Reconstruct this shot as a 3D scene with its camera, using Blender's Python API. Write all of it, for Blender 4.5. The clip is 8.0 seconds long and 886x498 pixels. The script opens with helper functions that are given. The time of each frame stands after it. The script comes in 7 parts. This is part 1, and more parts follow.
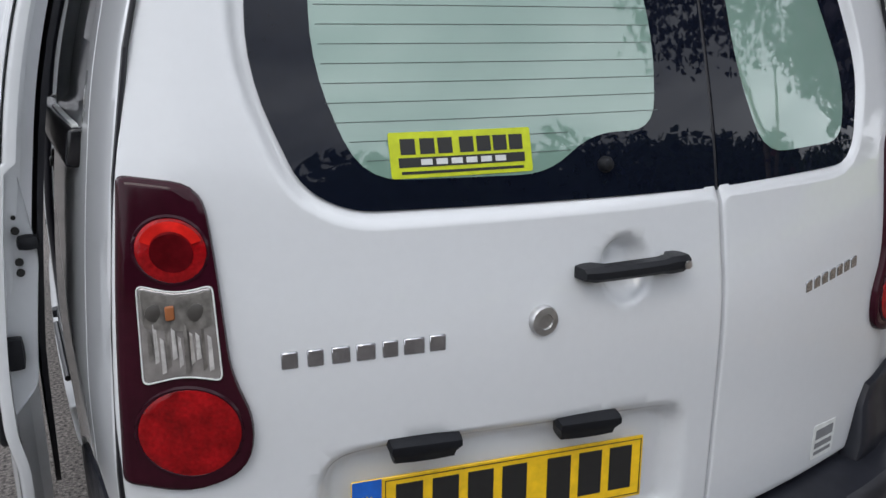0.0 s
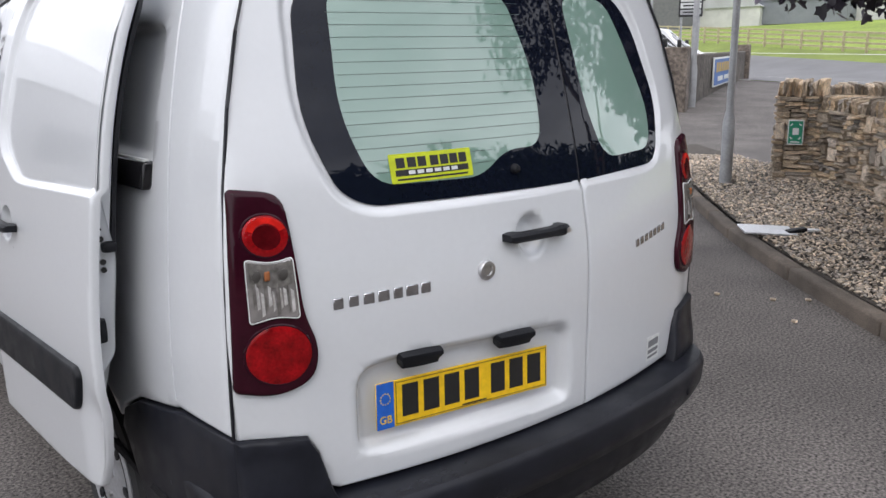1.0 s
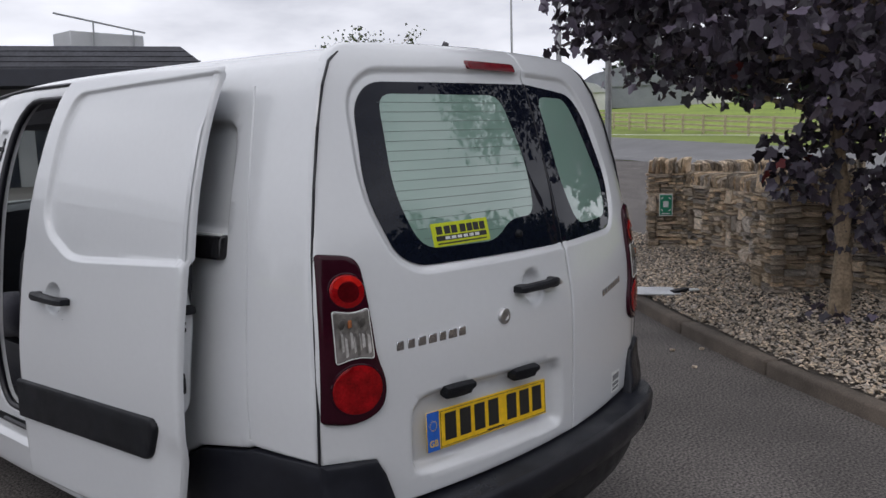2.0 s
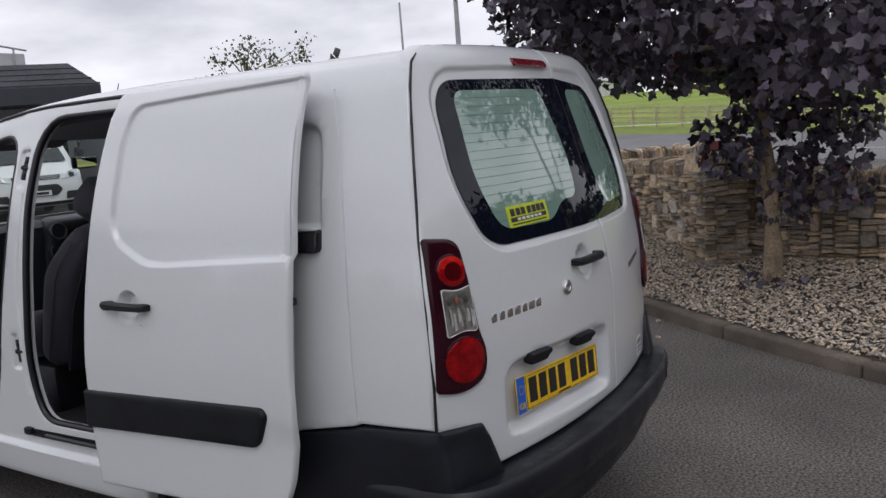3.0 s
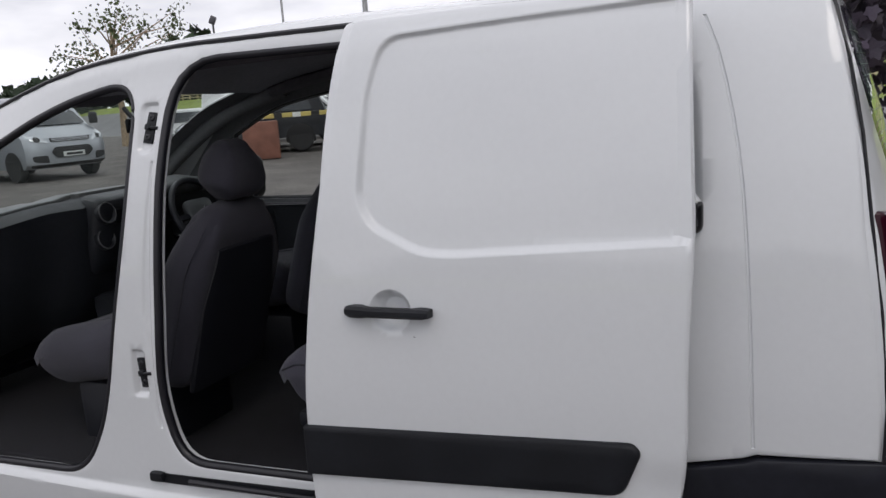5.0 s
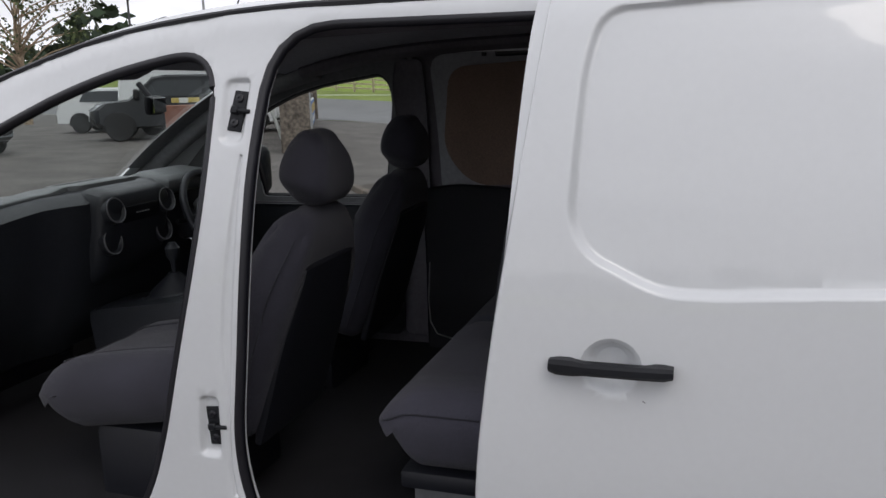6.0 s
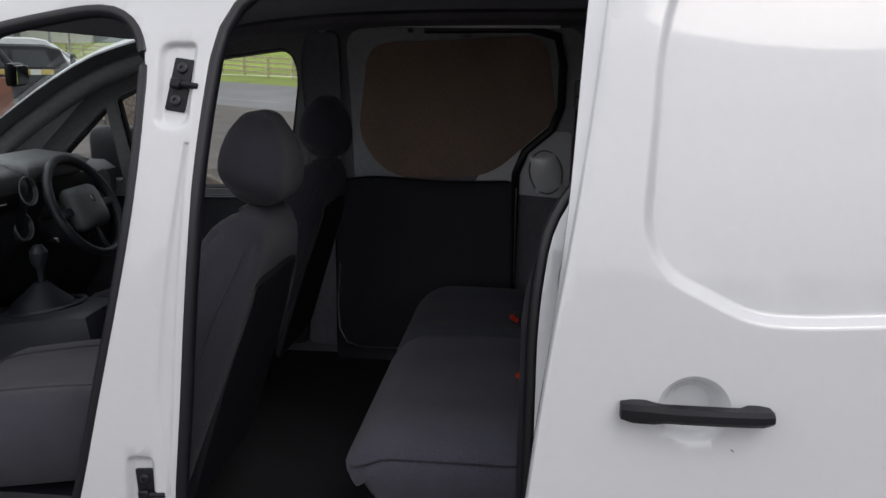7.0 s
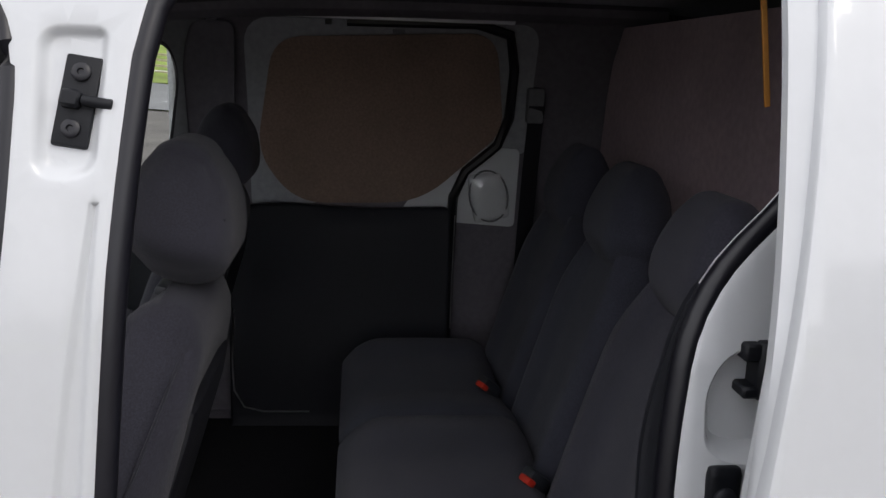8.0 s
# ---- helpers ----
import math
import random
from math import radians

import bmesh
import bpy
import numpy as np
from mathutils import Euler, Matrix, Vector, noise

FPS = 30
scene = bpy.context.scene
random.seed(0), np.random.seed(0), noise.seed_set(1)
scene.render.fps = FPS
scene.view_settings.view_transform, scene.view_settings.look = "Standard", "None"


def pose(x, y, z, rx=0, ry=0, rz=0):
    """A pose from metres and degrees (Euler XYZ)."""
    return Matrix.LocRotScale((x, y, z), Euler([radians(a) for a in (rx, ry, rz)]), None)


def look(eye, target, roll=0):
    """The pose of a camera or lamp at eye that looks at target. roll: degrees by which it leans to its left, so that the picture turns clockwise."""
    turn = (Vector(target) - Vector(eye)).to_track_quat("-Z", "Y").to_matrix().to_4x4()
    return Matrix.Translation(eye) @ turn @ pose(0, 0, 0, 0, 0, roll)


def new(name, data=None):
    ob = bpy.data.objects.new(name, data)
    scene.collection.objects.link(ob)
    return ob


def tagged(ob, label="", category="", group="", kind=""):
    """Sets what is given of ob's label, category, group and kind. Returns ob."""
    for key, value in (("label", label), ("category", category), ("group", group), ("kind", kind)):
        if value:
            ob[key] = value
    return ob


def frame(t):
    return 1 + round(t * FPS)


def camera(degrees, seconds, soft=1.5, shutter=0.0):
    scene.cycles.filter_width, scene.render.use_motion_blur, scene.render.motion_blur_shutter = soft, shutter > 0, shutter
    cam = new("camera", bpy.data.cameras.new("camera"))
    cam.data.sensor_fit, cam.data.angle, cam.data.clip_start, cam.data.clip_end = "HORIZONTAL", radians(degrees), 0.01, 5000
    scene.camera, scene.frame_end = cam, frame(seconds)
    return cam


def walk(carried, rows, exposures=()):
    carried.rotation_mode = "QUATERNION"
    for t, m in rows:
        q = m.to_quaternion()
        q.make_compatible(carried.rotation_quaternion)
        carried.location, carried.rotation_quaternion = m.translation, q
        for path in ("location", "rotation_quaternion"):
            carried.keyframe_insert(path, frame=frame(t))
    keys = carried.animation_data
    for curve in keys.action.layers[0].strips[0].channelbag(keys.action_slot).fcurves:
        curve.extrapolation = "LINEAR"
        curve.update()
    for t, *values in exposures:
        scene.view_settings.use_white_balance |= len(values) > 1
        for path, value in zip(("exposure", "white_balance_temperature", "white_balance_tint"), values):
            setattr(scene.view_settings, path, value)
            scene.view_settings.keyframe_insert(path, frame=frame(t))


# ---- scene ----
cam = camera(57.3, 8.0)
METRES, EYE, TILT, LEAN, TURN = 5.25, 1.47, -15.0, 0.0, -26.0
X0, Y0 = -0.85, -1.02
ROWS = [
    (0.0, 0.0, 0.0, 0.0, 0.0, 0.0, 0.0),
    (0.5, -0.033, -0.0623, -0.0048, -8.0, 0.39, 2.57),
    (1.0, -0.0696, -0.1196, -0.0155, -12.54, 0.9, 4.31),
    (1.5, -0.124, -0.1499, -0.0223, -15.7, 5.42, 5.42),
    (3.0, -0.2788, -0.1643, -0.0229, -28.72, 4.79, 11.9),
    (3.5, -0.3314, -0.1263, -0.0124, -31.81, 2.39, 13.06),
    (4.0, -0.3471, -0.0675, 0.0039, -32.97, 1.44, 13.42),
    (4.5, -0.3751, -0.004, 0.018, -34.44, 1.41, 12.81),
    (5.0, -0.4088, 0.0597, 0.0391, -38.42, 0.95, 13.72),
    (6.5, -0.4407, 0.2446, 0.0911, -52.02, -2.38, 11.76),
    (7.0, -0.424, 0.2889, 0.1011, -57.26, -4.63, 12.02),
    (7.5, -0.3959, 0.334, 0.1143, -58.92, -5.17, 11.81),
    (8.0, -0.3609, 0.3845, 0.1286, -69.38, -7.42, 12.11),
]
PATH_ROWS = [(t, pose(X0, Y0, EYE, TILT, LEAN, TURN) @ pose(METRES * x, METRES * y, METRES * z, 90 + pitch, roll, yaw)) for t, x, y, z, yaw, pitch, roll in ROWS]
PATH_ROWS += [
    (1.7, look((-1.893, -1.450, 1.585), (-1.195, -0.749, 1.436), -1.2)),
    (2.8, look((-2.452, -1.266, 1.574), (-0.829, -0.131, 1.293), -3.8)),
    (5.2, look((-2.590, 0.385, 1.583), (-0.765, 1.158, 1.190), -3.8)),
    (6.3, look((-2.356, 1.149, 1.608), (-0.458, 1.636, 1.211), -0.5)),
]
walk(cam, sorted(PATH_ROWS, key=lambda row: row[0]),
     [(0.0, 0.40, 6500, 10.5), (0.5, 0.40, 6550, 12), (1.0, 0.50, 6600, 13), (1.3, 0.22, 6600, 14), (1.5, -0.16, 6550, 13.5), (1.7, -0.30, 6550, 13.5), (3.0, -0.32, 6600, 14), (3.5, -0.25, 6600, 14), (4.3, -0.10, 6700, 14), (5.0, -0.17, 6750, 14), (6.5, -0.05, 6750, 13), (7.0, 0.12, 6850, 14), (8.0, 0.38, 6850, 13)])

# ---- sky, sun, exposure: a bright overcast afternoon ----
SUN_AZ, SUN_EL = radians(232), radians(50)
world = bpy.data.worlds.new("sky")
scene.world = world
world.use_nodes = True
wn, wl = world.node_tree.nodes, world.node_tree.links
wn.clear()
w_out, w_bg = wn.new("ShaderNodeOutputWorld"), wn.new("ShaderNodeBackground")
w_sky = wn.new("ShaderNodeTexSky")
w_sky.sky_type, w_sky.sun_disc = "NISHITA", False
w_sky.sun_elevation, w_sky.sun_rotation = SUN_EL, SUN_AZ
w_scale = wn.new("ShaderNodeVectorMath")
w_scale.operation = "SCALE"
w_scale.inputs["Scale"].default_value = 0.05
w_co, w_map, w_noise = wn.new("ShaderNodeTexCoord"), wn.new("ShaderNodeMapping"), wn.new("ShaderNodeTexNoise")
w_map.inputs["Scale"].default_value = (1.0, 1.0, 3.2)
w_noise.inputs["Scale"].default_value, w_noise.inputs["Detail"].default_value, w_noise.inputs["Roughness"].default_value = 2.3, 7.0, 0.55
w_ramp = wn.new("ShaderNodeValToRGB")
w_ramp.color_ramp.elements[0].position, w_ramp.color_ramp.elements[0].color = 0.33, (0.69, 0.725, 0.81, 1)
w_ramp.color_ramp.elements[1].position, w_ramp.color_ramp.elements[1].color = 0.60, (1.28, 1.33, 1.42, 1)
w_mix = wn.new("ShaderNodeMix")
w_mix.data_type = "RGBA"
w_mix.inputs["Factor"].default_value = 0.9
wl.new(w_co.outputs["Generated"], w_map.inputs["Vector"])
wl.new(w_map.outputs["Vector"], w_noise.inputs["Vector"])
wl.new(w_noise.outputs["Fac"], w_ramp.inputs["Fac"])
wl.new(w_sky.outputs["Color"], w_scale.inputs[0])
wl.new(w_scale.outputs["Vector"], w_mix.inputs["A"])
wl.new(w_ramp.outputs["Color"], w_mix.inputs["B"])
wl.new(w_mix.outputs["Result"], w_bg.inputs["Color"])
w_bg.inputs["Strength"].default_value = 1.12
wl.new(w_bg.outputs["Background"], w_out.inputs["Surface"])
sun = new("sun", bpy.data.lights.new("sun", "SUN"))
sun.data.energy, sun.data.angle, sun.data.color = 0.55, radians(25), (1.0, 0.96, 0.9)
sun.matrix_world = look((0, 0, 30), Vector((0, 0, 30)) - 10 * Vector((math.sin(SUN_AZ) * math.cos(SUN_EL), math.cos(SUN_AZ) * math.cos(SUN_EL), math.sin(SUN_EL))))

# ---- kit: meshes ----
def smoothstep(a, b, x):
    t = min(1.0, max(0.0, (x - a) / (b - a)))
    return t * t * (3 - 2 * t)


def stepped(gap, width):
    """A soft press line, straight between its four rings."""
    k = min(4.0, max(0.0, gap / width * 4))
    i = min(3, int(k))
    a, b = smoothstep(0, 4, i), smoothstep(0, 4, i + 1)
    return a + (b - a) * (k - i)


def spline(xs, ys):
    """A smooth curve through the points given."""
    xs, ys = np.array(xs, float), np.array(ys, float)
    slope = np.diff(ys) / np.diff(xs)
    m = np.concatenate([[slope[0]], (slope[:-1] + slope[1:]) / 2, [slope[-1]]])
    flat_spots = np.where(slope[:-1] * slope[1:] <= 0)[0] + 1
    m[flat_spots] = 0

    def f(x):
        x = min(max(x, xs[0]), xs[-1])
        i = min(int(np.searchsorted(xs, x, side="right")) - 1, len(xs) - 2)
        h = xs[i + 1] - xs[i]
        t = (x - xs[i]) / h
        return float((2 * t**3 - 3 * t**2 + 1) * ys[i] + (t**3 - 2 * t**2 + t) * h * m[i] + (3 * t**2 - 2 * t**3) * ys[i + 1] + (t**3 - t**2) * h * m[i + 1])

    return f


def finish(bm, name, angle=38, flat_shade=False):
    me = bpy.data.meshes.new(name)
    bm.normal_update()
    for f in bm.faces:
        f.smooth = not flat_shade
    bm.to_mesh(me)
    bm.free()
    if not flat_shade:
        me.set_sharp_from_angle(angle=radians(angle))
    return me


def thing(name, label, category, group="", at=(0, 0, 0), turn=0):
    ob = new(name)
    ob.empty_display_size = 0.1
    ob.matrix_world = pose(*at, 0, 0, turn)
    return tagged(ob, label, category, group)


def part(name, bm, material, parent=None, label="", angle=38, flat_shade=False):
    """Links a bmesh, or a mesh, as one object under a thing or a part."""
    me = finish(bm, name, angle, flat_shade) if isinstance(bm, bmesh.types.BMesh) else bm
    if not me.materials:
        me.materials.append(material)
    ob = new(name, me)
    ob.parent = parent
    return tagged(ob, label)


def solo(name, bm, material, label, category, group="", kind="", angle=38, flat_shade=False):
    ob = part(name, bm, material, None, "", angle, flat_shade)
    return tagged(ob, label, category, group, kind)


def rloop(points, n=5):
    """A closed outline with rounded corners, from (x, y, radius)."""
    out, k = [], len(points)
    for i, (x, y, r) in enumerate(points):
        p, a, b = Vector((x, y)), Vector(points[i - 1][:2]), Vector(points[(i + 1) % k][:2])
        if r <= 0:
            out.append((x, y))
            continue
        da, db = (a - p).normalized(), (b - p).normalized()
        reach = min(r, (a - p).length * 0.49, (b - p).length * 0.49)
        p0, p1 = p + da * reach, p + db * reach
        for j in range(n + 1):
            t = j / n
            q = p0 * (1 - t) ** 2 + p * 2 * t * (1 - t) + p1 * t * t
            out.append((q.x, q.y))
    return out


def dense(loop, step):
    """The same closed outline with further points along its long edges."""
    out = []
    for i, (x, y) in enumerate(loop):
        x2, y2 = loop[(i + 1) % len(loop)]
        k = max(1, round(math.hypot(x2 - x, y2 - y) / step))
        out += [(x + (x2 - x) * j / k, y + (y2 - y) * j / k) for j in range(k)]
    return out


def circle(cx, cy, rx, ry=None, n=24):
    ry = ry or rx
    return [(cx + rx * math.cos(2 * math.pi * i / n), cy + ry * math.sin(2 * math.pi * i / n)) for i in range(n)]


def inset(loop, w):
    k = len(loop)
    area = sum(loop[i - 1][0] * loop[i][1] - loop[i][0] * loop[i - 1][1] for i in range(k))
    sign = 1 if area > 0 else -1
    out = []
    for i in range(k):
        p, a, b = Vector(loop[i]), Vector(loop[i - 1]), Vector(loop[(i + 1) % k])
        t = (p - a).normalized() + (b - p).normalized()
        t = t.normalized() if t.length > 1e-6 else (b - a).normalized()
        out.append((p.x - t.y * w * sign, p.y + t.x * w * sign))
    return out


def sheet(outer, fn, holes=(), recess=(), grid=0.04, thick=0.02, cuts_u=(), cuts_v=(), rim=0.0):
    """A curved sheet: an outline in (u, v), with holes and pressed recesses (loop, depth, width), cut into a grid,
    given its thickness and laid on the surface fn(u, v, depth)."""
    bm = bmesh.new()

    def ring(loop, d):
        vs = [bm.verts.new((p[0], p[1], d)) for p in loop]
        return vs, [bm.edges.new((vs[i - 1], vs[i])) for i in range(len(vs))]

    def band(a, b):
        for i in range(len(a)):
            bm.faces.new((a[i - 1], a[i], b[i], b[i - 1]))

    if rim:
        v0, _ = ring(outer, rim)
        v1, _ = ring(inset(outer, rim * 0.35), rim * 0.3)
        v2, edges = ring(inset(outer, rim), 0.0)
        band(v0, v1)
        band(v1, v2)
    else:
        _, edges = ring(outer, 0.0)
    for h in holes:
        if rim:
            w0, _ = ring(h, rim)
            w1, _ = ring(inset(h, -rim * 0.35), rim * 0.3)
            w2, e = ring(inset(h, -rim), 0.0)
            band(w0, w1)
            band(w1, w2)
        else:
            _, e = ring(h, 0.0)
        edges = edges + e
    inner = []
    for loop, depth, width in recess:
        prev, e = ring(loop, 0.0)
        if depth == 0:
            guard, e = ring(inset(loop, -0.003), 0.0)
            band(guard, prev)
        edges = edges + e
        for k in range(1, 5):
            t = k / 4
            cur, e = ring(inset(loop, width * t), depth * t * t * (3 - 2 * t))
            band(prev, cur)
            prev = cur
        if depth == 0:
            cur, e = ring(inset(loop, width + 0.003), 0.0)
            band(prev, cur)
        inner.append(e)
    bmesh.ops.triangle_fill(bm, use_beauty=True, use_dissolve=False, edges=edges, normal=(0, 0, 1))
    for e in inner:
        bmesh.ops.triangle_fill(bm, use_beauty=True, use_dissolve=False, edges=e, normal=(0, 0, 1))
    us, vs = [p[0] for p in outer], [p[1] for p in outer]
    lines = [((u, 0, 0), (1, 0, 0)) for u in (*np.arange(min(us) + grid, max(us), grid), *cuts_u)]
    lines += [((0, v, 0), (0, 1, 0)) for v in (*np.arange(min(vs) + grid, max(vs), grid), *cuts_v)]
    for co, no in lines:
        bmesh.ops.bisect_plane(bm, geom=[*bm.verts, *bm.edges, *bm.faces], plane_co=co, plane_no=no, dist=1e-5)
    if thick:
        rims = [e for e in bm.edges if len(e.link_faces) == 1]
        made = bmesh.ops.duplicate(bm, geom=[*bm.verts, *bm.edges, *bm.faces])
        twins = made["vert_map"]
        for e in rims:
            a, b = e.verts
            bm.faces.new((a, b, twins[b], twins[a]))
        for g in made["geom"]:
            if isinstance(g, bmesh.types.BMVert):
                g.co.z += thick
        bmesh.ops.recalc_face_normals(bm, faces=bm.faces)
    for v in bm.verts:
        v.co = fn(v.co.x, v.co.y, v.co.z)
    bmesh.ops.recalc_face_normals(bm, faces=bm.faces)
    return bm


def join(*bms):
    out = bmesh.new()
    for b in bms:
        me = bpy.data.meshes.new("piece")
        b.to_mesh(me)
        b.free()
        out.from_mesh(me)
        bpy.data.meshes.remove(me)
    return out


def moved(bm, m):
    bmesh.ops.transform(bm, matrix=m, verts=bm.verts)
    return bm


def rbox(sx, sy, sz, r=0.01, seg=2, at=(0, 0, 0), turn=(0, 0, 0)):
    """A box with rounded edges, its middle at the place given."""
    bm = bmesh.new()
    bmesh.ops.create_cube(bm, size=1, matrix=Matrix.Diagonal((sx, sy, sz, 1)))
    r = min(r, 0.49 * min(sx, sy, sz))
    if r > 0:
        bmesh.ops.bevel(bm, geom=bm.edges[:], offset=r, segments=seg, profile=0.5, affect="EDGES")
    return moved(bm, pose(*at, *turn))


def pad(sx, sy, sz, r=0.05, bulge=0.0, cuts=6, at=(0, 0, 0), turn=(0, 0, 0), shape=None):
    """A stuffed pad: a rounded box whose big faces swell."""
    bm = bmesh.new()
    bmesh.ops.create_cube(bm, size=2)
    bmesh.ops.subdivide_edges(bm, edges=bm.edges[:], cuts=cuts, use_grid_fill=True)
    h = Vector((sx / 2, sy / 2, sz / 2))
    for v in bm.verts:
        p = Vector((v.co.x * h.x, v.co.y * h.y, v.co.z * h.z))
        core = Vector([max(-(h[i] - r), min(h[i] - r, p[i])) for i in range(3)])
        d = p - core
        if d.length > 1e-6:
            p = core + d.normalized() * r
        u = v.co
        p.z += bulge * (1 - u.x**2) * (1 - u.y**2) * (1 if u.z > 0.3 else -1 if u.z < -0.3 else 0)
        v.co = shape(p, u) if shape else p
    return moved(bm, pose(*at, *turn))


def cyl(r, depth, at=(0, 0, 0), turn=(0, 0, 0), n=24, r2=None, bevel=0.0):
    bm = bmesh.new()
    bmesh.ops.create_cone(bm, cap_ends=True, segments=n, radius1=r, radius2=r if r2 is None else r2, depth=depth)
    if bevel:
        rim = [e for e in bm.edges if abs(e.verts[0].co.z - e.verts[1].co.z) < 1e-6]
        bmesh.ops.bevel(bm, geom=rim, offset=bevel, segments=2, profile=0.5, affect="EDGES")
    return moved(bm, pose(*at, *turn))


def tube(path, r, n=8, closed=False, flatten=1.0):
    """A round bar along the path."""
    pts = [Vector(p) for p in path]
    k = len(pts)
    bm = bmesh.new()
    rings = []
    up = Vector((0.31, 0.17, 0.93))
    for i, p in enumerate(pts):
        a, b = pts[i - 1] if (i or closed) else p, pts[(i + 1) % k] if (i < k - 1 or closed) else p
        t = (b - a).normalized()
        s = t.cross(up).normalized()
        w = s.cross(t)
        rr = r[i] if isinstance(r, (list, tuple)) else r
        rings.append([bm.verts.new(p + s * rr * math.cos(2 * math.pi * j / n) + w * rr * flatten * math.sin(2 * math.pi * j / n)) for j in range(n)])
    for i in range(0 if closed else 1, k):
        for j in range(n):
            bm.faces.new((rings[i - 1][j - 1], rings[i - 1][j], rings[i][j], rings[i][j - 1]))
    if not closed:
        bm.faces.new(rings[0])
        bm.faces.new(rings[-1][::-1])
    bmesh.ops.recalc_face_normals(bm, faces=bm.faces)
    return bm


def sweep(path, section, closed_section=True):
    """A section of (out, z) drawn along a plan path of (x, y), out to the path's right."""
    bm = bmesh.new()
    rows = []
    k = len(path)
    for i, p in enumerate(path):
        p = Vector(p)
        t = (Vector(path[min(i + 1, k - 1)]) - Vector(path[max(i - 1, 0)])).normalized()
        nrm = Vector((t.y, -t.x))
        rows.append([bm.verts.new((p.x + nrm.x * o, p.y + nrm.y * o, z)) for o, z in section])
    m = len(section)
    for i in range(1, k):
        for j in range(0 if closed_section else 1, m):
            bm.faces.new((rows[i - 1][j - 1], rows[i - 1][j], rows[i][j], rows[i][j - 1]))
    if closed_section:
        bm.faces.new(rows[0])
        bm.faces.new(rows[-1][::-1])
    bmesh.ops.recalc_face_normals(bm, faces=bm.faces)
    return bm


def lathe(profile, n=32):
    """A turned shape about z, from (radius, z)."""
    bm = bmesh.new()
    rows = [[bm.verts.new((r * math.cos(2 * math.pi * j / n), r * math.sin(2 * math.pi * j / n), z)) for j in range(n)] for r, z in profile]
    for i in range(1, len(rows)):
        for j in range(n):
            bm.faces.new((rows[i - 1][j - 1], rows[i - 1][j], rows[i][j], rows[i][j - 1]))
    for row in (rows[0], rows[-1]):
        bm.faces.new(row)
    bmesh.ops.remove_doubles(bm, verts=bm.verts, dist=1e-5)
    bmesh.ops.recalc_face_normals(bm, faces=bm.faces)
    return bm


def words(text, size, depth=0.0005):
    """Built-in lettering as a flat bmesh, its middle at the origin."""
    cu = bpy.data.curves.new("words", "FONT")
    cu.body, cu.size, cu.extrude, cu.align_x, cu.align_y = text, size, depth, "CENTER", "CENTER"
    ob = new("words", cu)
    bpy.context.view_layer.update()
    me = bpy.data.meshes.new_from_object(ob.evaluated_get(bpy.context.evaluated_depsgraph_get()))
    bpy.data.objects.remove(ob)
    bpy.data.curves.remove(cu)
    bm = bmesh.new()
    bm.from_mesh(me)
    bpy.data.meshes.remove(me)
    return bm


def soup(name, verts, faces):
    me = bpy.data.meshes.new(name)
    me.from_pydata(verts, [], faces)
    me.update()
    return me


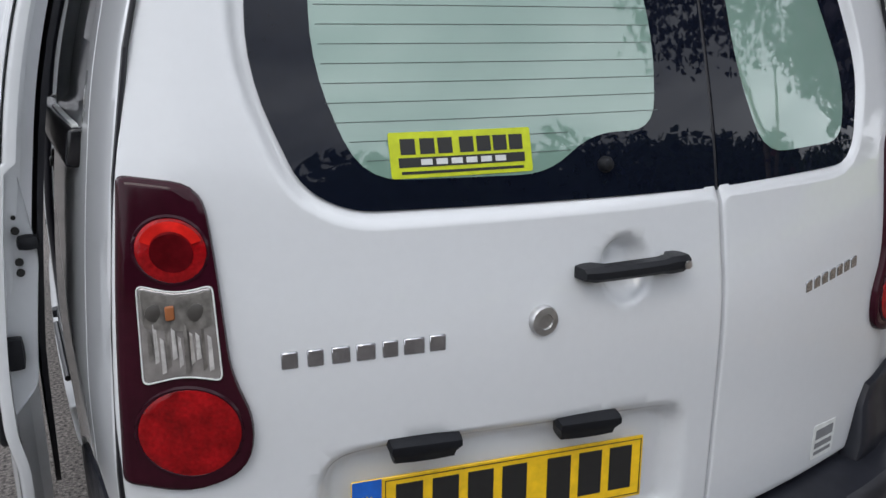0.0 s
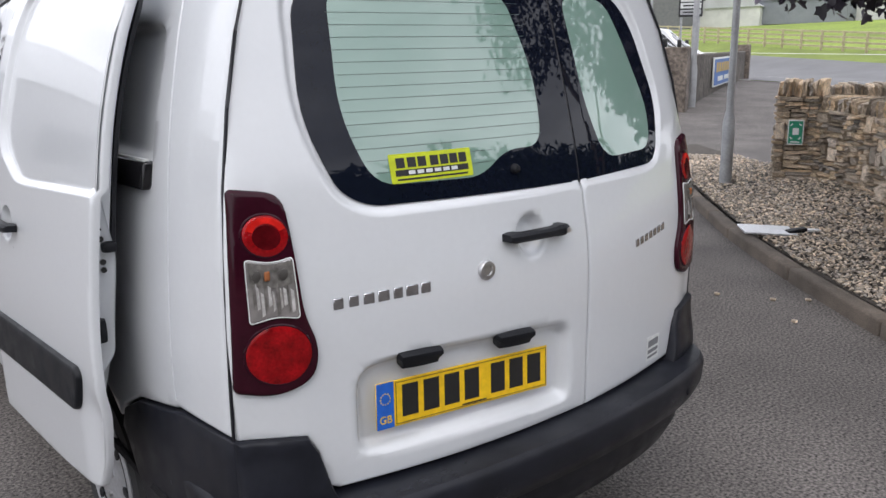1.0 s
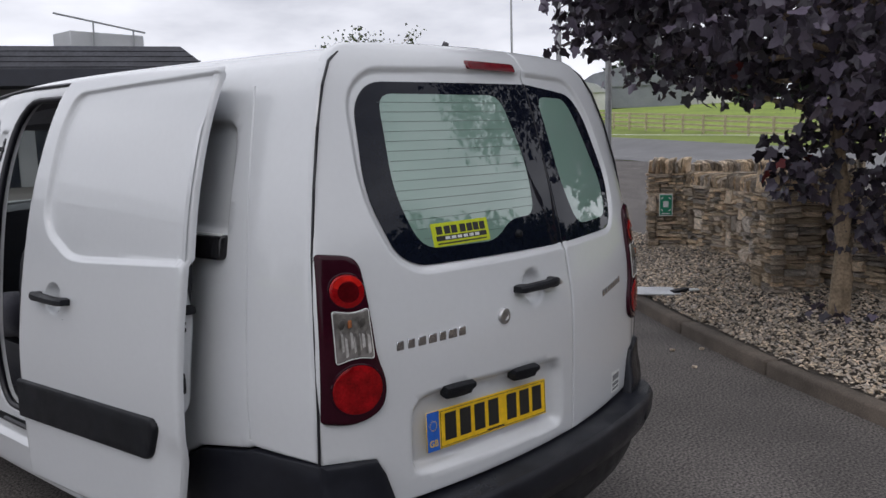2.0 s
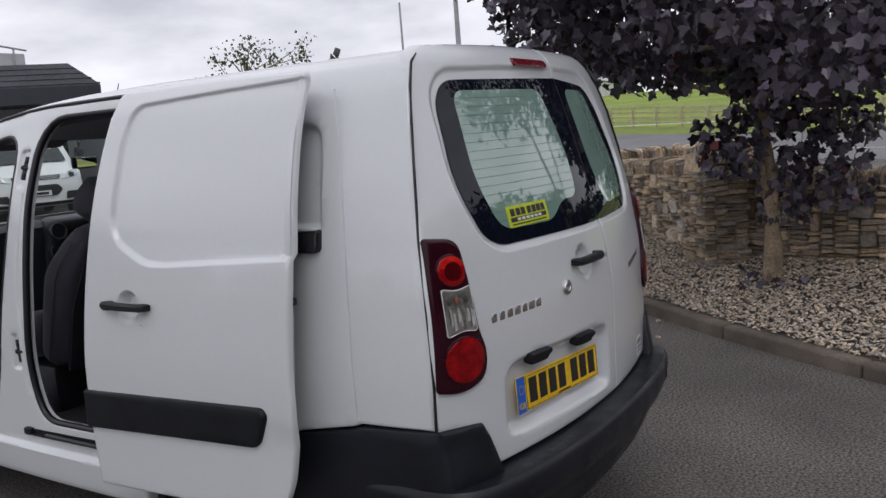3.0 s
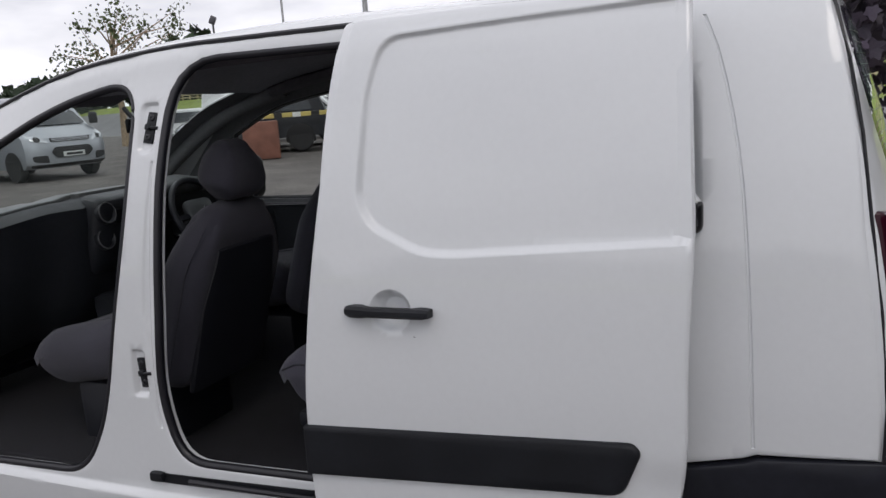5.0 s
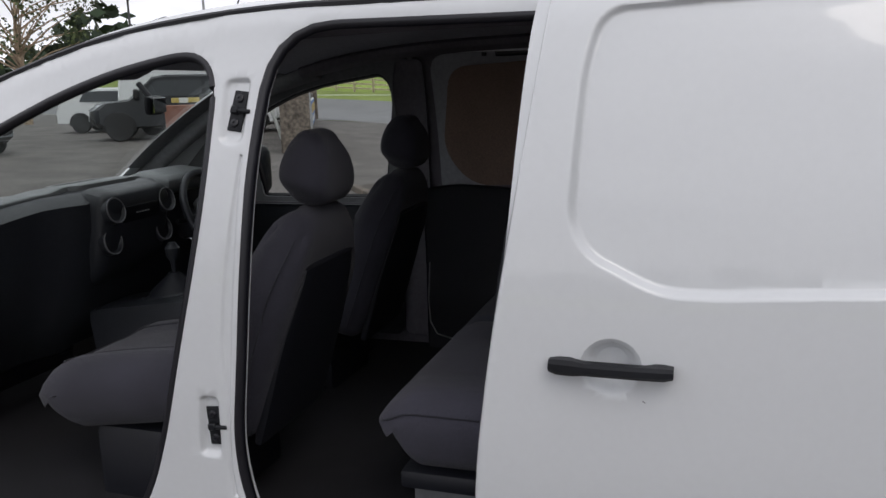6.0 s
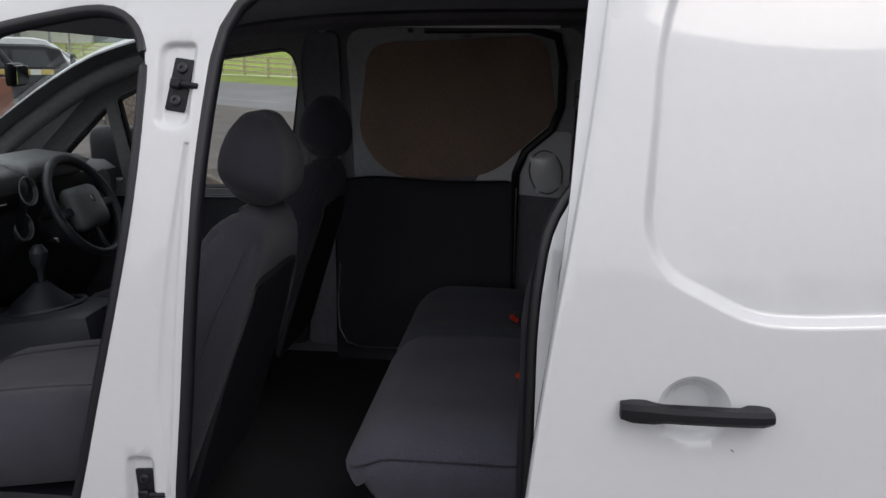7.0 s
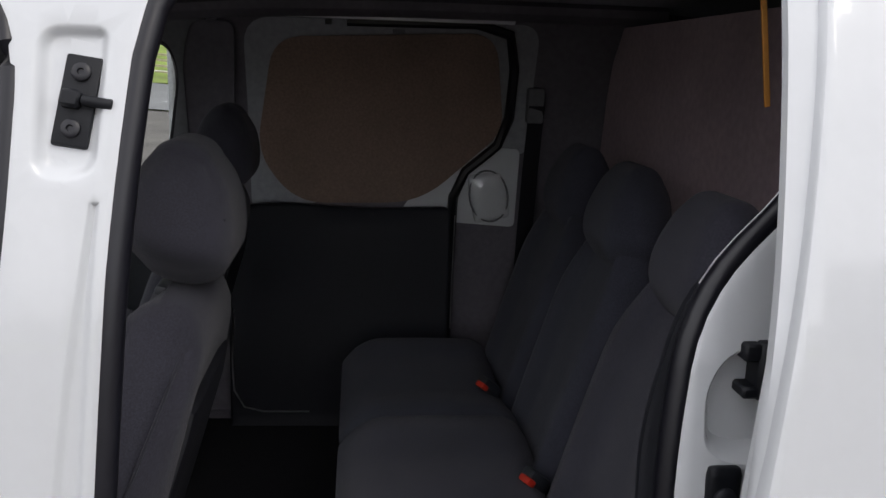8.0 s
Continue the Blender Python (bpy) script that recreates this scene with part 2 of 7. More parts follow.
# ---- materials ----
def mat(name, base, rough=0.5, metal=0.0, vary=0.12, scale=3.0, grain=0.1, grain_scale=60.0, bump=0.0, bump_scale=200.0,
        coat=0.0, spec=0.5, rough_vary=0.0, island=0.0, by_object=0.0, sheen=0.0, base2=None):
    """A surface whose colour wanders at two scales, with fine relief."""
    m = bpy.data.materials.new(name)
    m.use_nodes = True
    n, l = m.node_tree.nodes, m.node_tree.links
    b = n["Principled BSDF"]
    b.inputs["Roughness"].default_value, b.inputs["Metallic"].default_value = rough, metal
    b.inputs["Coat Weight"].default_value, b.inputs["Coat Roughness"].default_value = coat, 0.04
    b.inputs["Specular IOR Level"].default_value = spec
    b.inputs["Sheen Weight"].default_value = sheen
    co = n.new("ShaderNodeTexCoord").outputs["Object"]

    def wander(size, detail):
        t = n.new("ShaderNodeTexNoise")
        t.inputs["Scale"].default_value, t.inputs["Detail"].default_value = size, detail
        l.new(co, t.inputs["Vector"])
        return t.outputs["Fac"]

    def times(a, lo, hi):
        r = n.new("ShaderNodeMapRange")
        r.inputs["From Min"].default_value, r.inputs["From Max"].default_value = 0.3, 0.7
        r.inputs["To Min"].default_value, r.inputs["To Max"].default_value = lo, hi
        l.new(a, r.inputs["Value"])
        return r.outputs["Result"]

    def mul(a, c):
        x = n.new("ShaderNodeMath")
        x.operation = "MULTIPLY"
        l.new(a, x.inputs[0])
        l.new(c, x.inputs[1])
        return x.outputs["Value"]

    f = mul(times(wander(scale, 5), 1 - vary, 1 + vary), times(wander(grain_scale, 3), 1 - grain, 1 + grain))
    if island or by_object:
        g = n.new("ShaderNodeNewGeometry").outputs["Random Per Island"] if island else n.new("ShaderNodeObjectInfo").outputs["Random"]
        r = n.new("ShaderNodeMapRange")
        amount = island or by_object
        r.inputs["To Min"].default_value, r.inputs["To Max"].default_value = 1 - amount, 1 + amount
        l.new(g, r.inputs["Value"])
        f = mul(f, r.outputs["Result"])
    v = n.new("ShaderNodeVectorMath")
    v.operation = "SCALE"
    v.inputs[0].default_value = base
    if base2:
        spread, part_of, blend = n.new("ShaderNodeMath"), n.new("ShaderNodeMath"), n.new("ShaderNodeMix")
        spread.operation, part_of.operation, blend.data_type = "MULTIPLY", "FRACT", "RGBA"
        spread.inputs[1].default_value = 7.31
        l.new(g, spread.inputs[0])
        l.new(spread.outputs["Value"], part_of.inputs[0])
        l.new(part_of.outputs["Value"], blend.inputs["Factor"])
        blend.inputs["A"].default_value, blend.inputs["B"].default_value = (*base, 1), (*base2, 1)
        l.new(blend.outputs["Result"], v.inputs[0])
    l.new(f, v.inputs["Scale"])
    l.new(v.outputs["Vector"], b.inputs["Base Color"])
    if rough_vary:
        l.new(times(wander(scale * 2.3, 6), max(0.02, rough - rough_vary), rough + rough_vary), b.inputs["Roughness"])
    if bump:
        bn = n.new("ShaderNodeBump")
        bn.inputs["Strength"].default_value, bn.inputs["Distance"].default_value = bump, 0.01
        l.new(wander(bump_scale, 4), bn.inputs["Height"])
        l.new(bn.outputs["Normal"], b.inputs["Normal"])
    return m


def glass(name, tint=(0.9, 0.95, 0.93)):
    """A thin pane: mostly clear, with more shine at a slant."""
    m = bpy.data.materials.new(name)
    m.use_nodes = True
    n, l = m.node_tree.nodes, m.node_tree.links
    n.clear()
    out, clear, shine, mix, facing = (n.new("ShaderNode" + k) for k in ("OutputMaterial", "BsdfTransparent", "BsdfGlossy", "MixShader", "LayerWeight"))
    clear.inputs["Color"].default_value = (*tint, 1)
    shine.inputs["Roughness"].default_value = 0.02
    facing.inputs["Blend"].default_value = 0.5
    steep, gloss = n.new("ShaderNodeMath"), n.new("ShaderNodeMath")
    steep.operation, gloss.operation = "POWER", "MULTIPLY_ADD"
    steep.inputs[1].default_value = 5.0
    gloss.inputs[1].default_value, gloss.inputs[2].default_value = 0.8, 0.05
    l.new(facing.outputs["Facing"], steep.inputs[0])
    l.new(steep.outputs["Value"], gloss.inputs[0])
    l.new(gloss.outputs["Value"], mix.inputs["Fac"])
    l.new(clear.outputs["BSDF"], mix.inputs[1])
    l.new(shine.outputs["BSDF"], mix.inputs[2])
    l.new(mix.outputs["Shader"], out.inputs["Surface"])
    return m


WHITE = mat("white_paint", (0.625, 0.645, 0.665), 0.3, vary=0.015, scale=1.2, grain=0.01, coat=1.0)
PLASTIC = mat("black_plastic", (0.007, 0.008, 0.011), 0.5, spec=0.3, vary=0.25, scale=5, grain=0.12, grain_scale=90, bump=0.12, bump_scale=700, rough_vary=0.1)
BUMPER = mat("worn_bumper_plastic", (0.010, 0.011, 0.016), 0.38, vary=0.3, scale=4, grain=0.15, grain_scale=40, spec=0.3, bump=0.1, bump_scale=500, rough_vary=0.12)
RUBBER = mat("seal_rubber", (0.008, 0.008, 0.012), 0.36, vary=0.2)
TYRE = mat("tyre_rubber", (0.02, 0.02, 0.021), 0.75, vary=0.3, scale=8)
FRIT = mat("black_glass_border", (0.005, 0.007, 0.014), 0.02, vary=0.05, coat=0.0, spec=0.28)
PANE = mat("green_tinted_pane", (0.20, 0.315, 0.265), 0.02, vary=0.05, scale=2, grain=0.0, spec=0.9, coat=1.0)
LINE = mat("heater_line", (0.10, 0.145, 0.13), 0.4)
CHROME = mat("satin_chrome", (0.5, 0.5, 0.52), 0.22, 1.0, vary=0.1, scale=30)
STEEL = mat("zinc_steel", (0.55, 0.55, 0.55), 0.35, 1.0, vary=0.15, scale=30)
SILVER = mat("wheel_silver", (0.5, 0.51, 0.53), 0.38, 0.6, vary=0.1, scale=8)
LAMP_DARK = mat("dark_red_lens", (0.030, 0.004, 0.010), 0.12, vary=0.15, scale=9, spec=0.22)
LAMP_RED = mat("red_lens", (0.25, 0.004, 0.006), 0.1, vary=0.45, scale=22, grain=0.2, grain_scale=160, spec=0.25, bump=0.1, bump_scale=200)
LAMP_BRIGHT = mat("bright_red_reflector", (0.58, 0.016, 0.012), 0.12, vary=0.25, scale=40, spec=0.3)
LAMP_CLEAR = mat("clear_lens", (0.42, 0.40, 0.39), 0.12, 0.7, vary=0.25, scale=22, grain=0.1, coat=0.6, bump=0.1, bump_scale=60)
AMBER = mat("amber_bulb", (0.36, 0.13, 0.05), 0.2)
YELLOW = mat("yellow_plate", (0.80, 0.50, 0.01), 0.35, vary=0.05, coat=0.3)
BLUE = mat("blue_strip", (0.01, 0.11, 0.5), 0.35, vary=0.05, coat=0.3)
INK = mat("black_ink", (0.015, 0.015, 0.015), 0.4, vary=0.05)
LIME = mat("lime_sticker", (0.52, 0.60, 0.01), 0.4, vary=0.05)
PALE = mat("pale_print", (0.65, 0.67, 0.66), 0.5, vary=0.05)
FABRIC = mat("charcoal_seat_cloth", (0.027, 0.0268, 0.039), 0.92, vary=0.15, scale=6, grain=0.3, grain_scale=420, bump=0.35, bump_scale=900, sheen=0.1)
FABRIC_DARK = mat("dark_seat_cloth", (0.021, 0.022, 0.031), 0.92, vary=0.15, scale=6, grain=0.3, grain_scale=420, bump=0.35, bump_scale=900, sheen=0.08)
WALL_TRIM = mat("dark_wall_trim", (0.13, 0.122, 0.14), 0.7, vary=0.2, scale=4)
LINING = mat("black_lining_plastic", (0.008, 0.009, 0.014), 0.55, vary=0.2, scale=4, bump=0.15, bump_scale=600)
# one cloth in two painted tones: doorway light near, shade further in
BENCH_LIT = mat("lit_bench_cloth", (0.050, 0.049, 0.068), 0.92, vary=0.15, scale=6, grain=0.3, grain_scale=420, bump=0.35, bump_scale=900, sheen=0.1)
BENCH_SHADED = mat("shaded_bench_cloth", (0.040, 0.042, 0.060), 0.92, vary=0.15, scale=6, grain=0.3, grain_scale=420, bump=0.35, bump_scale=900, sheen=0.08)
CABIN = mat("cabin_plastic", (0.026, 0.029, 0.035), 0.42, vary=0.2, scale=4, bump=0.15, bump_scale=600)
# cabin plastic lightened to stand for the sky's sheen through the windscreen
CABIN_LIT = mat("skylit_cabin_plastic", (0.12, 0.13, 0.134), 0.45, vary=0.15, scale=5, bump=0.15, bump_scale=600)
CABIN_GREY = mat("grey_cabin_trim", (0.17, 0.175, 0.185), 0.7, vary=0.1, scale=4, bump=0.15, bump_scale=500)
HEADLINER = mat("grey_headliner", (0.40, 0.41, 0.45), 0.9, vary=0.08, bump=0.2, bump_scale=500)
CARPET = mat("black_floor_mat", (0.006, 0.006, 0.009), 0.95, vary=0.3, scale=10, bump=0.5, bump_scale=300)
# white body paint with the cabin's shade put into a grey base
PAINT_SHADED = mat("shaded_white_paint", (0.31, 0.32, 0.345), 0.5, vary=0.08, scale=3)
HARDBOARD = mat("brown_hardboard", (0.22, 0.15, 0.116), 0.6, vary=0.2, scale=3, grain=0.15, grain_scale=140)
RED_BUTTON = mat("red_buckle_button", (0.55, 0.03, 0.015), 0.4, vary=0.05)
ORANGE = mat("raw_board_edge", (0.55, 0.24, 0.05), 0.7)

# ---- the van: its surfaces (y forward from the number plate, x to its right, z up) ----
PROF_OFF = [0.05, 0.022, 0.008, 0.0, 0.0, 0.012, 0.035, 0.06, 0.10, 0.14, 0.185, 0.24, 0.33, 0.5, 0.7, 0.905]
PROF_Z = [0.22, 0.30, 0.40, 0.5, 0.85, 1.05, 1.25, 1.4, 1.55, 1.66, 1.745, 1.795, 1.822, 1.838, 1.843, 1.845]
off_at = spline(PROF_Z[:13], PROF_OFF[:13])
roof_at = spline(PROF_OFF[4:], PROF_Z[4:])
half_width = spline([-0.2, 0, 0.1, 0.35, 1, 2, 2.8, 3.3, 3.9, 4.2, 4.36], [0.74, 0.80, 0.815, 0.836, 0.868, 0.908, 0.915, 0.905, 0.87, 0.80, 0.68])
roof_top = spline([0.2, 1.0, 1.7, 2.1, 2.4, 2.7, 2.9, 3.2, 3.45, 3.62, 4.0, 4.25, 4.36], [1.845, 1.85, 1.848, 1.83, 1.79, 1.71, 1.64, 1.45, 1.25, 1.14, 1.07, 0.97, 0.86])
LOW = 0.80


def nominal(y, z):
    return z if z < LOW else LOW + (z - LOW) * (1.845 - LOW) / (roof_top(y) - LOW)


def side(sign, extra=None, out=0.0):
    """The flank's surface in (y, z, depth)."""
    def fn(y, z, d):
        e = extra(y, z) if extra else 0.0
        zn = min(nominal(y, z), 1.822)
        return Vector((sign * (half_width(y) - off_at(zn) - d - e + out), y, z))
    return fn


def roof_surface(x, y, d):
    zn = roof_at(max(0.0, half_width(y) - abs(x)))
    z = zn if zn < LOW else LOW + (zn - LOW) * (roof_top(y) - LOW) / (1.845 - LOW)
    return Vector((x, y, z - d))


rear_profile = spline([0.4, 0.55, 0.75, 1.05, 1.2, 1.3, 1.5, 1.68, 1.75, 1.795, 1.825, 1.842], [-0.03, -0.04, -0.045, -0.042, -0.02, 0.0, 0.055, 0.11, 0.135, 0.158, 0.185, 0.215])


def rear(x, z, d):
    y = rear_profile(z) + 0.165 * x * x + 0.015 * smoothstep(0.68, 0.8, abs(x))
    y -= 0.006 * (1 - smoothstep(0.98, 1.17, z)) * (1 - smoothstep(0.25, 0.70, abs(x)))
    return Vector((x, y + d, z))


van = thing("panel_van", "white small panel van with its side doors slid and swung open", "van")

# the flank that faces the walk: rear quarter, pillars and sill, with two door openings
SLIDE_HOLE = rloop([(1.950, 0.555, 0.09), (2.002, 0.75, 0.1), (1.980, 0.98, 0.1), (1.968, 1.2, 0.1), (1.952, 1.45, 0.1), (1.920, 1.738, 0.16), (1.13, 1.735, 0.08), (1.18, 1.52, 0.1), (1.35, 1.365, 0.08), (1.375, 1.2, 0.1), (1.375, 0.72, 0.1), (1.41, 0.555, 0.05)])
FRONT_HOLE = rloop([(2.25, 0.64, 0.08), (2.36, 0.475, 0.1), (3.22, 0.45, 0.1), (3.36, 0.62, 0.1), (3.36, 1.0, 0.1), (3.26, 1.16, 0.08), (2.85, 1.455, 0.2), (2.42, 1.635, 0.2), (2.058, 1.702, 0.15), (2.066, 1.40, 0.4), (2.100, 1.2, 0.3), (2.182, 0.83, 0.1)], 10)
SEAM = [(0.090, 0.757), (0.086, 0.88), (0.10, 1.08), (0.123, 1.283), (0.14, 1.45), (0.165, 1.60), (0.19, 1.71), (0.212, 1.775), (0.225, 1.80)]


def arch(cy, r, a0, a1, n=14):
    return [(cy + r * math.cos(radians(a0 + (a1 - a0) * i / n)), 0.335 + r * math.sin(radians(a0 + (a1 - a0) * i / n))) for i in range(n + 1)]


FLANK = [*SEAM, *[(y, min(1.80, roof_top(y) - 0.045)) for y in np.linspace(0.35, 3.35, 31)], (3.5, 1.06), (3.8, 1.0), (4.1, 0.9), (4.22, 0.78), (4.22, 0.55), (4.05, 0.40),
         *arch(3.62, 0.36, 20, 175), (3.22, 0.30), (1.36, 0.30), *arch(0.98, 0.37, 0, 134), (0.68, 0.648), (0.57, 0.703), (0.36, 0.742), (0.335, 0.752)]


def door_zone(y, z):
    return 0.024 * smoothstep(1.0, 1.03, y) * smoothstep(0.43, 0.455, z) * (1 - smoothstep(1.70, 1.79, z + max(0.0, 1.845 - roof_top(y)))) * (1 - smoothstep(3.36, 3.39, y))


DOOR_POCKET = rloop([(1.336, 1.195, 0.05), (1.338, 1.265, 0.04), (1.310, 1.308, 0.03), (1.235, 1.310, 0.02), (1.235, 1.180, 0.02), (1.300, 1.178, 0.04)])
QUARTER_PANEL = rloop([(0.445, 1.315, 0.0), (1.0, 1.315, 0.05), (1.0, 1.63, 0.09), (0.47, 1.635, 0.11), (0.447, 1.5, 0.05)])
seam_y = spline([0.77, 1.1, 1.4, 1.55, 1.65, 1.72], [0.338, 0.346, 0.366, 0.392, 0.418, 0.446])
QUARTER_SEAM = [(seam_y(z), z) for z in np.linspace(0.77, 1.72, 14)] + [(seam_y(z) + 0.008, z) for z in np.linspace(1.72, 0.77, 14)]
LATCH_TOP = rloop([(1.971, 1.478, 0.03), (2.038, 1.476, 0.03), (2.038, 1.630, 0.03), (1.962, 1.630, 0.02)])
LATCH_LOW = rloop([(2.036, 0.755, 0.02), (2.1, 0.755, 0.02), (2.09, 0.91, 0.02), (2.034, 0.91, 0.02)])
# the sunken strip of the pillar beside the seal
strip_edge = spline([0.62, 0.75, 0.98, 1.2, 1.46], [1.984, 1.995, 1.982, 1.970, 1.954])
strip_width = spline([0.62, 0.70, 0.76, 0.92, 1.0, 1.2, 1.46], [0.014, 0.014, 0.014, 0.015, 0.034, 0.030, 0.012])
PILLAR_STRIP = [(strip_edge(z) + 0.015, z) for z in np.linspace(0.66, 1.46, 12)] + [(strip_edge(z) + 0.015 + strip_width(z), z) for z in np.linspace(1.46, 0.66, 12)]
part("body_side", sheet(FLANK, side(-1, door_zone), [SLIDE_HOLE, FRONT_HOLE], [
    (QUARTER_PANEL, 0.022, 0.03), (QUARTER_SEAM, 0.004, 0.002),
    (LATCH_TOP, 0.013, 0.015), (LATCH_LOW, 0.014, 0.014), (DOOR_POCKET, 0.028, 0.016), (PILLAR_STRIP, 0.006, 0.009)], 0.03, 0.03,
    cuts_u=(1.0, 1.01, 1.02, 1.03, 3.36, 3.38), cuts_v=(0.43, 0.438, 0.447, 0.455), rim=0.012), WHITE, van, "white painted flank with two door openings")

# the far flank, with the driver's window and its quarter light
WINDOW_HOLE = rloop([(2.30, 1.12, 0.04), (2.90, 1.12, 0.02), (2.915, 1.46, 0.02), (2.62, 1.60, 0.2), (2.24, 1.655, 0.06), (2.215, 1.56, 0.1)])
QUARTER_LIGHT = rloop([(2.95, 1.14, 0.02), (3.30, 1.12, 0.03), (2.955, 1.435, 0.02)])
part("body_side", sheet([(y, z) for y, z in FLANK], side(1), [WINDOW_HOLE, QUARTER_LIGHT], (), 0.06, 0.03), WHITE, van, "white painted flank with a driver's window")
for name, loop in (("driver_window", WINDOW_HOLE), ("quarter_light", QUARTER_LIGHT)):
    pane = part(name, sheet(loop, side(1), grid=0.1, thick=0, cuts_u=()), glass("side_glass"), van, "clear side glass")
    pane.visible_shadow = False
    for v in pane.data.vertices:
        v.co.x -= 0.012
    part("window_seal", tube([side(1)(y, z, 0.012) for y, z in loop], 0.014, 6, True), RUBBER, van)

roof_edge = [(x, 0.232 + 0.08 * x * x) for x in np.linspace(-0.56, 0.56, 13)]
ROOF = [*roof_edge, *[(half_width(y) - 0.325, y) for y in np.linspace(0.3, 2.6, 13)], *[(x, 2.66 + 0.06 * (1 - (x / 0.6) ** 2)) for x in np.linspace(0.55, -0.55, 9)], *[(-half_width(y) + 0.325, y) for y in np.linspace(2.6, 0.3, 13)]]
part("roof", sheet(ROOF, roof_surface, grid=0.07, thick=0.02), WHITE, van)


def roof_rail_surface(sign):
    def fn(y, o, d):
        p = roof_surface(sign * (half_width(y) - o), y, 0)
        return p + Vector((-sign * d, 0, -d))
    return fn


for sign in (-1, 1):
    strip = [(y, 0.215) for y in np.linspace(0.222, 3.54, 40)] + [(y, 0.33) for y in np.linspace(3.54, 0.235, 40)]
    part("cant_rail", sheet(strip, roof_rail_surface(sign), grid=0.08, thick=0.02, cuts_v=(0.23, 0.245, 0.26, 0.28, 0.30)), WHITE, van)
WINDSCREEN = [*[(x, 2.70 + 0.06 * (1 - (x / 0.6) ** 2)) for x in np.linspace(-0.57, 0.57, 9)], *[(half_width(y) - 0.30, y) for y in np.linspace(2.8, 3.4, 7)], *[(x, 3.48 + 0.08 * (1 - (x / 0.6) ** 2)) for x in np.linspace(0.58, -0.58, 9)], *[(-half_width(y) + 0.30, y) for y in np.linspace(3.4, 2.8, 7)]]
screen = part("windscreen", sheet(WINDSCREEN, lambda x, y, d: roof_surface(x, y, d + 0.006), grid=0.07, thick=0), glass("windscreen_glass", (0.86, 0.93, 0.9)), van, "clear windscreen")
screen.visible_shadow = False
BONNET = [*[(x, 3.56 + 0.08 * (1 - (x / 0.6) ** 2)) for x in np.linspace(-0.6, 0.6, 9)], *[(half_width(y) - 0.26, y) for y in np.linspace(3.6, 4.2, 7)], *[(x, 4.27 + 0.06 * (1 - (x / 0.6) ** 2)) for x in np.linspace(0.45, -0.45, 7)], *[(-half_width(y) + 0.26, y) for y in np.linspace(4.2, 3.6, 7)]]
part("bonnet", sheet(BONNET, roof_surface, grid=0.07, thick=0.02), WHITE, van)
front_path = [(-0.86, 3.98), (-0.84, 4.12), (-0.74, 4.24), (-0.5, 4.33), (-0.2, 4.37), (0.2, 4.37), (0.5, 4.33), (0.74, 4.24), (0.84, 4.12), (0.86, 3.98)]
part("front_bumper", sweep(front_path[::-1], [(-0.1, 0.22), (0.0, 0.24), (0.02, 0.4), (0.03, 0.55), (0.0, 0.68), (-0.03, 0.9), (-0.12, 0.9)]), BUMPER, van, "black front bumper")
for s in (-1, 1):
    wing = [(y, 0.0) for y in np.linspace(3.42, 4.22, 12)] + [(y, 0.275) for y in np.linspace(4.22, 3.42, 12)]
    part("front_wing", sheet(wing, roof_rail_surface(s), grid=0.06, thick=0.012), WHITE, van)
    part("headlamp", pad(0.34, 0.12, 0.22, 0.05, at=(s * 0.62, 4.20, 0.80), turn=(20, 0, -s * 20)), LAMP_CLEAR, van, "clear headlamp")

def segment_gap(p, a, b):
    ab = (b[0] - a[0], b[1] - a[1])
    t = max(0, min(1, ((p[0] - a[0]) * ab[0] + (p[1] - a[1]) * ab[1]) / (ab[0] ** 2 + ab[1] ** 2)))
    return math.hypot(p[0] - a[0] - t * ab[0], p[1] - a[1] - t * ab[1])


def inside(p, loop):
    odd = False
    for i in range(len(loop)):
        (x1, y1), (x2, y2) = loop[i - 1], loop[i]
        if (y1 > p[1]) != (y2 > p[1]) and p[0] < (x2 - x1) * (p[1] - y1) / (y2 - y1) + x1:
            odd = not odd
    return odd


# rear doors
seam_x = spline([0.755, 0.88, 1.08, 1.283, 1.45, 1.60, 1.72, 1.785, 1.815, 1.83], [0.804, 0.811, 0.801, 0.777, 0.746, 0.706, 0.656, 0.611, 0.571, 0.531])
SEAM_XZ = [(seam_x(z), z) for z in (*np.linspace(0.755, 1.60, 16), *np.linspace(1.64, 1.785, 6), 1.80, 1.815, 1.83)]
GAP = 0.163


def top_z(x):
    return 1.842 - 0.03 * x * x


LEFT_DOOR = [(GAP - 0.003, 0.592), (GAP - 0.003, 1.842), *[(x, top_z(x)) for x in (0.0, -0.2, -0.4)], *[(-x, z) for x, z in SEAM_XZ[::-1]], (-0.70, 0.745), (-0.668, 0.74), (-0.645, 0.70), (-0.625, 0.61), (-0.60, 0.596)]
RIGHT_DOOR = [(GAP + 0.003, 0.592), (GAP + 0.003, 1.842), *[(x, top_z(x)) for x in (0.25, 0.4)], *SEAM_XZ[::-1], (0.70, 0.735), (0.69, 0.70), (0.66, 0.60)]
LEFT_GLASS = rloop([(GAP - 0.004, 1.215, 0.0), (GAP - 0.004, 1.728, 0.0), (-0.51, 1.722, 0.07), (-0.572, 1.66, 0.05), (-0.602, 1.42, 0.09), (-0.545, 1.262, 0.09), (-0.48, 1.226, 0.07)])
RIGHT_GLASS = rloop([(GAP + 0.004, 1.215, 0.0), (0.555, 1.225, 0.06), (0.60, 1.40, 0.06), (0.535, 1.62, 0.1), (0.46, 1.70, 0.08), (GAP + 0.004, 1.728, 0.0)])
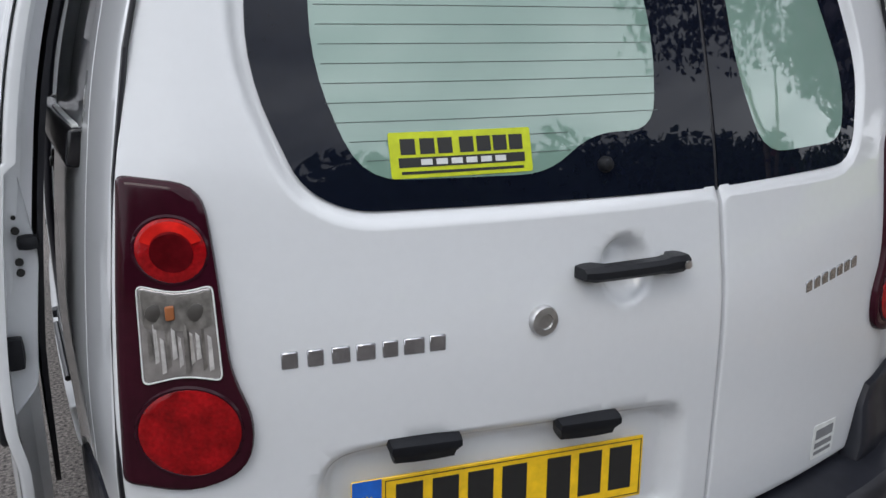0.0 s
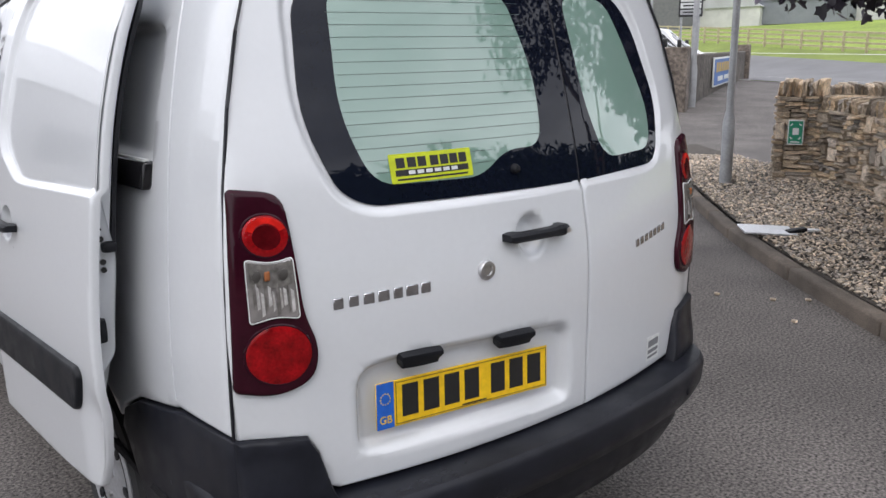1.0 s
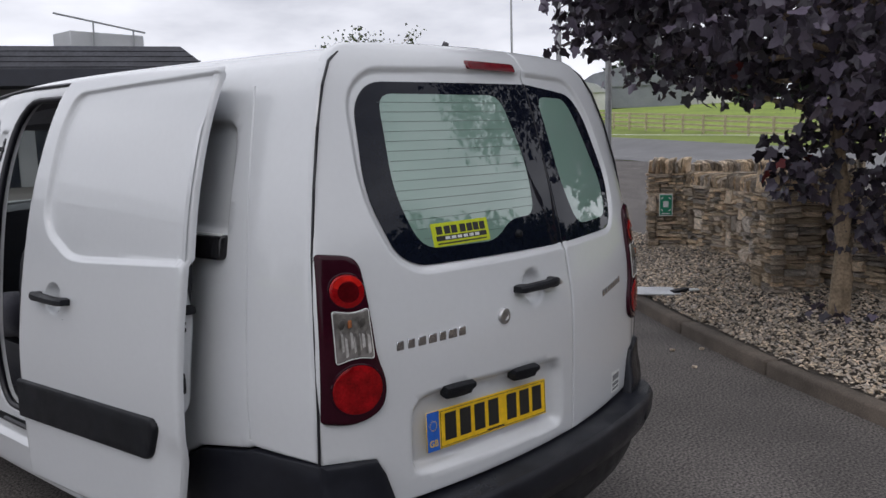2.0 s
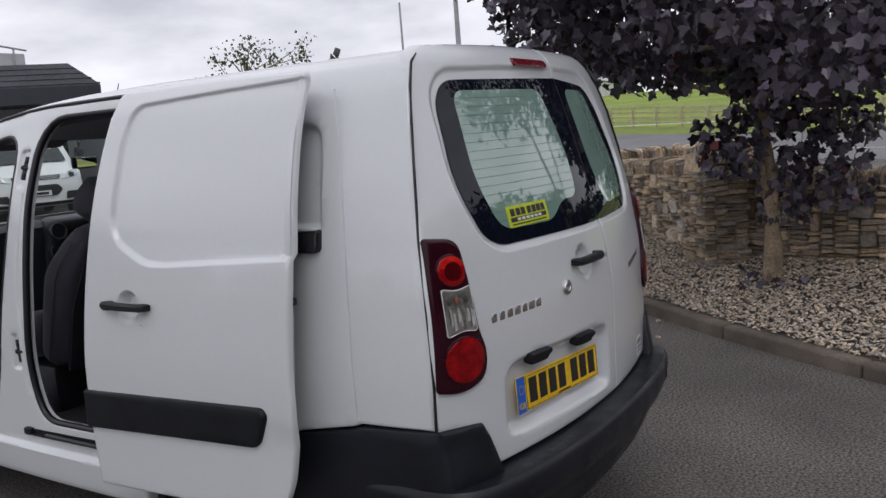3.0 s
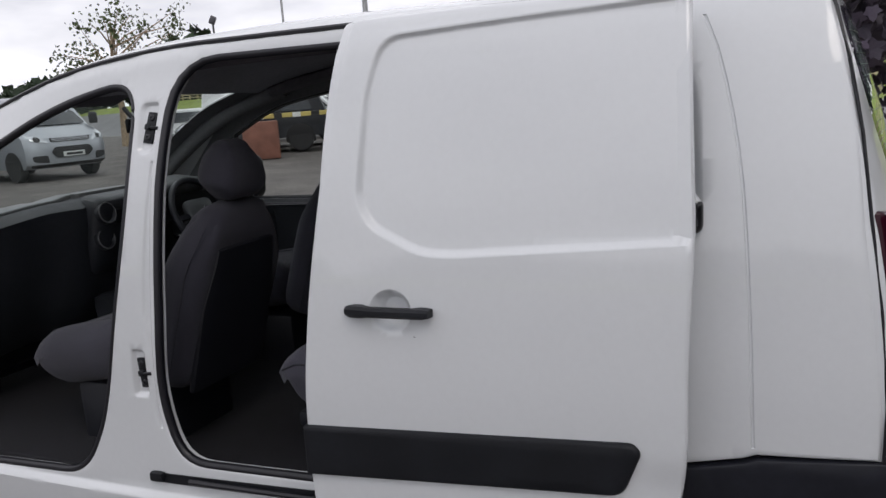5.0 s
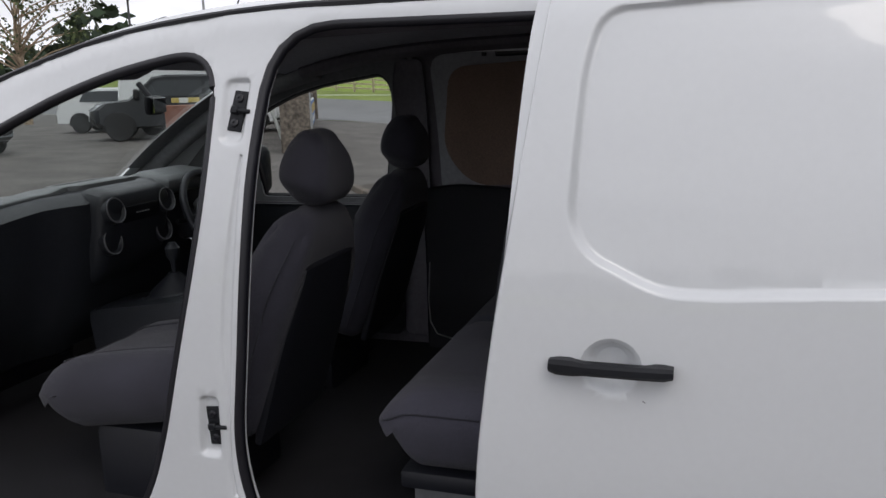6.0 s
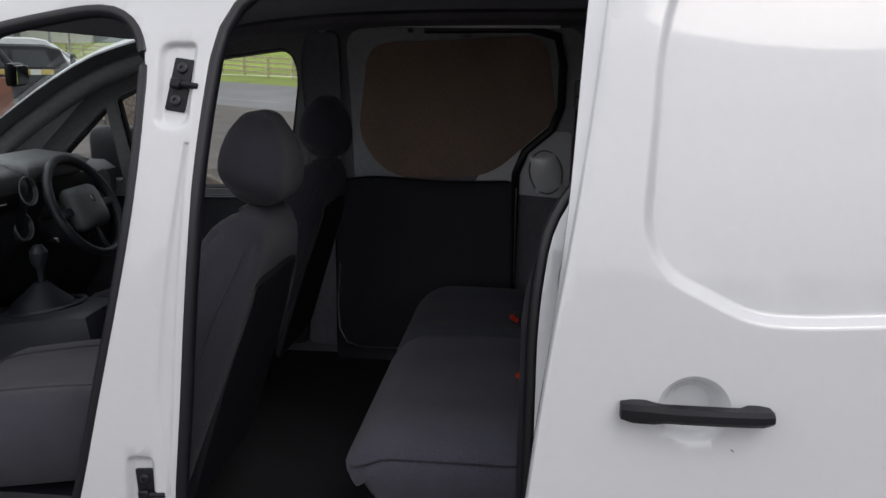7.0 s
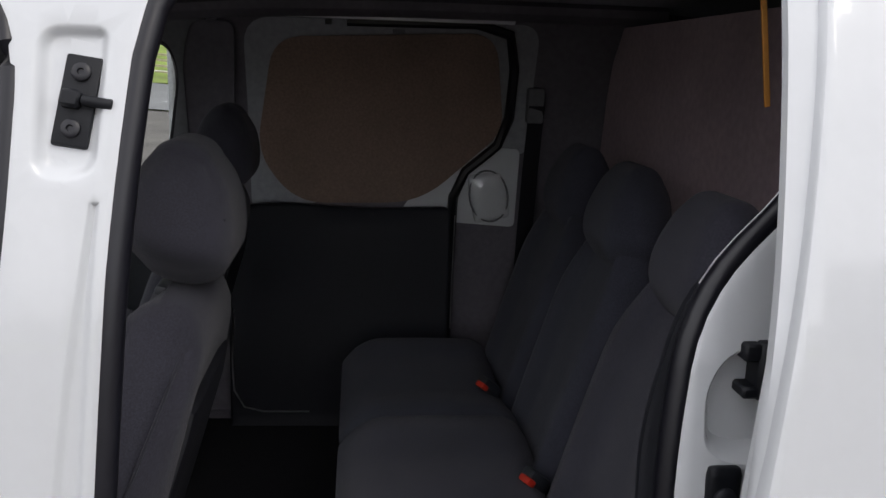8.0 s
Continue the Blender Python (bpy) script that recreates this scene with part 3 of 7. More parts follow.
LEFT_CLEAR = rloop([(-0.46, 1.268, 0.06), (-0.17, 1.262, 0.06), (-0.09, 1.318, 0.05), (0.035, 1.318, 0.05), (0.055, 1.48, 0.1), (0.0, 1.69, 0.05), (-0.49, 1.69, 0.05), (-0.515, 1.42, 0.1)])
RIGHT_CLEAR = rloop([(0.285, 1.262, 0.06), (0.525, 1.268, 0.05), (0.545, 1.38, 0.08), (0.47, 1.58, 0.1), (0.415, 1.685, 0.05), (0.215, 1.69, 0.05), (0.235, 1.40, 0.1)])
PLATE_DIP = rloop([(-0.56, 0.655, 0.05), (0.10, 0.625, 0.05), (0.095, 0.86, 0.06), (-0.03, 0.875, 0.1), (-0.42, 0.895, 0.1), (-0.56, 0.88, 0.07)])
HANDLE_CUP = circle(-0.045, 1.106, 0.056, 0.06)


WINDOW_DIP = rloop([(0.0, 1.198, 0.0), (0.56, 1.205, 0.08), (0.628, 1.40, 0.08), (0.565, 1.65, 0.1), (0.475, 1.762, 0.09), (0.0, 1.778, 0.0), (-0.52, 1.765, 0.1), (-0.605, 1.69, 0.07), (-0.630, 1.42, 0.1), (-0.57, 1.25, 0.1), (-0.49, 1.202, 0.08)], 4)


def loop_gap(p, loop):
    return min(segment_gap(p, loop[i - 1], loop[i]) for i in range(len(loop)))


def door_skin(x, z, d):
    dip = 0.014 * stepped(loop_gap((x, z), WINDOW_DIP), 0.024) if 1.19 < z < 1.79 and inside((x, z), WINDOW_DIP) else 0.0
    return rear(x, z, d + dip)


def trimmed(loop, lo, hi):
    """The part of an outline between two uprights."""
    out = []
    for i in range(len(loop)):
        a, b = loop[i - 1], loop[i]
        for cut in (lo, hi):
            if (a[0] - cut) * (b[0] - cut) < 0:
                out.append((cut, a[1] + (b[1] - a[1]) * (cut - a[0]) / (b[0] - a[0])))
        if lo <= b[0] <= hi:
            out.append(b)
    return out


left_door = part("rear_door", sheet(LEFT_DOOR, door_skin, (), [(PLATE_DIP, 0.034, 0.034), (HANDLE_CUP, 0.03, 0.03), (trimmed(WINDOW_DIP, -9, GAP - 0.016), 0.0, 0.024)], 0.02, 0.03, rim=0.006, cuts_v=(1.815, 1.825, 1.835)), WHITE, van, "wide white rear door")
part("rear_door", sheet(RIGHT_DOOR, door_skin, (), [(trimmed(WINDOW_DIP, GAP + 0.016, 9), 0.0, 0.024)], 0.02, 0.03, rim=0.006, cuts_v=(1.815, 1.825, 1.835)), WHITE, van, "narrow white rear door")
for s in (-1, 1):
    part("door_joint", tube([side(s)(y - 0.005, z, 0.001) for y, z in SEAM], 0.0042, 6), RUBBER, van)
part("door_joint", tube([roof_surface(x, 0.226 + 0.08 * x * x, 0.0045) for x in np.linspace(-0.60, 0.60, 25)], 0.004, 6), RUBBER, van)
part("door_joint", tube([rear(GAP, z, 0.012) for z in np.linspace(1.21, 1.73, 16)], 0.0035, 6), RUBBER, van)
# a dark backing sheet added behind the doors, so that their joints look black
part("door_seal", sheet([(-0.79, 0.6), (0.79, 0.6), (0.79, 1.15), (0.70, 1.55), (0.52, 1.815), (-0.52, 1.815), (-0.70, 1.55), (-0.79, 1.15)], lambda x, z, d: rear(x, z, d + 0.036), grid=0.12, thick=0.01, cuts_v=(1.7, 1.75, 1.79)), RUBBER, van)
for loop, clear, name in ((LEFT_GLASS, LEFT_CLEAR, "wide"), (RIGHT_GLASS, RIGHT_CLEAR, "narrow")):
    win = part("rear_window", sheet(loop, lambda x, z, d: rear(x, z, d + 0.009), [clear], grid=0.05, thick=0.004), FRIT, van, name + " rear window with a black printed border")
    part("pane", sheet(clear, lambda x, z, d: rear(x, z, d + 0.0095), grid=0.05, thick=0.003), PANE, win, "green tinted pane backed with a pale board")
    if name == "wide":
        for i in range(15):
            z = 1.295 + i * 0.0265
            x0 = -0.50 if z > 1.36 else -0.50 + (1.36 - z) * 0.75
            x1 = 0.045 if z > 1.33 else -0.13
            part("heater_line", tube([rear(x0 + (x1 - x0) * k / 8, z, 0.0092) for k in range(9)], 0.0007, 4), LINE, win)
        part("washer_nozzle", moved(lathe([(0.013, 0), (0.013, 0.006), (0.009, 0.014), (0.0, 0.018)], 16), pose(*rear(-0.07, 1.27, 0.009), 90, 0, 0)), PLASTIC, win)

# brake lamp over the glass
part("brake_lamp", sheet(rloop([(-0.125, 1.768, 0.012), (0.115, 1.764, 0.012), (0.115, 1.792, 0.012), (-0.125, 1.795, 0.012)]), lambda x, z, d: rear(x, z, d - 0.008), grid=0.02, thick=0.016, rim=0.004), mat("brake_lens", (0.14, 0.008, 0.014), 0.12, vary=0.2, scale=60), van, "dark red high brake lamp")


def handle_bar(along, width=0.235):
    """A pull handle: a bowed bar with a broad end block."""
    k = 14
    pts = [(-width / 2 + width * i / k) for i in range(k + 1)]
    rings = []
    bm = bmesh.new()
    for x in pts:
        u = x / (width / 2)
        hh = 0.0115 + 0.0025 * smoothstep(0.45, 0.55, -u if along < 0 else u)
        out = 0.034 + 0.006 * (1 - u * u)
        inn = 0.012 if abs(u) < 0.68 else -0.004
        if abs(u) > 0.99:
            hh, out = hh * 0.8, out - 0.006
        rings.append([bm.verts.new((x, -o, z)) for o, z in ((inn, -hh), (out - 0.007, -hh), (out, -hh * 0.45), (out, hh * 0.45), (out - 0.007, hh), (inn, hh))])
    for i in range(1, len(rings)):
        for j in range(6):
            bm.faces.new((rings[i - 1][j - 1], rings[i - 1][j], rings[i][j], rings[i][j - 1]))
    bm.faces.new(rings[0])
    bm.faces.new(rings[-1][::-1])
    bmesh.ops.recalc_face_normals(bm, faces=bm.faces)
    return bm


part("door_handle", moved(handle_bar(1, 0.208), Matrix.Translation(rear(-0.04, 1.112, 0.0)) @ pose(0, 0, 0, 0, 1.0, 1.0)), PLASTIC, left_door, "black pull handle")
part("key_cylinder", moved(lathe([(0.007, 0), (0.007, 0.003), (0.0, 0.003)], 14), pose(rear(0.046, 1.112, 0).x, rear(0.046, 1.112, 0).y - 0.039, 1.111, 90, 0, 0)), STEEL, left_door)
part("slam_lock", moved(lathe([(0.024, -0.004), (0.024, 0.006), (0.022, 0.009), (0.0125, 0.0105), (0.0115, 0.0075), (0.0035, 0.0075), (0.0, 0.0075)], 32), pose(*rear(-0.203, 1.046, 0), 90, 0, 0)), STEEL, left_door, "round steel security lock")

# number plate and its lamps
PLATE_TILT = 2.6
plate_at = Matrix.Translation(rear(-0.247, 0.757, 0.022)) @ pose(0, 0, 0, -4, PLATE_TILT, -4.0)
plate = part("number_plate", moved(rbox(0.52, 0.004, 0.111, 0.0018, 1), plate_at), YELLOW, van, "yellow number plate with a blue strip")
part("blue_strip", moved(rbox(0.046, 0.0012, 0.109, 0, 1, at=(-0.236, -0.0026, 0)), plate_at), BLUE, plate)
part("country_letters", moved(words("GB", 0.026), plate_at @ pose(-0.236, -0.0036, -0.034, 90, 0, 0)), YELLOW, plate)
part("star_ring", moved(join(*[cyl(0.0018, 0.0006, at=(0.013 * math.cos(i * math.pi / 6), 0.013 * math.sin(i * math.pi / 6), 0), n=5) for i in range(12)]), plate_at @ pose(-0.236, -0.0036, 0.016, 90, 0, 0)), YELLOW, plate)
for x in (-0.18, -0.12, -0.06, 0.0, 0.082, 0.142, 0.202):
    part("character_bar", moved(rbox(0.044, 0.0012, 0.077, 0, 1, at=(x + 0.012, -0.0026, 0.003)), plate_at), INK, plate)
for a, b, sx, sz in ((0.024, 0.0495, 0.462, 0.0012), (0.024, -0.0495, 0.462, 0.0012), (-0.2065, 0, 0.0012, 0.1), (0.2545, 0, 0.0012, 0.1)):
    part("plate_border", moved(rbox(sx, 0.001, sz, 0, 1, at=(a, -0.0025, b)), plate_at), INK, plate)
part("maker_bar", moved(rbox(0.075, 0.001, 0.004, 0, 1, at=(0.02, -0.0026, -0.0455)), plate_at), INK, plate)
for x, z in ((-0.395, 0.872), (-0.118, 0.858)):
    bm = pad(0.115, 0.036, 0.04, 0.008, cuts=2, shape=lambda p, u: Vector((p.x * (1 - 0.12 * (u.z < 0)), p.y - (0.006 if u.z > 0 else 0), p.z)))
    part("plate_lamp", moved(bm, Matrix.Translation(rear(x, z, 0.006)) @ pose(0, 0, 0, 12, 2.5, -6)), PLASTIC, van, "black plastic number plate lamp")

# raised chrome letters stand as plain bars; stickers
for i, w in enumerate((0.030, 0.030, 0.034, 0.036, 0.030, 0.040, 0.032)):
    x = -0.583 + i * 0.035
    p = rear(x, 1.030 + i * 0.0005, 0)
    part("emblem_bar", moved(rbox(w * 0.78, 0.005, 0.025, 0.0015, 1), Matrix.Translation(p) @ pose(0, 0, 0, 0, 0, -9)), CHROME, van, "chrome emblem bar")
for i in range(7):
    p = rear(0.395 + i * 0.0255, 1.012 + i * 0.0035, 0)
    part("emblem_bar", moved(rbox(0.019, 0.004, 0.022, 0.001, 1), Matrix.Translation(p) @ pose(0, 0, 0, 0, -8, 9)), CHROME, van, "chrome emblem bar")
sticker = part("dealer_sticker", sheet(rloop([(-0.418, 1.268, 0.004), (-0.198, 1.268, 0.004), (-0.198, 1.332, 0.004), (-0.418, 1.332, 0.004)]), lambda x, z, d: rear(x, z, d + 0.0082), grid=0.03, thick=0.001), LIME, van, "lime green dealer sticker")


def sticker_bar(x, z, w, h, material, lift=0.0076):
    part("print_bar", sheet([(x - w / 2, z - h / 2), (x + w / 2, z - h / 2), (x + w / 2, z + h / 2), (x - w / 2, z + h / 2)], lambda a, b, d: rear(a, b, d + lift), grid=0.05, thick=0.0004), material, sticker)


for x in (-0.391, -0.362, -0.335):
    sticker_bar(x, 1.312, 0.022, 0.022, INK)
for x in (-0.302, -0.275, -0.249, -0.223):
    sticker_bar(x, 1.312, 0.022, 0.022, INK)
sticker_bar(-0.308, 1.290, 0.196, 0.0135, INK)
for i in range(6):
    sticker_bar(-0.365 + i * 0.023, 1.290, 0.017, 0.008, PALE, 0.007)
sticker_bar(-0.308, 1.2755, 0.19, 0.004, INK)
small = part("small_sticker", sheet(rloop([(0.478, 0.622, 0.004), (0.560, 0.618, 0.004), (0.560, 0.695, 0.004), (0.478, 0.70, 0.004)]), lambda x, z, d: rear(x, z, d - 0.001), grid=0.04, thick=0.001), PALE, van, "small printed sticker")
for z, h in ((0.676, 0.022), (0.651, 0.012), (0.634, 0.008)):
    part("print_bar", sheet([(0.487, z - h / 2), (0.551, z - h / 2), (0.551, z + h / 2), (0.487, z + h / 2)], lambda a, b, d: rear(a, b, d - 0.0016), grid=0.05, thick=0.0004), CABIN_GREY, small)

# tail lamps
GREY_SOCKET = mat("grey_lamp_socket", (0.17, 0.16, 0.15), 0.25, 0.3, vary=0.3, scale=60)
LAMP_CORE = mat("deep_red_lens", (0.075, 0.003, 0.005), 0.12, vary=0.4, scale=30, spec=0.25)
LAMP_WHITE = mat("white_reflector", (0.72, 0.71, 0.70), 0.15, 0.6, vary=0.25, scale=90, coat=0.5)
SOCKET_DARK = mat("dark_bulb_socket", (0.07, 0.065, 0.06), 0.35)
def tail_lamp(s):
    def fn(x, z, d):
        return rear(s * x, z, d - 0.014)
    outline = rloop([(-0.8085, 0.866, 0.015), (-0.73, 0.845, 0.06), (-0.645, 0.875, 0.07), (-0.632, 0.95, 0.06), (-0.66, 1.02, 0.05), (-0.668, 1.20, 0.06), (-0.675, 1.276, 0.045), (-0.7755, 1.290, 0.012), (-0.799, 1.08, 0.1)])
    lamp = part("tail_lamp", sheet(outline, fn, grid=0.03, thick=0.03, rim=0.01), LAMP_DARK, van, "dark red tail lamp with round red lenses and a clear middle")
    for cx, cz, rx, rz in ((-0.722, 1.194, 0.044, 0.043), (-0.72, 0.943, 0.066, 0.065)):
        bm = bmesh.new()
        rows = []
        for r, h in ((1.0, 0.0), (0.97, 0.003), (0.85, 0.0045), (0.6, 0.0052), (0.3, 0.0057), (0.02, 0.006)):
            rows.append([bm.verts.new(fn(cx + rx * r * math.cos(2 * math.pi * j / 32), cz + rz * r * math.sin(2 * math.pi * j / 32), -h)) for j in range(32)])
        for i in range(1, len(rows)):
            for j in range(32):
                bm.faces.new((rows[i - 1][j - 1], rows[i - 1][j], rows[i][j], rows[i][j - 1]))
        bm.faces.new(rows[-1])
        bmesh.ops.recalc_face_normals(bm, faces=bm.faces)
        part("red_lens", bm, LAMP_RED, lamp, "round red lens")
        rim_ring = [fn(cx + rx * math.cos(2 * math.pi * j / 28), cz + rz * math.sin(2 * math.pi * j / 28), 0.001) for j in range(28)]
        part("lens_rim", tube(rim_ring, 0.004, 6, True), LAMP_DARK, lamp)
        if cz < 1.1:
            continue
        part("lens_centre", sheet(circle(cx, cz - 0.06 * rz, rx * 0.60, rz * 0.58), lambda x, z, d: fn(x, z, d - 0.0064), grid=0.02, thick=0.001), LAMP_CORE, lamp, "darker red lens centre")
        arc = (20, 160) if cz > 1.1 else (60, 120)
        r0, r1 = (0.60, 0.90) if cz > 1.1 else (0.10, 0.72)
        ring = [(cx + rx * r1 * math.cos(radians(a)), cz + rz * r1 * math.sin(radians(a))) for a in np.linspace(*arc, 14)] + [(cx + rx * r0 * math.cos(radians(a)), cz + rz * r0 * math.sin(radians(a))) for a in np.linspace(arc[1], arc[0], 14)]
        part("reflector", sheet(ring, lambda x, z, d, cx=cx, cz=cz, rx=rx: fn(x, z, d - 0.0072 - 0.001 * (1 - ((x - cx) ** 2 + (z - cz) ** 2) / rx ** 2)), grid=0.02, thick=0.001), LAMP_BRIGHT, lamp)
    clear = rloop([(-0.772, 1.015, 0.01), (-0.72, 1.028, 0.05), (-0.675, 1.018, 0.01), (-0.677, 1.148, 0.01), (-0.722, 1.138, 0.05), (-0.768, 1.15, 0.01)])
    part("clear_lens", sheet(clear, lambda x, z, d: fn(x, z, d - 0.004), grid=0.012, thick=0.004, rim=0.003), LAMP_CLEAR, lamp, "clear ribbed lens")
    part("upper_reflector", sheet(rloop([(-0.765, 1.094, 0.006), (-0.722, 1.088, 0.02), (-0.682, 1.094, 0.006), (-0.681, 1.142, 0.006), (-0.722, 1.132, 0.03), (-0.764, 1.144, 0.006)]), lambda x, z, d: fn(x, z, d - 0.0058 - 0.0015 * math.sin(x * 260)), grid=0.006, thick=0.001), GREY_SOCKET, lamp)
    for i in range(11):
        x = -0.762 + i * 0.0072
        high, low_z = 1.088 + 0.010 * math.sin(i * 2.3), 1.040 + 0.010 * math.sin(i * 1.7 + 1)
        part("reflector_facet", sheet([(x, low_z), (x + 0.0056, low_z + 0.004), (x + 0.0050, high), (x + 0.0008, high + 0.004)], lambda a, z, d: fn(a, z, d - 0.0060 - 0.0022 * math.sin(a * 420)), grid=0.02, thick=0.001), LAMP_WHITE if i % 3 else GREY_SOCKET, lamp)
    for x in (-0.750, -0.700):
        part("bulb_socket", moved(lathe([(0.012, 0.0), (0.012, 0.002), (0.007, 0.004), (0, 0.004)], 16), Matrix.Translation(fn(x, 1.114, -0.006)) @ pose(0, 0, 0, 90, 0, 0)), SOCKET_DARK, lamp)
    part("amber_bulb", pad(0.012, 0.004, 0.02, 0.002, at=tuple(fn(-0.732, 1.114, -0.008))), AMBER, lamp)
    part("lens_rim", tube([fn(x, z, -0.004) for x, z in clear], 0.0012, 6, True), PALE, lamp)


tail_lamp(1)
tail_lamp(-1)

# rear bumper: a step across the back, side skirts and raised corners
rear_path = [(-0.80, 0.45), (-0.822, 0.28), (-0.822, 0.14), (-0.79, 0.03), (-0.70, -0.035), (-0.5, -0.085), (-0.25, -0.112), (0, -0.12), (0.25, -0.112), (0.5, -0.085), (0.70, -0.035), (0.79, 0.03), (0.822, 0.14), (0.822, 0.28), (0.80, 0.45)]
px, pz = spline([0, 1, 2, 3, 4, 5, 6, 7, 8, 9, 10, 11, 12, 13, 14], [p[0] for p in rear_path]), spline(list(range(15)), [p[1] for p in rear_path])
fine_path = [(px(i * 14 / 70), pz(i * 14 / 70)) for i in range(71)]
STEP = [(-0.12, 0.585), (-0.03, 0.588), (0.008, 0.586), (0.016, 0.577), (0.022, 0.562), (0.018, 0.505), (0.0, 0.465), (-0.045, 0.44), (-0.06, 0.36), (-0.09, 0.30), (-0.13, 0.28), (-0.16, 0.28)]
bumper = part("rear_bumper", sweep(fine_path, STEP), BUMPER, van, "scuffed black plastic step bumper")
SKIRT = [(0.075, 0.40), (0.075, 0.757), (0.335, 0.746), (0.36, 0.736), (0.57, 0.697), (0.68, 0.641), *arch(0.98, 0.37, 138, 172, 6), (0.61, 0.30), (0.3, 0.26)]
CORNER = [(-0.815, 0.57), (-0.815, 0.757), (-0.70, 0.748), (-0.668, 0.742), (-0.645, 0.70), (-0.628, 0.62), (-0.61, 0.57)]
for s in (-1, 1):
    part("bumper_skirt", sheet(SKIRT, side(s, out=0.004), grid=0.05, thick=0.02, rim=0.006), BUMPER, van, "black plastic bumper skirt")
    part("bumper_corner", sheet([(p[0], p[1]) for p in CORNER], lambda x, z, d, s=s: rear(-s * x * 1.0, z, d - 0.016 - 0.02 * smoothstep(0.72, 0.6, z)), grid=0.03, thick=0.03, rim=0.014), BUMPER, van, "raised black bumper corner")
    part("reflector_plug", moved(lathe([(0.016, 0), (0.016, 0.003), (0.012, 0.005), (0, 0.005)], 18), pose(s * 0.60, -0.082, 0.52, 90, 0, s * 15)), PLASTIC, bumper)

# wheels
def wheel(x, y, s):
    w = part("wheel", moved(lathe([(0.19, -0.09), (0.285, -0.095), (0.31, -0.075), (0.315, 0.0), (0.31, 0.075), (0.285, 0.095), (0.19, 0.09)], 40), pose(x, y, 0.315, 0, 90, 0)), TYRE, van, "black tyre on a silver trimmed wheel")
    cap = lathe([(0.205, 0.06), (0.208, 0.094), (0.195, 0.10), (0.16, 0.088), (0.08, 0.098), (0.03, 0.104), (0.0, 0.104)], 40)
    part("wheel_trim", moved(cap, pose(x, y, 0.315, 0, 90 * s, 0)), SILVER, w, "silver wheel trim")
    for i in range(8):
        a = i * math.pi / 4
        part("trim_slot", moved(pad(0.05, 0.028, 0.012, 0.006, cuts=2, at=(0.155, 0, 0.094)), pose(x, y, 0.315, 0, 90 * s, 0) @ Matrix.Rotation(a, 4, "Z")), PLASTIC, w)
    for i in range(4):
        a = i * math.pi / 2 + 0.4
        part("wheel_bolt", moved(cyl(0.011, 0.02, at=(0.06, 0, 0.10), n=6), pose(x, y, 0.315, 0, 90 * s, 0) @ Matrix.Rotation(a, 4, "Z")), STEEL, w)


for s in (-1, 1):
    wheel(s * 0.745, 0.975, s)
    wheel(s * 0.745, 3.62, s)
    for cy in (0.98, 3.62):
        liner = [(cy + 0.37 * math.cos(radians(a)), 0.31 + 0.37 * math.sin(radians(a))) for a in range(-10, 191, 10)]
        bm = bmesh.new()
        rows = [[bm.verts.new((s * x, y, z)) for y, z in liner] for x in (0.60, 0.80 if cy < 2 else 0.84)]
        for i in range(1, len(liner)):
            bm.faces.new((rows[0][i - 1], rows[0][i], rows[1][i], rows[1][i - 1]))
        part("arch_liner", bm, RUBBER, van)
part("underbody", rbox(1.5, 3.9, 0.08, 0.02, 2, at=(0, 2.15, 0.30)), RUBBER, van)

# the slid-back side door
SHIFT = 0.132
DOOR = rloop([(1.38, 0.455, 0.02), (1.392, 0.62, 0.1), (1.388, 0.86, 0.1), (1.36, 1.12, 0.1), (1.318, 1.40, 0.1), (1.29, 1.62, 0.1), (1.272, 1.785, 0.02), (0.90, 1.788, 0.1), (0.466, 1.775, 0.02), (0.455, 1.5, 0.1), (0.447, 1.246, 0.1), (0.462, 1.0, 0.1), (0.464, 0.76, 0.1), (0.505, 0.58, 0.1), (0.55, 0.50, 0.02), (0.85, 0.472, 0.1)])


PRESS = rloop([(0.2, 1.262, 0), (0.98, 1.220, 0.08), (1.06, 1.224, 0.05), (1.19, 1.288, 0.05), (1.224, 1.355, 0.05), (1.209, 1.63, 0.06), (1.18, 1.738, 0.09), (0.9, 1.750, 0.1), (0.2, 1.768, 0)], 8)


PRESS_IN = trimmed(PRESS, 0.484, 9)


def door_press(y, z):
    p = (y, z)
    gap = min(segment_gap(p, PRESS[i - 1], PRESS[i]) for i in range(len(PRESS)))
    depth = 0.017 * stepped(gap, 0.016) if inside(p, PRESS) else 0.0
    return depth + 0.012 * smoothstep(0.80, 0.70, z) * smoothstep(0.62, 0.50, y)


slide_fn = side(-1, door_press, SHIFT)
SIDE_CUP = circle(1.135, 1.095, 0.055, 0.052)
slide_door = part("sliding_door", sheet(DOOR, slide_fn, (), [(SIDE_CUP, 0.034, 0.026), (PRESS_IN, 0.0, 0.016)], 0.018, 0.012, rim=0.008), WHITE, van, "white sliding door standing open, slid back along the flank")
def rear_lip(y, z):
    """How far the rear edge is set back behind the skin."""
    return (0.052 + 0.10 * smoothstep(0.92, 0.62, z)) * smoothstep(0.78, 0.52, y)


part("inner_skin", sheet([(y + rear_lip(y, z), z) for y, z in inset(DOOR, 0.012)], lambda y, z, d: side(-1, None, SHIFT - 0.045)(y, z, d), grid=0.06, thick=0.02), WHITE, slide_door)
edge_loop = inset(DOOR, 0.004)


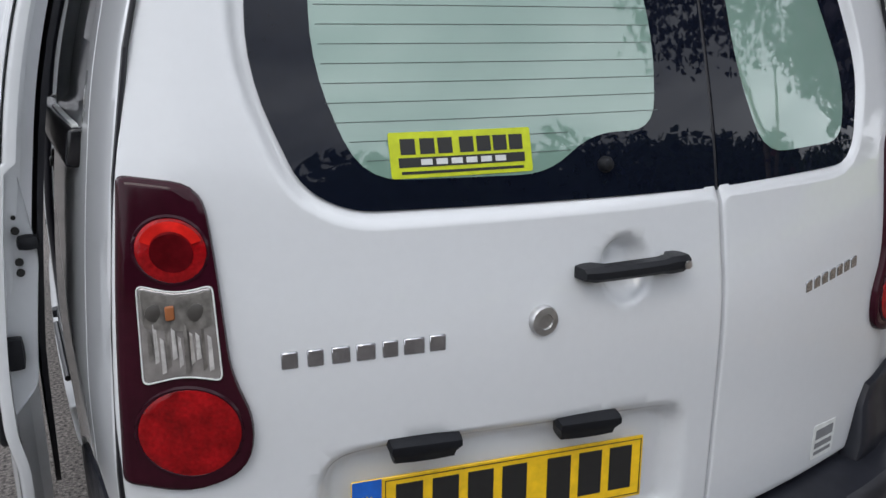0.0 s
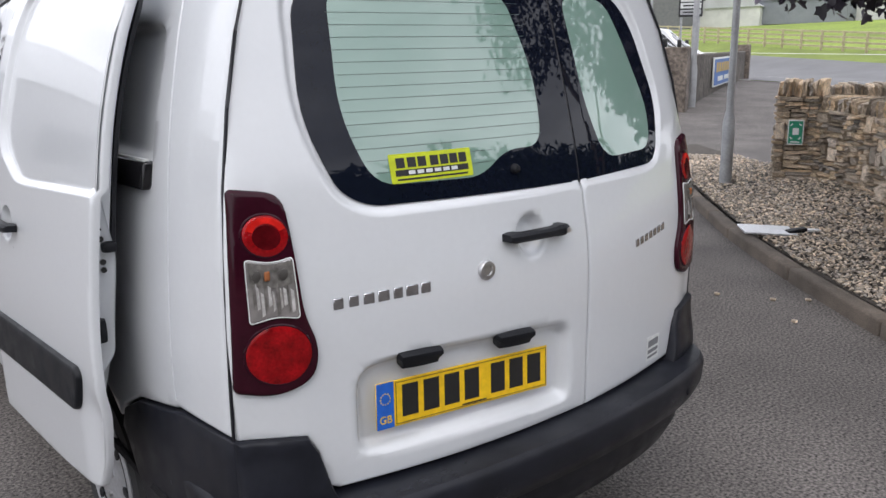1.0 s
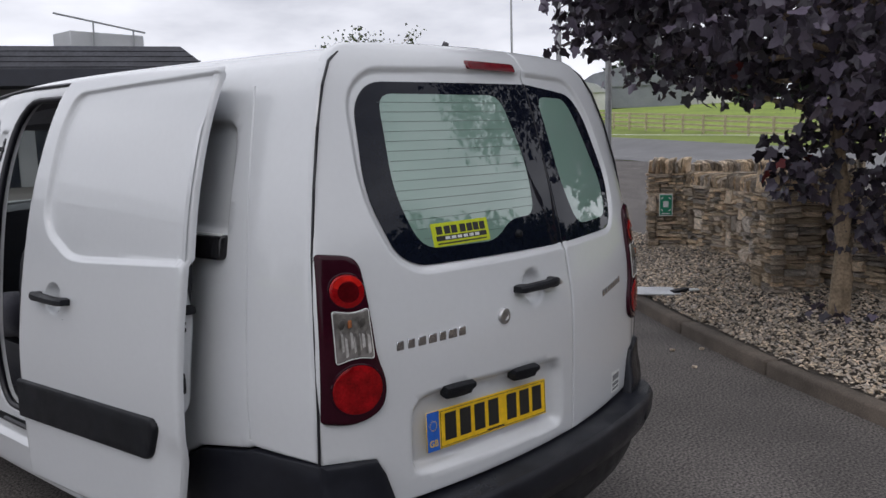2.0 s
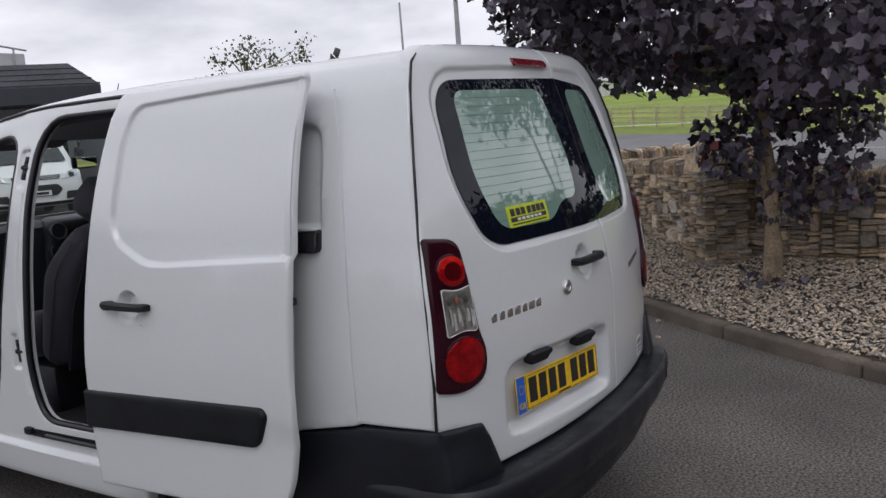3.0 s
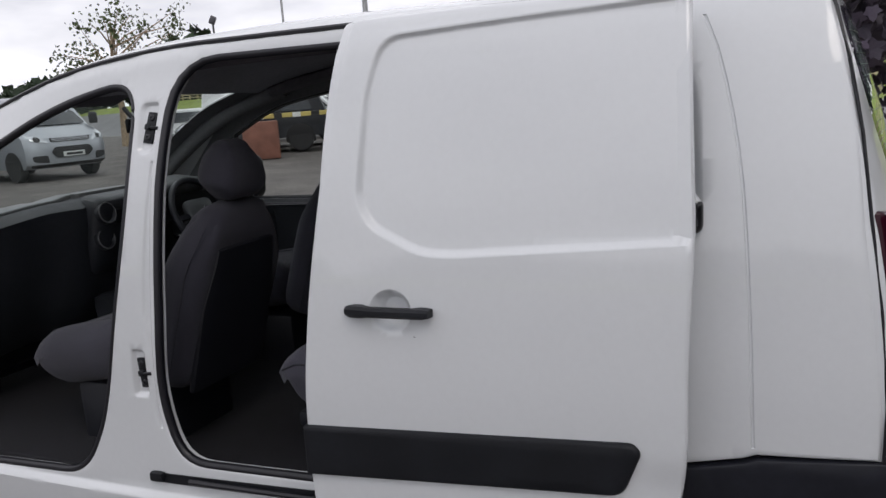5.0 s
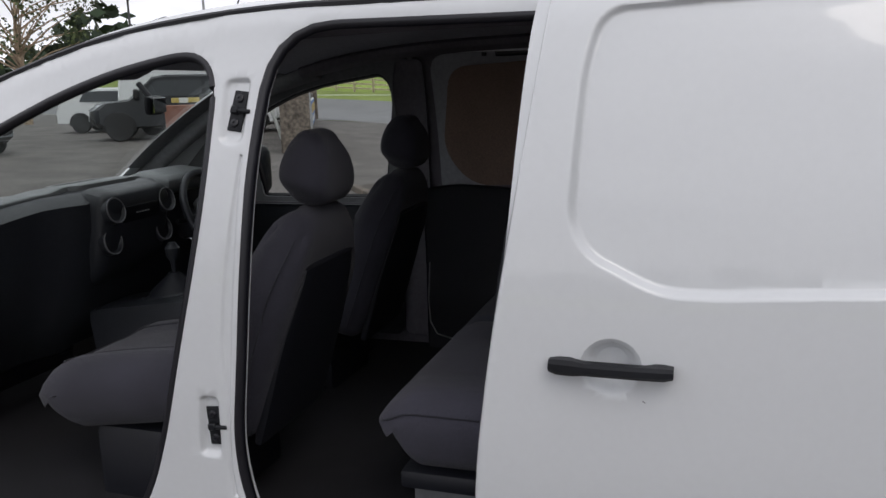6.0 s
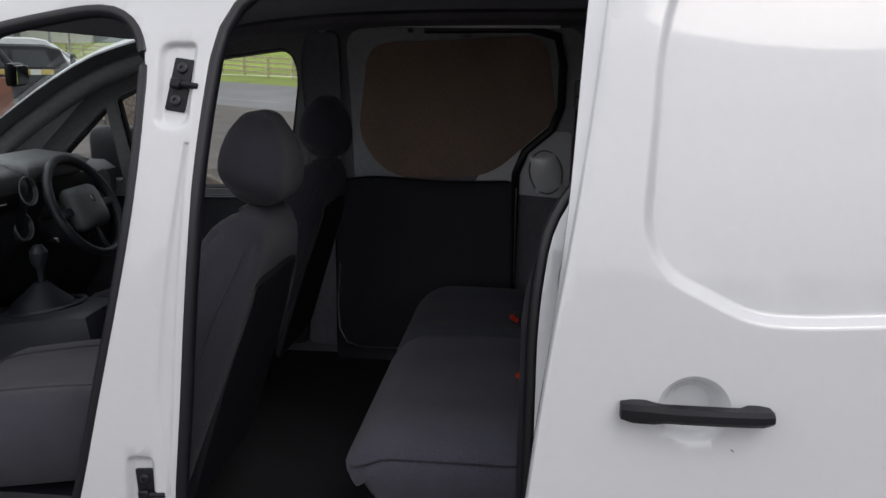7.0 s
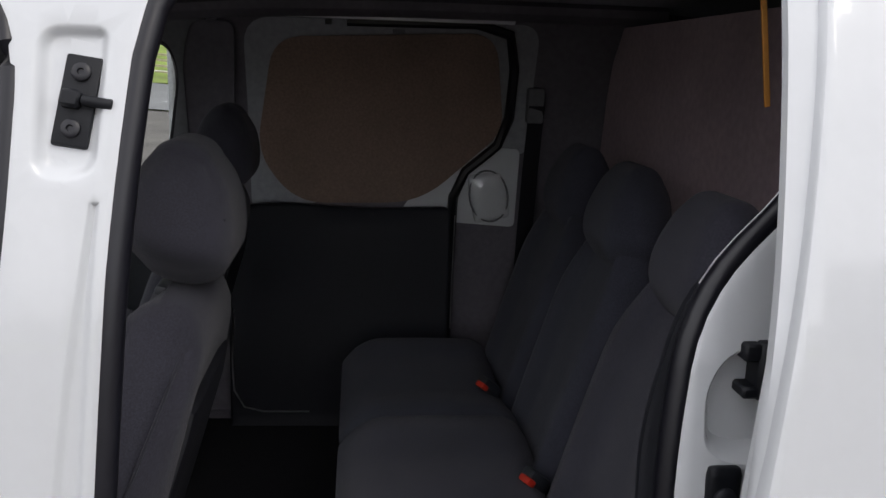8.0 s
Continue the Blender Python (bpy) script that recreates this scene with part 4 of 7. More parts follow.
def lip(y, z):
    """How far the front flange stands out before the skin."""
    return smoothstep(1.15, 1.22, y) * (0.004 + 0.028 * smoothstep(1.15, 1.75, z))


bm = bmesh.new()
rows = [[bm.verts.new(side(-1, None, SHIFT - d)(y + f * lip(y, z) + (rear_lip(y, z) if f else 0.0), z, 0)) for y, z in (edge_loop if d < 0.05 else inset(DOOR, 0.014))] for d, f in ((0.012, 0.0), (0.022, 1.0), (0.034, 1.0), (0.05, 0.6))]
for k in range(1, 4):
    for i in range(len(edge_loop)):
        bm.faces.new((rows[k - 1][i - 1], rows[k - 1][i], rows[k][i], rows[k][i - 1]))
part("door_edge", bm, WHITE, slide_door)
part("door_lining", sheet(rloop([(0.74, 0.52, 0.06), (1.33, 0.50, 0.06), (1.26, 1.70, 0.08), (0.53, 1.70, 0.06), (0.525, 1.0, 0.1), (0.66, 0.7, 0.1)]), side(-1, None, SHIFT - 0.074), grid=0.08, thick=0.010), LINING, slide_door, "black inner lining")
TRIM = rloop([(1.396, 0.664, 0.006), (1.394, 0.795, 0.006), (0.90, 0.811, 0.1), (0.575, 0.822, 0.03), (0.557, 0.80, 0.025), (0.60, 0.697, 0.03), (0.90, 0.685, 0.1)])
part("rubbing_strip", sheet(TRIM, lambda y, z, d: side(-1, None, SHIFT + 0.014)(y, z, d), grid=0.03, thick=0.014, rim=0.008), PLASTIC, slide_door, "black rubbing strip")
hp = slide_fn(1.135, 1.095, 0)
part("door_handle", moved(handle_bar(-1, 0.219), Matrix.Translation((hp.x - 0.001, 1.135, 1.095)) @ pose(0, 0, 0, 0, 0, -90) @ pose(0, 0, 0, -5, 0, 0)), PLASTIC, slide_door, "black pull handle")
part("paint_chip", rbox(0.0006, 0.006, 0.002, 0, 1, at=(slide_fn(1.075, 1.035, 0).x, 1.075, 1.035), turn=(30, 0, 0)), CABIN_GREY, slide_door)
# hardware on the rear edge of the door: holes, catch, bracket
bracket = part("edge_bracket", sheet(rloop([(0.0, 0.0, 0.01), (0.045, 0.06, 0.02), (0.055, 0.30, 0.03), (0.02, 0.44, 0.02), (0.0, 0.44, 0)]), lambda a, z, d: Vector((-half_width(0.46) - SHIFT + 0.018 + off_at(0.8 + z) + a, 0.530 - d - 0.02 * (a / 0.075), 0.80 + z)), grid=0.05, thick=0.012, rim=0.003), WHITE, slide_door)
for z in (1.069, 1.088, 1.143, 1.166):
    part("bolt_hole", cyl(0.007 if z < 1.15 else 0.004, 0.004, at=(-half_width(0.46) - SHIFT + 0.058, 0.501, z), turn=(90, 0, 0), n=12), INK, slide_door)
for z, w, dx in ((1.122, 0.026, 0.075), (0.925, 0.06, 0.03)):
    part("catch", pad(0.035, 0.03, w, 0.008, cuts=2, at=(-half_width(0.46) - SHIFT + dx, 0.50, z)), PLASTIC, slide_door, "black door catch")

# rail for the door, on the rear quarter
RAIL_FN = side(-1)
part("door_rail", sheet(rloop([(0.444, 1.25, 0.02), (1.2, 1.25, 0.01), (1.2, 1.318, 0.01), (0.444, 1.318, 0.008)]), lambda y, z, d: RAIL_FN(y, z, d - 0.022), grid=0.04, thick=0.02, rim=0.010), mat("gloss_black_rail", (0.012, 0.012, 0.014), 0.15, vary=0.1), van, "gloss black sliding door rail")
part("rail_cap", sheet([(0.455, 1.312), (0.9, 1.312), (0.9, 1.322), (0.455, 1.322)], lambda y, z, d: RAIL_FN(y, z, d - 0.014), grid=0.1, thick=0.01), PALE, van)
part("floor_rail", sheet(rloop([(1.38, 0.49, 0.005), (2.03, 0.485, 0.005), (2.06, 0.50, 0.01), (2.03, 0.515, 0.005), (1.38, 0.525, 0.005)]), lambda y, z, d: side(-1, door_zone)(y, z, d - 0.004), grid=0.06, thick=0.03), PLASTIC, van, "black lower door rail")
part("rail_guide", tube([side(-1, door_zone)(y, 0.503, -0.012) for y in (1.40, 1.6, 1.8, 1.92)], 0.009, 8), RUBBER, van)
part("sill_stop", pad(0.03, 0.05, 0.03, 0.006, cuts=2, at=tuple(side(-1, door_zone)(2.045, 0.505, -0.004))), PLASTIC, van)

# rubber seals round the openings, and the weather strip below the roof edge
for loop, r in ((SLIDE_HOLE, 0.0135), (FRONT_HOLE, 0.014)):
    part("door_seal", tube([side(-1, door_zone)(y, z, 0.014) for y, z in dense(inset(loop, -0.002), 0.025)], r, 12, True), RUBBER, van, "black rubber door seal")
strip = [side(-1)(y, min(1.785, roof_top(y) - 0.058), 0.0) for y in np.linspace(1.20, 3.2, 34)]
part("weather_strip", tube(strip, 0.009, 8), RUBBER, van, "black weather strip under the roof edge")

# striker plates on the pillar
for (y, z), tilt in (((1.997, 1.553), 8), ((2.056, 0.832), -4)):
    p = side(-1, door_zone)(y, z, 0.014)
    m = Matrix.Translation(p) @ pose(0, 0, 0, tilt, 18 if z > 1.2 else 0, 0)
    striker = part("striker_plate", moved(rbox(0.008, 0.036, 0.094, 0.003, 2, at=(-0.002, 0, 0)), m), PLASTIC, van, "black striker plate")
    for dz in (-0.029, 0.029):
        part("screw", moved(lathe([(0.0095, 0), (0.0095, 0.003), (0.0075, 0.0045), (0.0035, 0.0045), (0.0028, 0.002), (0, 0.002)], 18), m @ pose(-0.006, 0, dz, 0, -90, 0)), RUBBER, striker)
    part("striker_pin", moved(join(cyl(0.0055, 0.030, at=(-0.012, -0.022, 0), turn=(90, 0, 0), n=12, bevel=0.002), rbox(0.014, 0.02, 0.018, 0.003, 1, at=(-0.010, 0.004, 0))), m), PLASTIC, striker)
part("pillar_clip", rbox(0.004, 0.02, 0.012, 0.002, 1, at=tuple(side(-1, door_zone)(2.13, 0.995, 0.004))), STEEL, van)
part("roof_aerial", tube([(0.0, 2.50, roof_top(2.5)), (0.0, 2.42, roof_top(2.5) + 0.16)], [0.004, 0.002], 6), PLASTIC, van, "short black roof aerial")
part("door_mirror", pad(0.12, 0.20, 0.24, 0.05, at=(1.05, 3.08, 1.22)), PLASTIC, van, "black door mirror")
part("mirror_arm", rbox(0.10, 0.06, 0.05, 0.02, 2, at=(0.95, 3.10, 1.14)), PLASTIC, van)

# ---- the cabin, seen through the two openings ----
part("cabin_floor", rbox(1.70, 3.2, 0.03, 0.004, 1, at=(0, 1.95, 0.465)), CARPET, van, "black rubber floor mat")
inner = side(1)
part("inner_wall", sheet([(0.3, 0.48), (3.35, 0.48), (3.35, 1.08), (2.93, 1.10), (2.2, 1.10), (2.17, 1.62), (2.05, 1.76), (0.3, 1.76)], lambda y, z, d: inner(y, z, d + 0.055), grid=0.09, thick=0.01), WALL_TRIM, van, "dark cabin lining")
# white metal: a grey tone stands for its shaded part, white for the rest
part("inner_panel", sheet(rloop([(1.22, 1.36, 0.02), (2.03, 1.14, 0.06), (2.03, 1.715, 0.08), (1.22, 1.72, 0.06)]), lambda y, z, d: inner(y, z, d + 0.066), grid=0.07, thick=0.006), PAINT_SHADED, van, "white painted inner panel in a grey shade tone")
part("inner_panel", sheet(rloop([(1.24, 1.128, 0.02), (1.60, 1.15, 0.03), (1.46, 1.38, 0.04), (1.24, 1.37, 0.02)]), lambda y, z, d: inner(y, z, d + 0.072), grid=0.07, thick=0.005), WHITE, van, "white painted inner panel")
part("window_frame_trim", sheet([(2.13, 1.09), (3.34, 1.09), (3.30, 1.20), (2.95, 1.52), (2.6, 1.69), (2.13, 1.725)], lambda y, z, d: inner(y, z, d + 0.034), [WINDOW_HOLE, QUARTER_LIGHT], grid=0.1, thick=0.006), CABIN_GREY, van, "grey window frame trim")
BOARD = rloop([(1.95, 1.665, 0.08), (1.34, 1.695, 0.08), (1.295, 1.42, 0.06), (1.53, 1.20, 0.1), (1.90, 1.19, 0.1), (2.01, 1.34, 0.08)], 6)
part("lining_board", sheet(BOARD, lambda y, z, d: inner(y, z, d + 0.080), grid=0.06, thick=0.004), HARDBOARD, van, "brown hardboard lining board")
part("lower_lining", sheet(rloop([(1.435, 0.465, 0.01), (2.10, 0.465, 0.02), (2.10, 1.18, 0.04), (1.95, 1.20, 0.05), (1.70, 1.185, 0.1), (1.44, 1.195, 0.03)]), lambda y, z, d: inner(y, z, d + 0.10), (), (), 0.06, 0.02, rim=0.008), LINING, van, "black plastic lower lining")
rail = part("roof_side_rail", sheet(rloop([(1.30, 1.716, 0.005), (2.05, 1.716, 0.01), (2.05, 1.752, 0.01), (1.30, 1.752, 0.005)]), lambda y, z, d: inner(y, z, d + 0.085), grid=0.06, thick=0.02, rim=0.004), WHITE, van, "pale side rail")
for y in (1.46, 1.63, 1.80):
    part("rail_hole", rbox(0.006, 0.018, 0.014, 0.001, 1, at=tuple(inner(y, 1.708, 0.083))), INK, rail)
part("rail_clip", rbox(0.006, 0.034, 0.010, 0.001, 1, at=tuple(inner(1.61, 1.69, 0.09))), CABIN_GREY, rail)
part("door_seal", tube([inner(y, z, 0.088) for y, z in ((1.75, 1.712), (1.40, 1.716), (1.305, 1.69), (1.283, 1.60), (1.283, 1.46), (1.31, 1.38), (1.40, 1.30), (1.432, 1.22), (1.437, 1.0), (1.437, 0.6))], 0.015, 8), RUBBER, van)
# thin steel tubes drawn for the shine along the far door's seal
part("bright_edge", tube([inner(y, z, 0.125) for y, z in ((2.085, 0.86), (2.095, 0.70), (2.09, 0.60), (2.06, 0.545), (2.0, 0.53), (1.86, 0.53))], 0.0028, 6), STEEL, van)
part("bright_edge", tube([inner(1.428, z, 0.126) for z in (1.17, 1.0, 0.81)], 0.0022, 6), STEEL, van)
part("speaker_cover", moved(pad(0.11, 0.15, 0.03, 0.012, bulge=0.008, at=(0, 0, 0)), Matrix.Translation(inner(1.325, 1.225, 0.075)) @ pose(0, 0, 0, 0, -90, 0) @ pose(0, 0, 0, 0, 0, 90 + 12)), WHITE, van, "white speaker cover")
# grey ring added for the shading round the cover's rim
part("speaker_ring", moved(tube([(0.058 * math.cos(a), 0.078 * math.sin(a), 0.012) for a in np.linspace(0, 2 * math.pi, 28, endpoint=False)], 0.003, 6, True), Matrix.Translation(inner(1.325, 1.225, 0.075)) @ pose(0, 0, 0, 0, -90, 0) @ pose(0, 0, 0, 0, 0, 90 + 12)), CABIN_GREY, van)
belt = part("belt_guide", rbox(0.03, 0.05, 0.10, 0.008, 2, at=tuple(inner(1.215, 1.50, 0.10))), CABIN_GREY, van, "grey seat belt guide")
part("belt_strap", sheet([(1.19, 0.9), (1.24, 0.9), (1.235, 1.5), (1.19, 1.5)], lambda y, z, d: inner(y, z, d + 0.115), grid=0.2, thick=0.002), RUBBER, belt)
part("pillar_trim", sheet(rloop([(2.06, 0.52, 0.03), (2.22, 0.52, 0.03), (2.20, 1.15, 0.05), (2.195, 1.60, 0.05), (2.16, 1.70, 0.03), (2.05, 1.70, 0.03), (2.08, 1.2, 0.1)]), lambda y, z, d: inner(y, z, d + 0.075), grid=0.07, thick=0.01, rim=0.006), WALL_TRIM, van, "dark pillar trim")
part("door_card", sheet(rloop([(2.22, 0.52, 0.05), (3.32, 0.52, 0.05), (3.32, 1.09, 0.03), (2.22, 1.10, 0.03)]), lambda y, z, d: inner(y, z, d + 0.07), (), [(rloop([(2.5, 0.6, 0.04), (3.2, 0.6, 0.04), (3.2, 0.78, 0.04), (2.5, 0.78, 0.04)]), 0.02, 0.02)], 0.08, 0.02, rim=0.01), CABIN, van, "black driver's door card")
for s in (-1, 1):
    a_post = [roof_surface(s * (half_width(y) - 0.26), y, 0.06) for y in np.linspace(2.5, 3.42, 14)]
    part("pillar_cover", tube(a_post, 0.042, 10, flatten=0.9), CABIN_GREY, van, "grey windscreen pillar cover")
    part("roof_lining_edge", tube([roof_surface(s * (half_width(y) - 0.29), y, 0.07) for y in np.linspace(0.9, 2.55, 18)], 0.04, 8, flatten=0.6), WALL_TRIM, van)
    lining = [(y, 0.20) for y in np.linspace(2.45, 3.36, 14)] + [(y, 0.355) for y in np.linspace(3.36, 2.45, 14)]
    part("pillar_lining", sheet(lining, lambda y, o, d, s=s: roof_rail_surface(s)(y, o, d + 0.024), grid=0.08, thick=0.008, cuts_v=(0.23, 0.26, 0.29, 0.32)), CABIN_GREY, van)
part("headliner", sheet([(-0.66, 0.5), (0.66, 0.5), (0.66, 2.62), (0.4, 2.68), (-0.4, 2.68), (-0.66, 2.62)], lambda x, y, d: roof_surface(x, y, d + 0.035), grid=0.1, thick=0.012), HEADLINER, van, "grey cloth headliner")
part("sun_visor", moved(pad(0.42, 0.16, 0.02, 0.008, at=(0, 0, 0)), Matrix.Translation((-0.36, 2.68, 1.675)) @ pose(0, 0, 0, -22, 0, 0)), WALL_TRIM, van, "dark grey sun visor")
part("bulkhead_board", sheet([(-0.76, 0.48), (0.76, 0.48), (0.78, 1.1), (0.70, 1.60), (0.60, 1.72), (-0.60, 1.72), (-0.70, 1.60), (-0.78, 1.1)], lambda x, z, d: Vector((x, 1.0 - d, z)), grid=0.15, thick=0.01), mat("dark_bulkhead_board", (0.46, 0.355, 0.375), 0.7, vary=0.2), van, "dark brown board behind the rear seat")
part("board_edge", rbox(0.004, 0.008, 0.15, 0.001, 1, at=(-0.607, 1.205, 1.635), turn=(-14, -10, 0)), ORANGE, van)
part("belt_tag", rbox(0.004, 0.012, 0.02, 0.001, 1, at=(-0.62, 1.19, 1.395)), ORANGE, van)
part("quarter_trim", sheet(rloop([(0.95, 0.5, 0.03), (1.395, 0.52, 0.03), (1.395, 1.2, 0.05), (1.35, 1.36, 0.06), (1.17, 1.51, 0.06), (1.11, 1.72, 0.04), (0.95, 1.72, 0.04)]), lambda y, z, d: side(-1)(y, z, d + 0.062), grid=0.08, thick=0.01), LINING, van)
# the pressed pocket and catch in the rear edge of the side opening
catch_at = side(-1, door_zone)(1.256, 1.285, 0.004)
part("pocket_catch", join(rbox(0.034, 0.05, 0.066, 0.004, 1, at=tuple(catch_at)), rbox(0.03, 0.02, 0.020, 0.003, 1, at=tuple(catch_at + Vector((0, 0.032, 0.022)))), rbox(0.03, 0.02, 0.014, 0.003, 1, at=tuple(catch_at + Vector((0, 0.030, -0.024))))), PLASTIC, van, "black notched door catch")
lock_at = Matrix.Translation(side(-1, door_zone)(1.312, 1.145, 0.0)) @ pose(0, 0, 0, 0, -90, 0)
lock = part("lock_plate", moved(pad(0.07, 0.040, 0.016, 0.007, cuts=6), lock_at), PLASTIC, van, "black oval lock plate")
part("lock_button", moved(lathe([(0.013, 0.005), (0.013, 0.011), (0.009, 0.014), (0, 0.014)], 18), lock_at), LINING, lock)


def rest_shape(p, u):
    """A headrest: broad at its foot, drawn in to a rounded top, its front swollen."""
    k = 1 - 0.40 * smoothstep(-0.35, 1.1, u.z) - 0.20 * smoothstep(-0.25, -1.0, u.z)
    return Vector((p.x * k, p.y * (1.05 - 0.30 * smoothstep(-0.2, 1.0, u.z)) + 0.014 * u.z, p.z))


def back_shape(p, u):
    """A backrest: wings at the sides, drawn in and thinned towards rounded shoulders."""
    k = 1 - 0.36 * smoothstep(0.30, 1.05, u.z) - 0.05 * smoothstep(0.0, -1.0, u.z)
    dish = 0.026 * (1 - smoothstep(0.40, 0.78, abs(u.x))) if u.y > 0.3 else 0
    hollow = 0.016 * (1 - smoothstep(0.35, 0.8, abs(u.x))) * (1 - smoothstep(0.4, 0.8, u.z)) if u.y < -0.3 else 0
    return Vector((p.x * k, (p.y - dish + hollow) * (1 - 0.30 * smoothstep(0.2, 1.0, u.z)), p.z - 0.035 * abs(u.x) ** 2.5 * max(0.0, u.z)))


def seat_shape(p, u):
    dish = 0.024 * (1 - smoothstep(0.35, 0.72, abs(u.x))) * (1 - smoothstep(0.4, 0.95, u.y)) if u.z > 0.3 else 0
    drop = 0.045 * smoothstep(0.45, 1.0, u.y) if u.z > 0.3 else 0
    tuck = 0.05 * (1 - u.z) * smoothstep(0.3, 1.0, u.y)
    return Vector((p.x * (1 - 0.06 * smoothstep(0.2, -1.0, u.z)), p.y - tuck, p.z - dish - drop + (0.022 * (1 - u.x**2) * (1 - u.y**2) if u.z > 0.3 else 0)))


def front_seat(x, dy, label):
    seat = part("front_seat", pad(0.50, 0.60, 0.20, 0.085, cuts=14, at=(x, 2.50 + dy, 0.795), turn=(-9, 0, 0), shape=seat_shape), FABRIC, van, label)
    lean = Matrix.Translation((x, 2.068 + dy, 1.005)) @ pose(0, 0, 0, 20, 0, 0)
    part("backrest", moved(pad(0.49, 0.165, 0.64, 0.072, cuts=16, shape=back_shape), lean), FABRIC, seat)
    part("back_shell", moved(pad(0.375, 0.03, 0.50, 0.014, cuts=10, at=(0, -0.076, -0.06), shape=lambda p, u: Vector((p.x * (1 - 0.22 * smoothstep(0.1, 1.0, u.z)), p.y + 0.012 * u.z, p.z))), lean), LINING, seat, "black moulded back shell")
    cushion_m = Matrix.Translation((x, 2.50 + dy, 0.795)) @ pose(0, 0, 0, -9, 0, 0)
    for s in (-0.55, 0.55):
        part("cushion_seam", moved(tube([seat_shape(Vector((0.25 * s, 0.30 * v, 0.1005)), Vector((s, v, 1.0))) for v in np.linspace(-0.7, 0.62, 12)], 0.0026, 6), cushion_m), FABRIC_DARK, seat)
    part("cushion_seam", moved(tube([seat_shape(Vector((0.25 * u, 0.30 * (0.62 - 0.08 * u * u), 0.1005)), Vector((u, 0.62 - 0.08 * u * u, 1.0))) for u in np.linspace(-0.74, 0.74, 16)], 0.0026, 6), cushion_m), FABRIC_DARK, seat)
    for s in (-1, 1):
        part("seat_piping", moved(tube([(s * (0.243 - 0.075 * smoothstep(0.10, 0.31, z)), -0.036, z) for z in np.linspace(-0.26, 0.26, 14)], 0.0022, 6), lean), FABRIC_DARK, seat)
    rest_m = Matrix.Translation((x, 1.960 + dy, 1.401)) @ pose(0, 0, 0, 14, 0, 0)
    part("headrest", moved(pad(0.255, 0.135, 0.187, 0.062, cuts=16, shape=rest_shape), rest_m), FABRIC, seat, "charcoal cloth headrest")
    part("headrest_seam", moved(tube([(a * 0.088, -0.064 + 0.006 * a * a, 0.012 - 0.030 * (1 - a * a)) for a in np.linspace(-1, 1, 15)], 0.0016, 6), rest_m), FABRIC_DARK, seat)
    for q in (-0.035, 0.035):
        part("headrest_rod", tube([(x + q, 1.985 + dy, 1.25), (x + q, 1.972 + dy, 1.31)], 0.006, 8), STEEL, seat)
    part("headrest_collar", rbox(0.10, 0.05, 0.016, 0.006, 2, at=(x, 1.978 + dy, 1.287), turn=(14, 0, 0)), CABIN, seat, "black headrest collar")
    part("seat_base", rbox(0.36, 0.40, 0.24, 0.03, 2, at=(x, 2.42 + dy, 0.57)), LINING, seat, "black seat frame")
    part("recliner_knob", moved(lathe([(0.034, 0), (0.036, 0.01), (0.03, 0.022), (0, 0.024)], 20), pose(x + 0.215, 2.14 + dy, 0.80, 0, 90, 0)), CABIN, seat)
    part("belt_stalk", moved(rbox(0.02, 0.05, 0.19, 0.008, 2), Matrix.Translation((x + 0.27, 2.20 + dy, 0.80)) @ pose(0, 0, 0, 22, 0, 0)), CABIN_GREY, seat, "grey belt buckle stalk")


front_seat(-0.485, -0.012, "charcoal cloth passenger seat")
front_seat(0.40, 0.07, "charcoal cloth driver's seat")

bench = part("rear_bench", pad(0.75, 0.44, 0.20, 0.07, cuts=16, at=(-0.285, 1.555, 0.745), shape=seat_shape), BENCH_LIT, van, "charcoal cloth rear bench with three backrests")
part("bench_cushion", pad(0.61, 0.44, 0.20, 0.07, cuts=14, at=(0.315, 1.555, 0.743), shape=seat_shape), BENCH_SHADED, bench)
bench_seam = [(-0.6525, y, 0.81 - 0.045 * smoothstep(0.45, 1.0, (y - 1.555) / 0.22)) for y in np.linspace(1.36, 1.70, 12)]
bench_seam += [(-0.59 - 0.061 * math.cos(a), 1.70 + 0.049 * math.sin(a), 0.795 - 0.022 * math.sin(a)) for a in np.linspace(0.25, 1.571, 7)]
bench_seam += [(x, 1.75, 0.773) for x in np.linspace(-0.54, 0.0, 8)]
part("bench_piping", tube(bench_seam, 0.0028, 6), FABRIC_DARK, bench)
part("bench_frame", rbox(1.20, 0.34, 0.05, 0.012, 2, at=(-0.02, 1.53, 0.615)), LINING, bench, "black bench frame")
for x in (-0.55, 0.0, 0.5):
    part("bench_leg", rbox(0.05, 0.30, 0.14, 0.01, 2, at=(x, 1.53, 0.54)), CABIN_GREY if x < -0.5 else LINING, bench)
part("frame_bolt", cyl(0.008, 0.02, at=(-0.60, 1.73, 0.755), turn=(0, 90, 0), n=8), STEEL, bench)
# near backrest in the lit tone, the further two in the shaded one
for x, w, m in ((-0.43, 0.42, BENCH_LIT), (-0.02, 0.36, BENCH_SHADED), (0.37, 0.40, BENCH_SHADED)):
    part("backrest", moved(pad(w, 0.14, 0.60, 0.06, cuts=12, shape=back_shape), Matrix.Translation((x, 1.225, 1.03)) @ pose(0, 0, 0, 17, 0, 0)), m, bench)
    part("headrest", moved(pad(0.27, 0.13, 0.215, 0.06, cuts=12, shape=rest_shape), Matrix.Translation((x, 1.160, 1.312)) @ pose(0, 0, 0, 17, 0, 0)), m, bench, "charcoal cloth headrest")
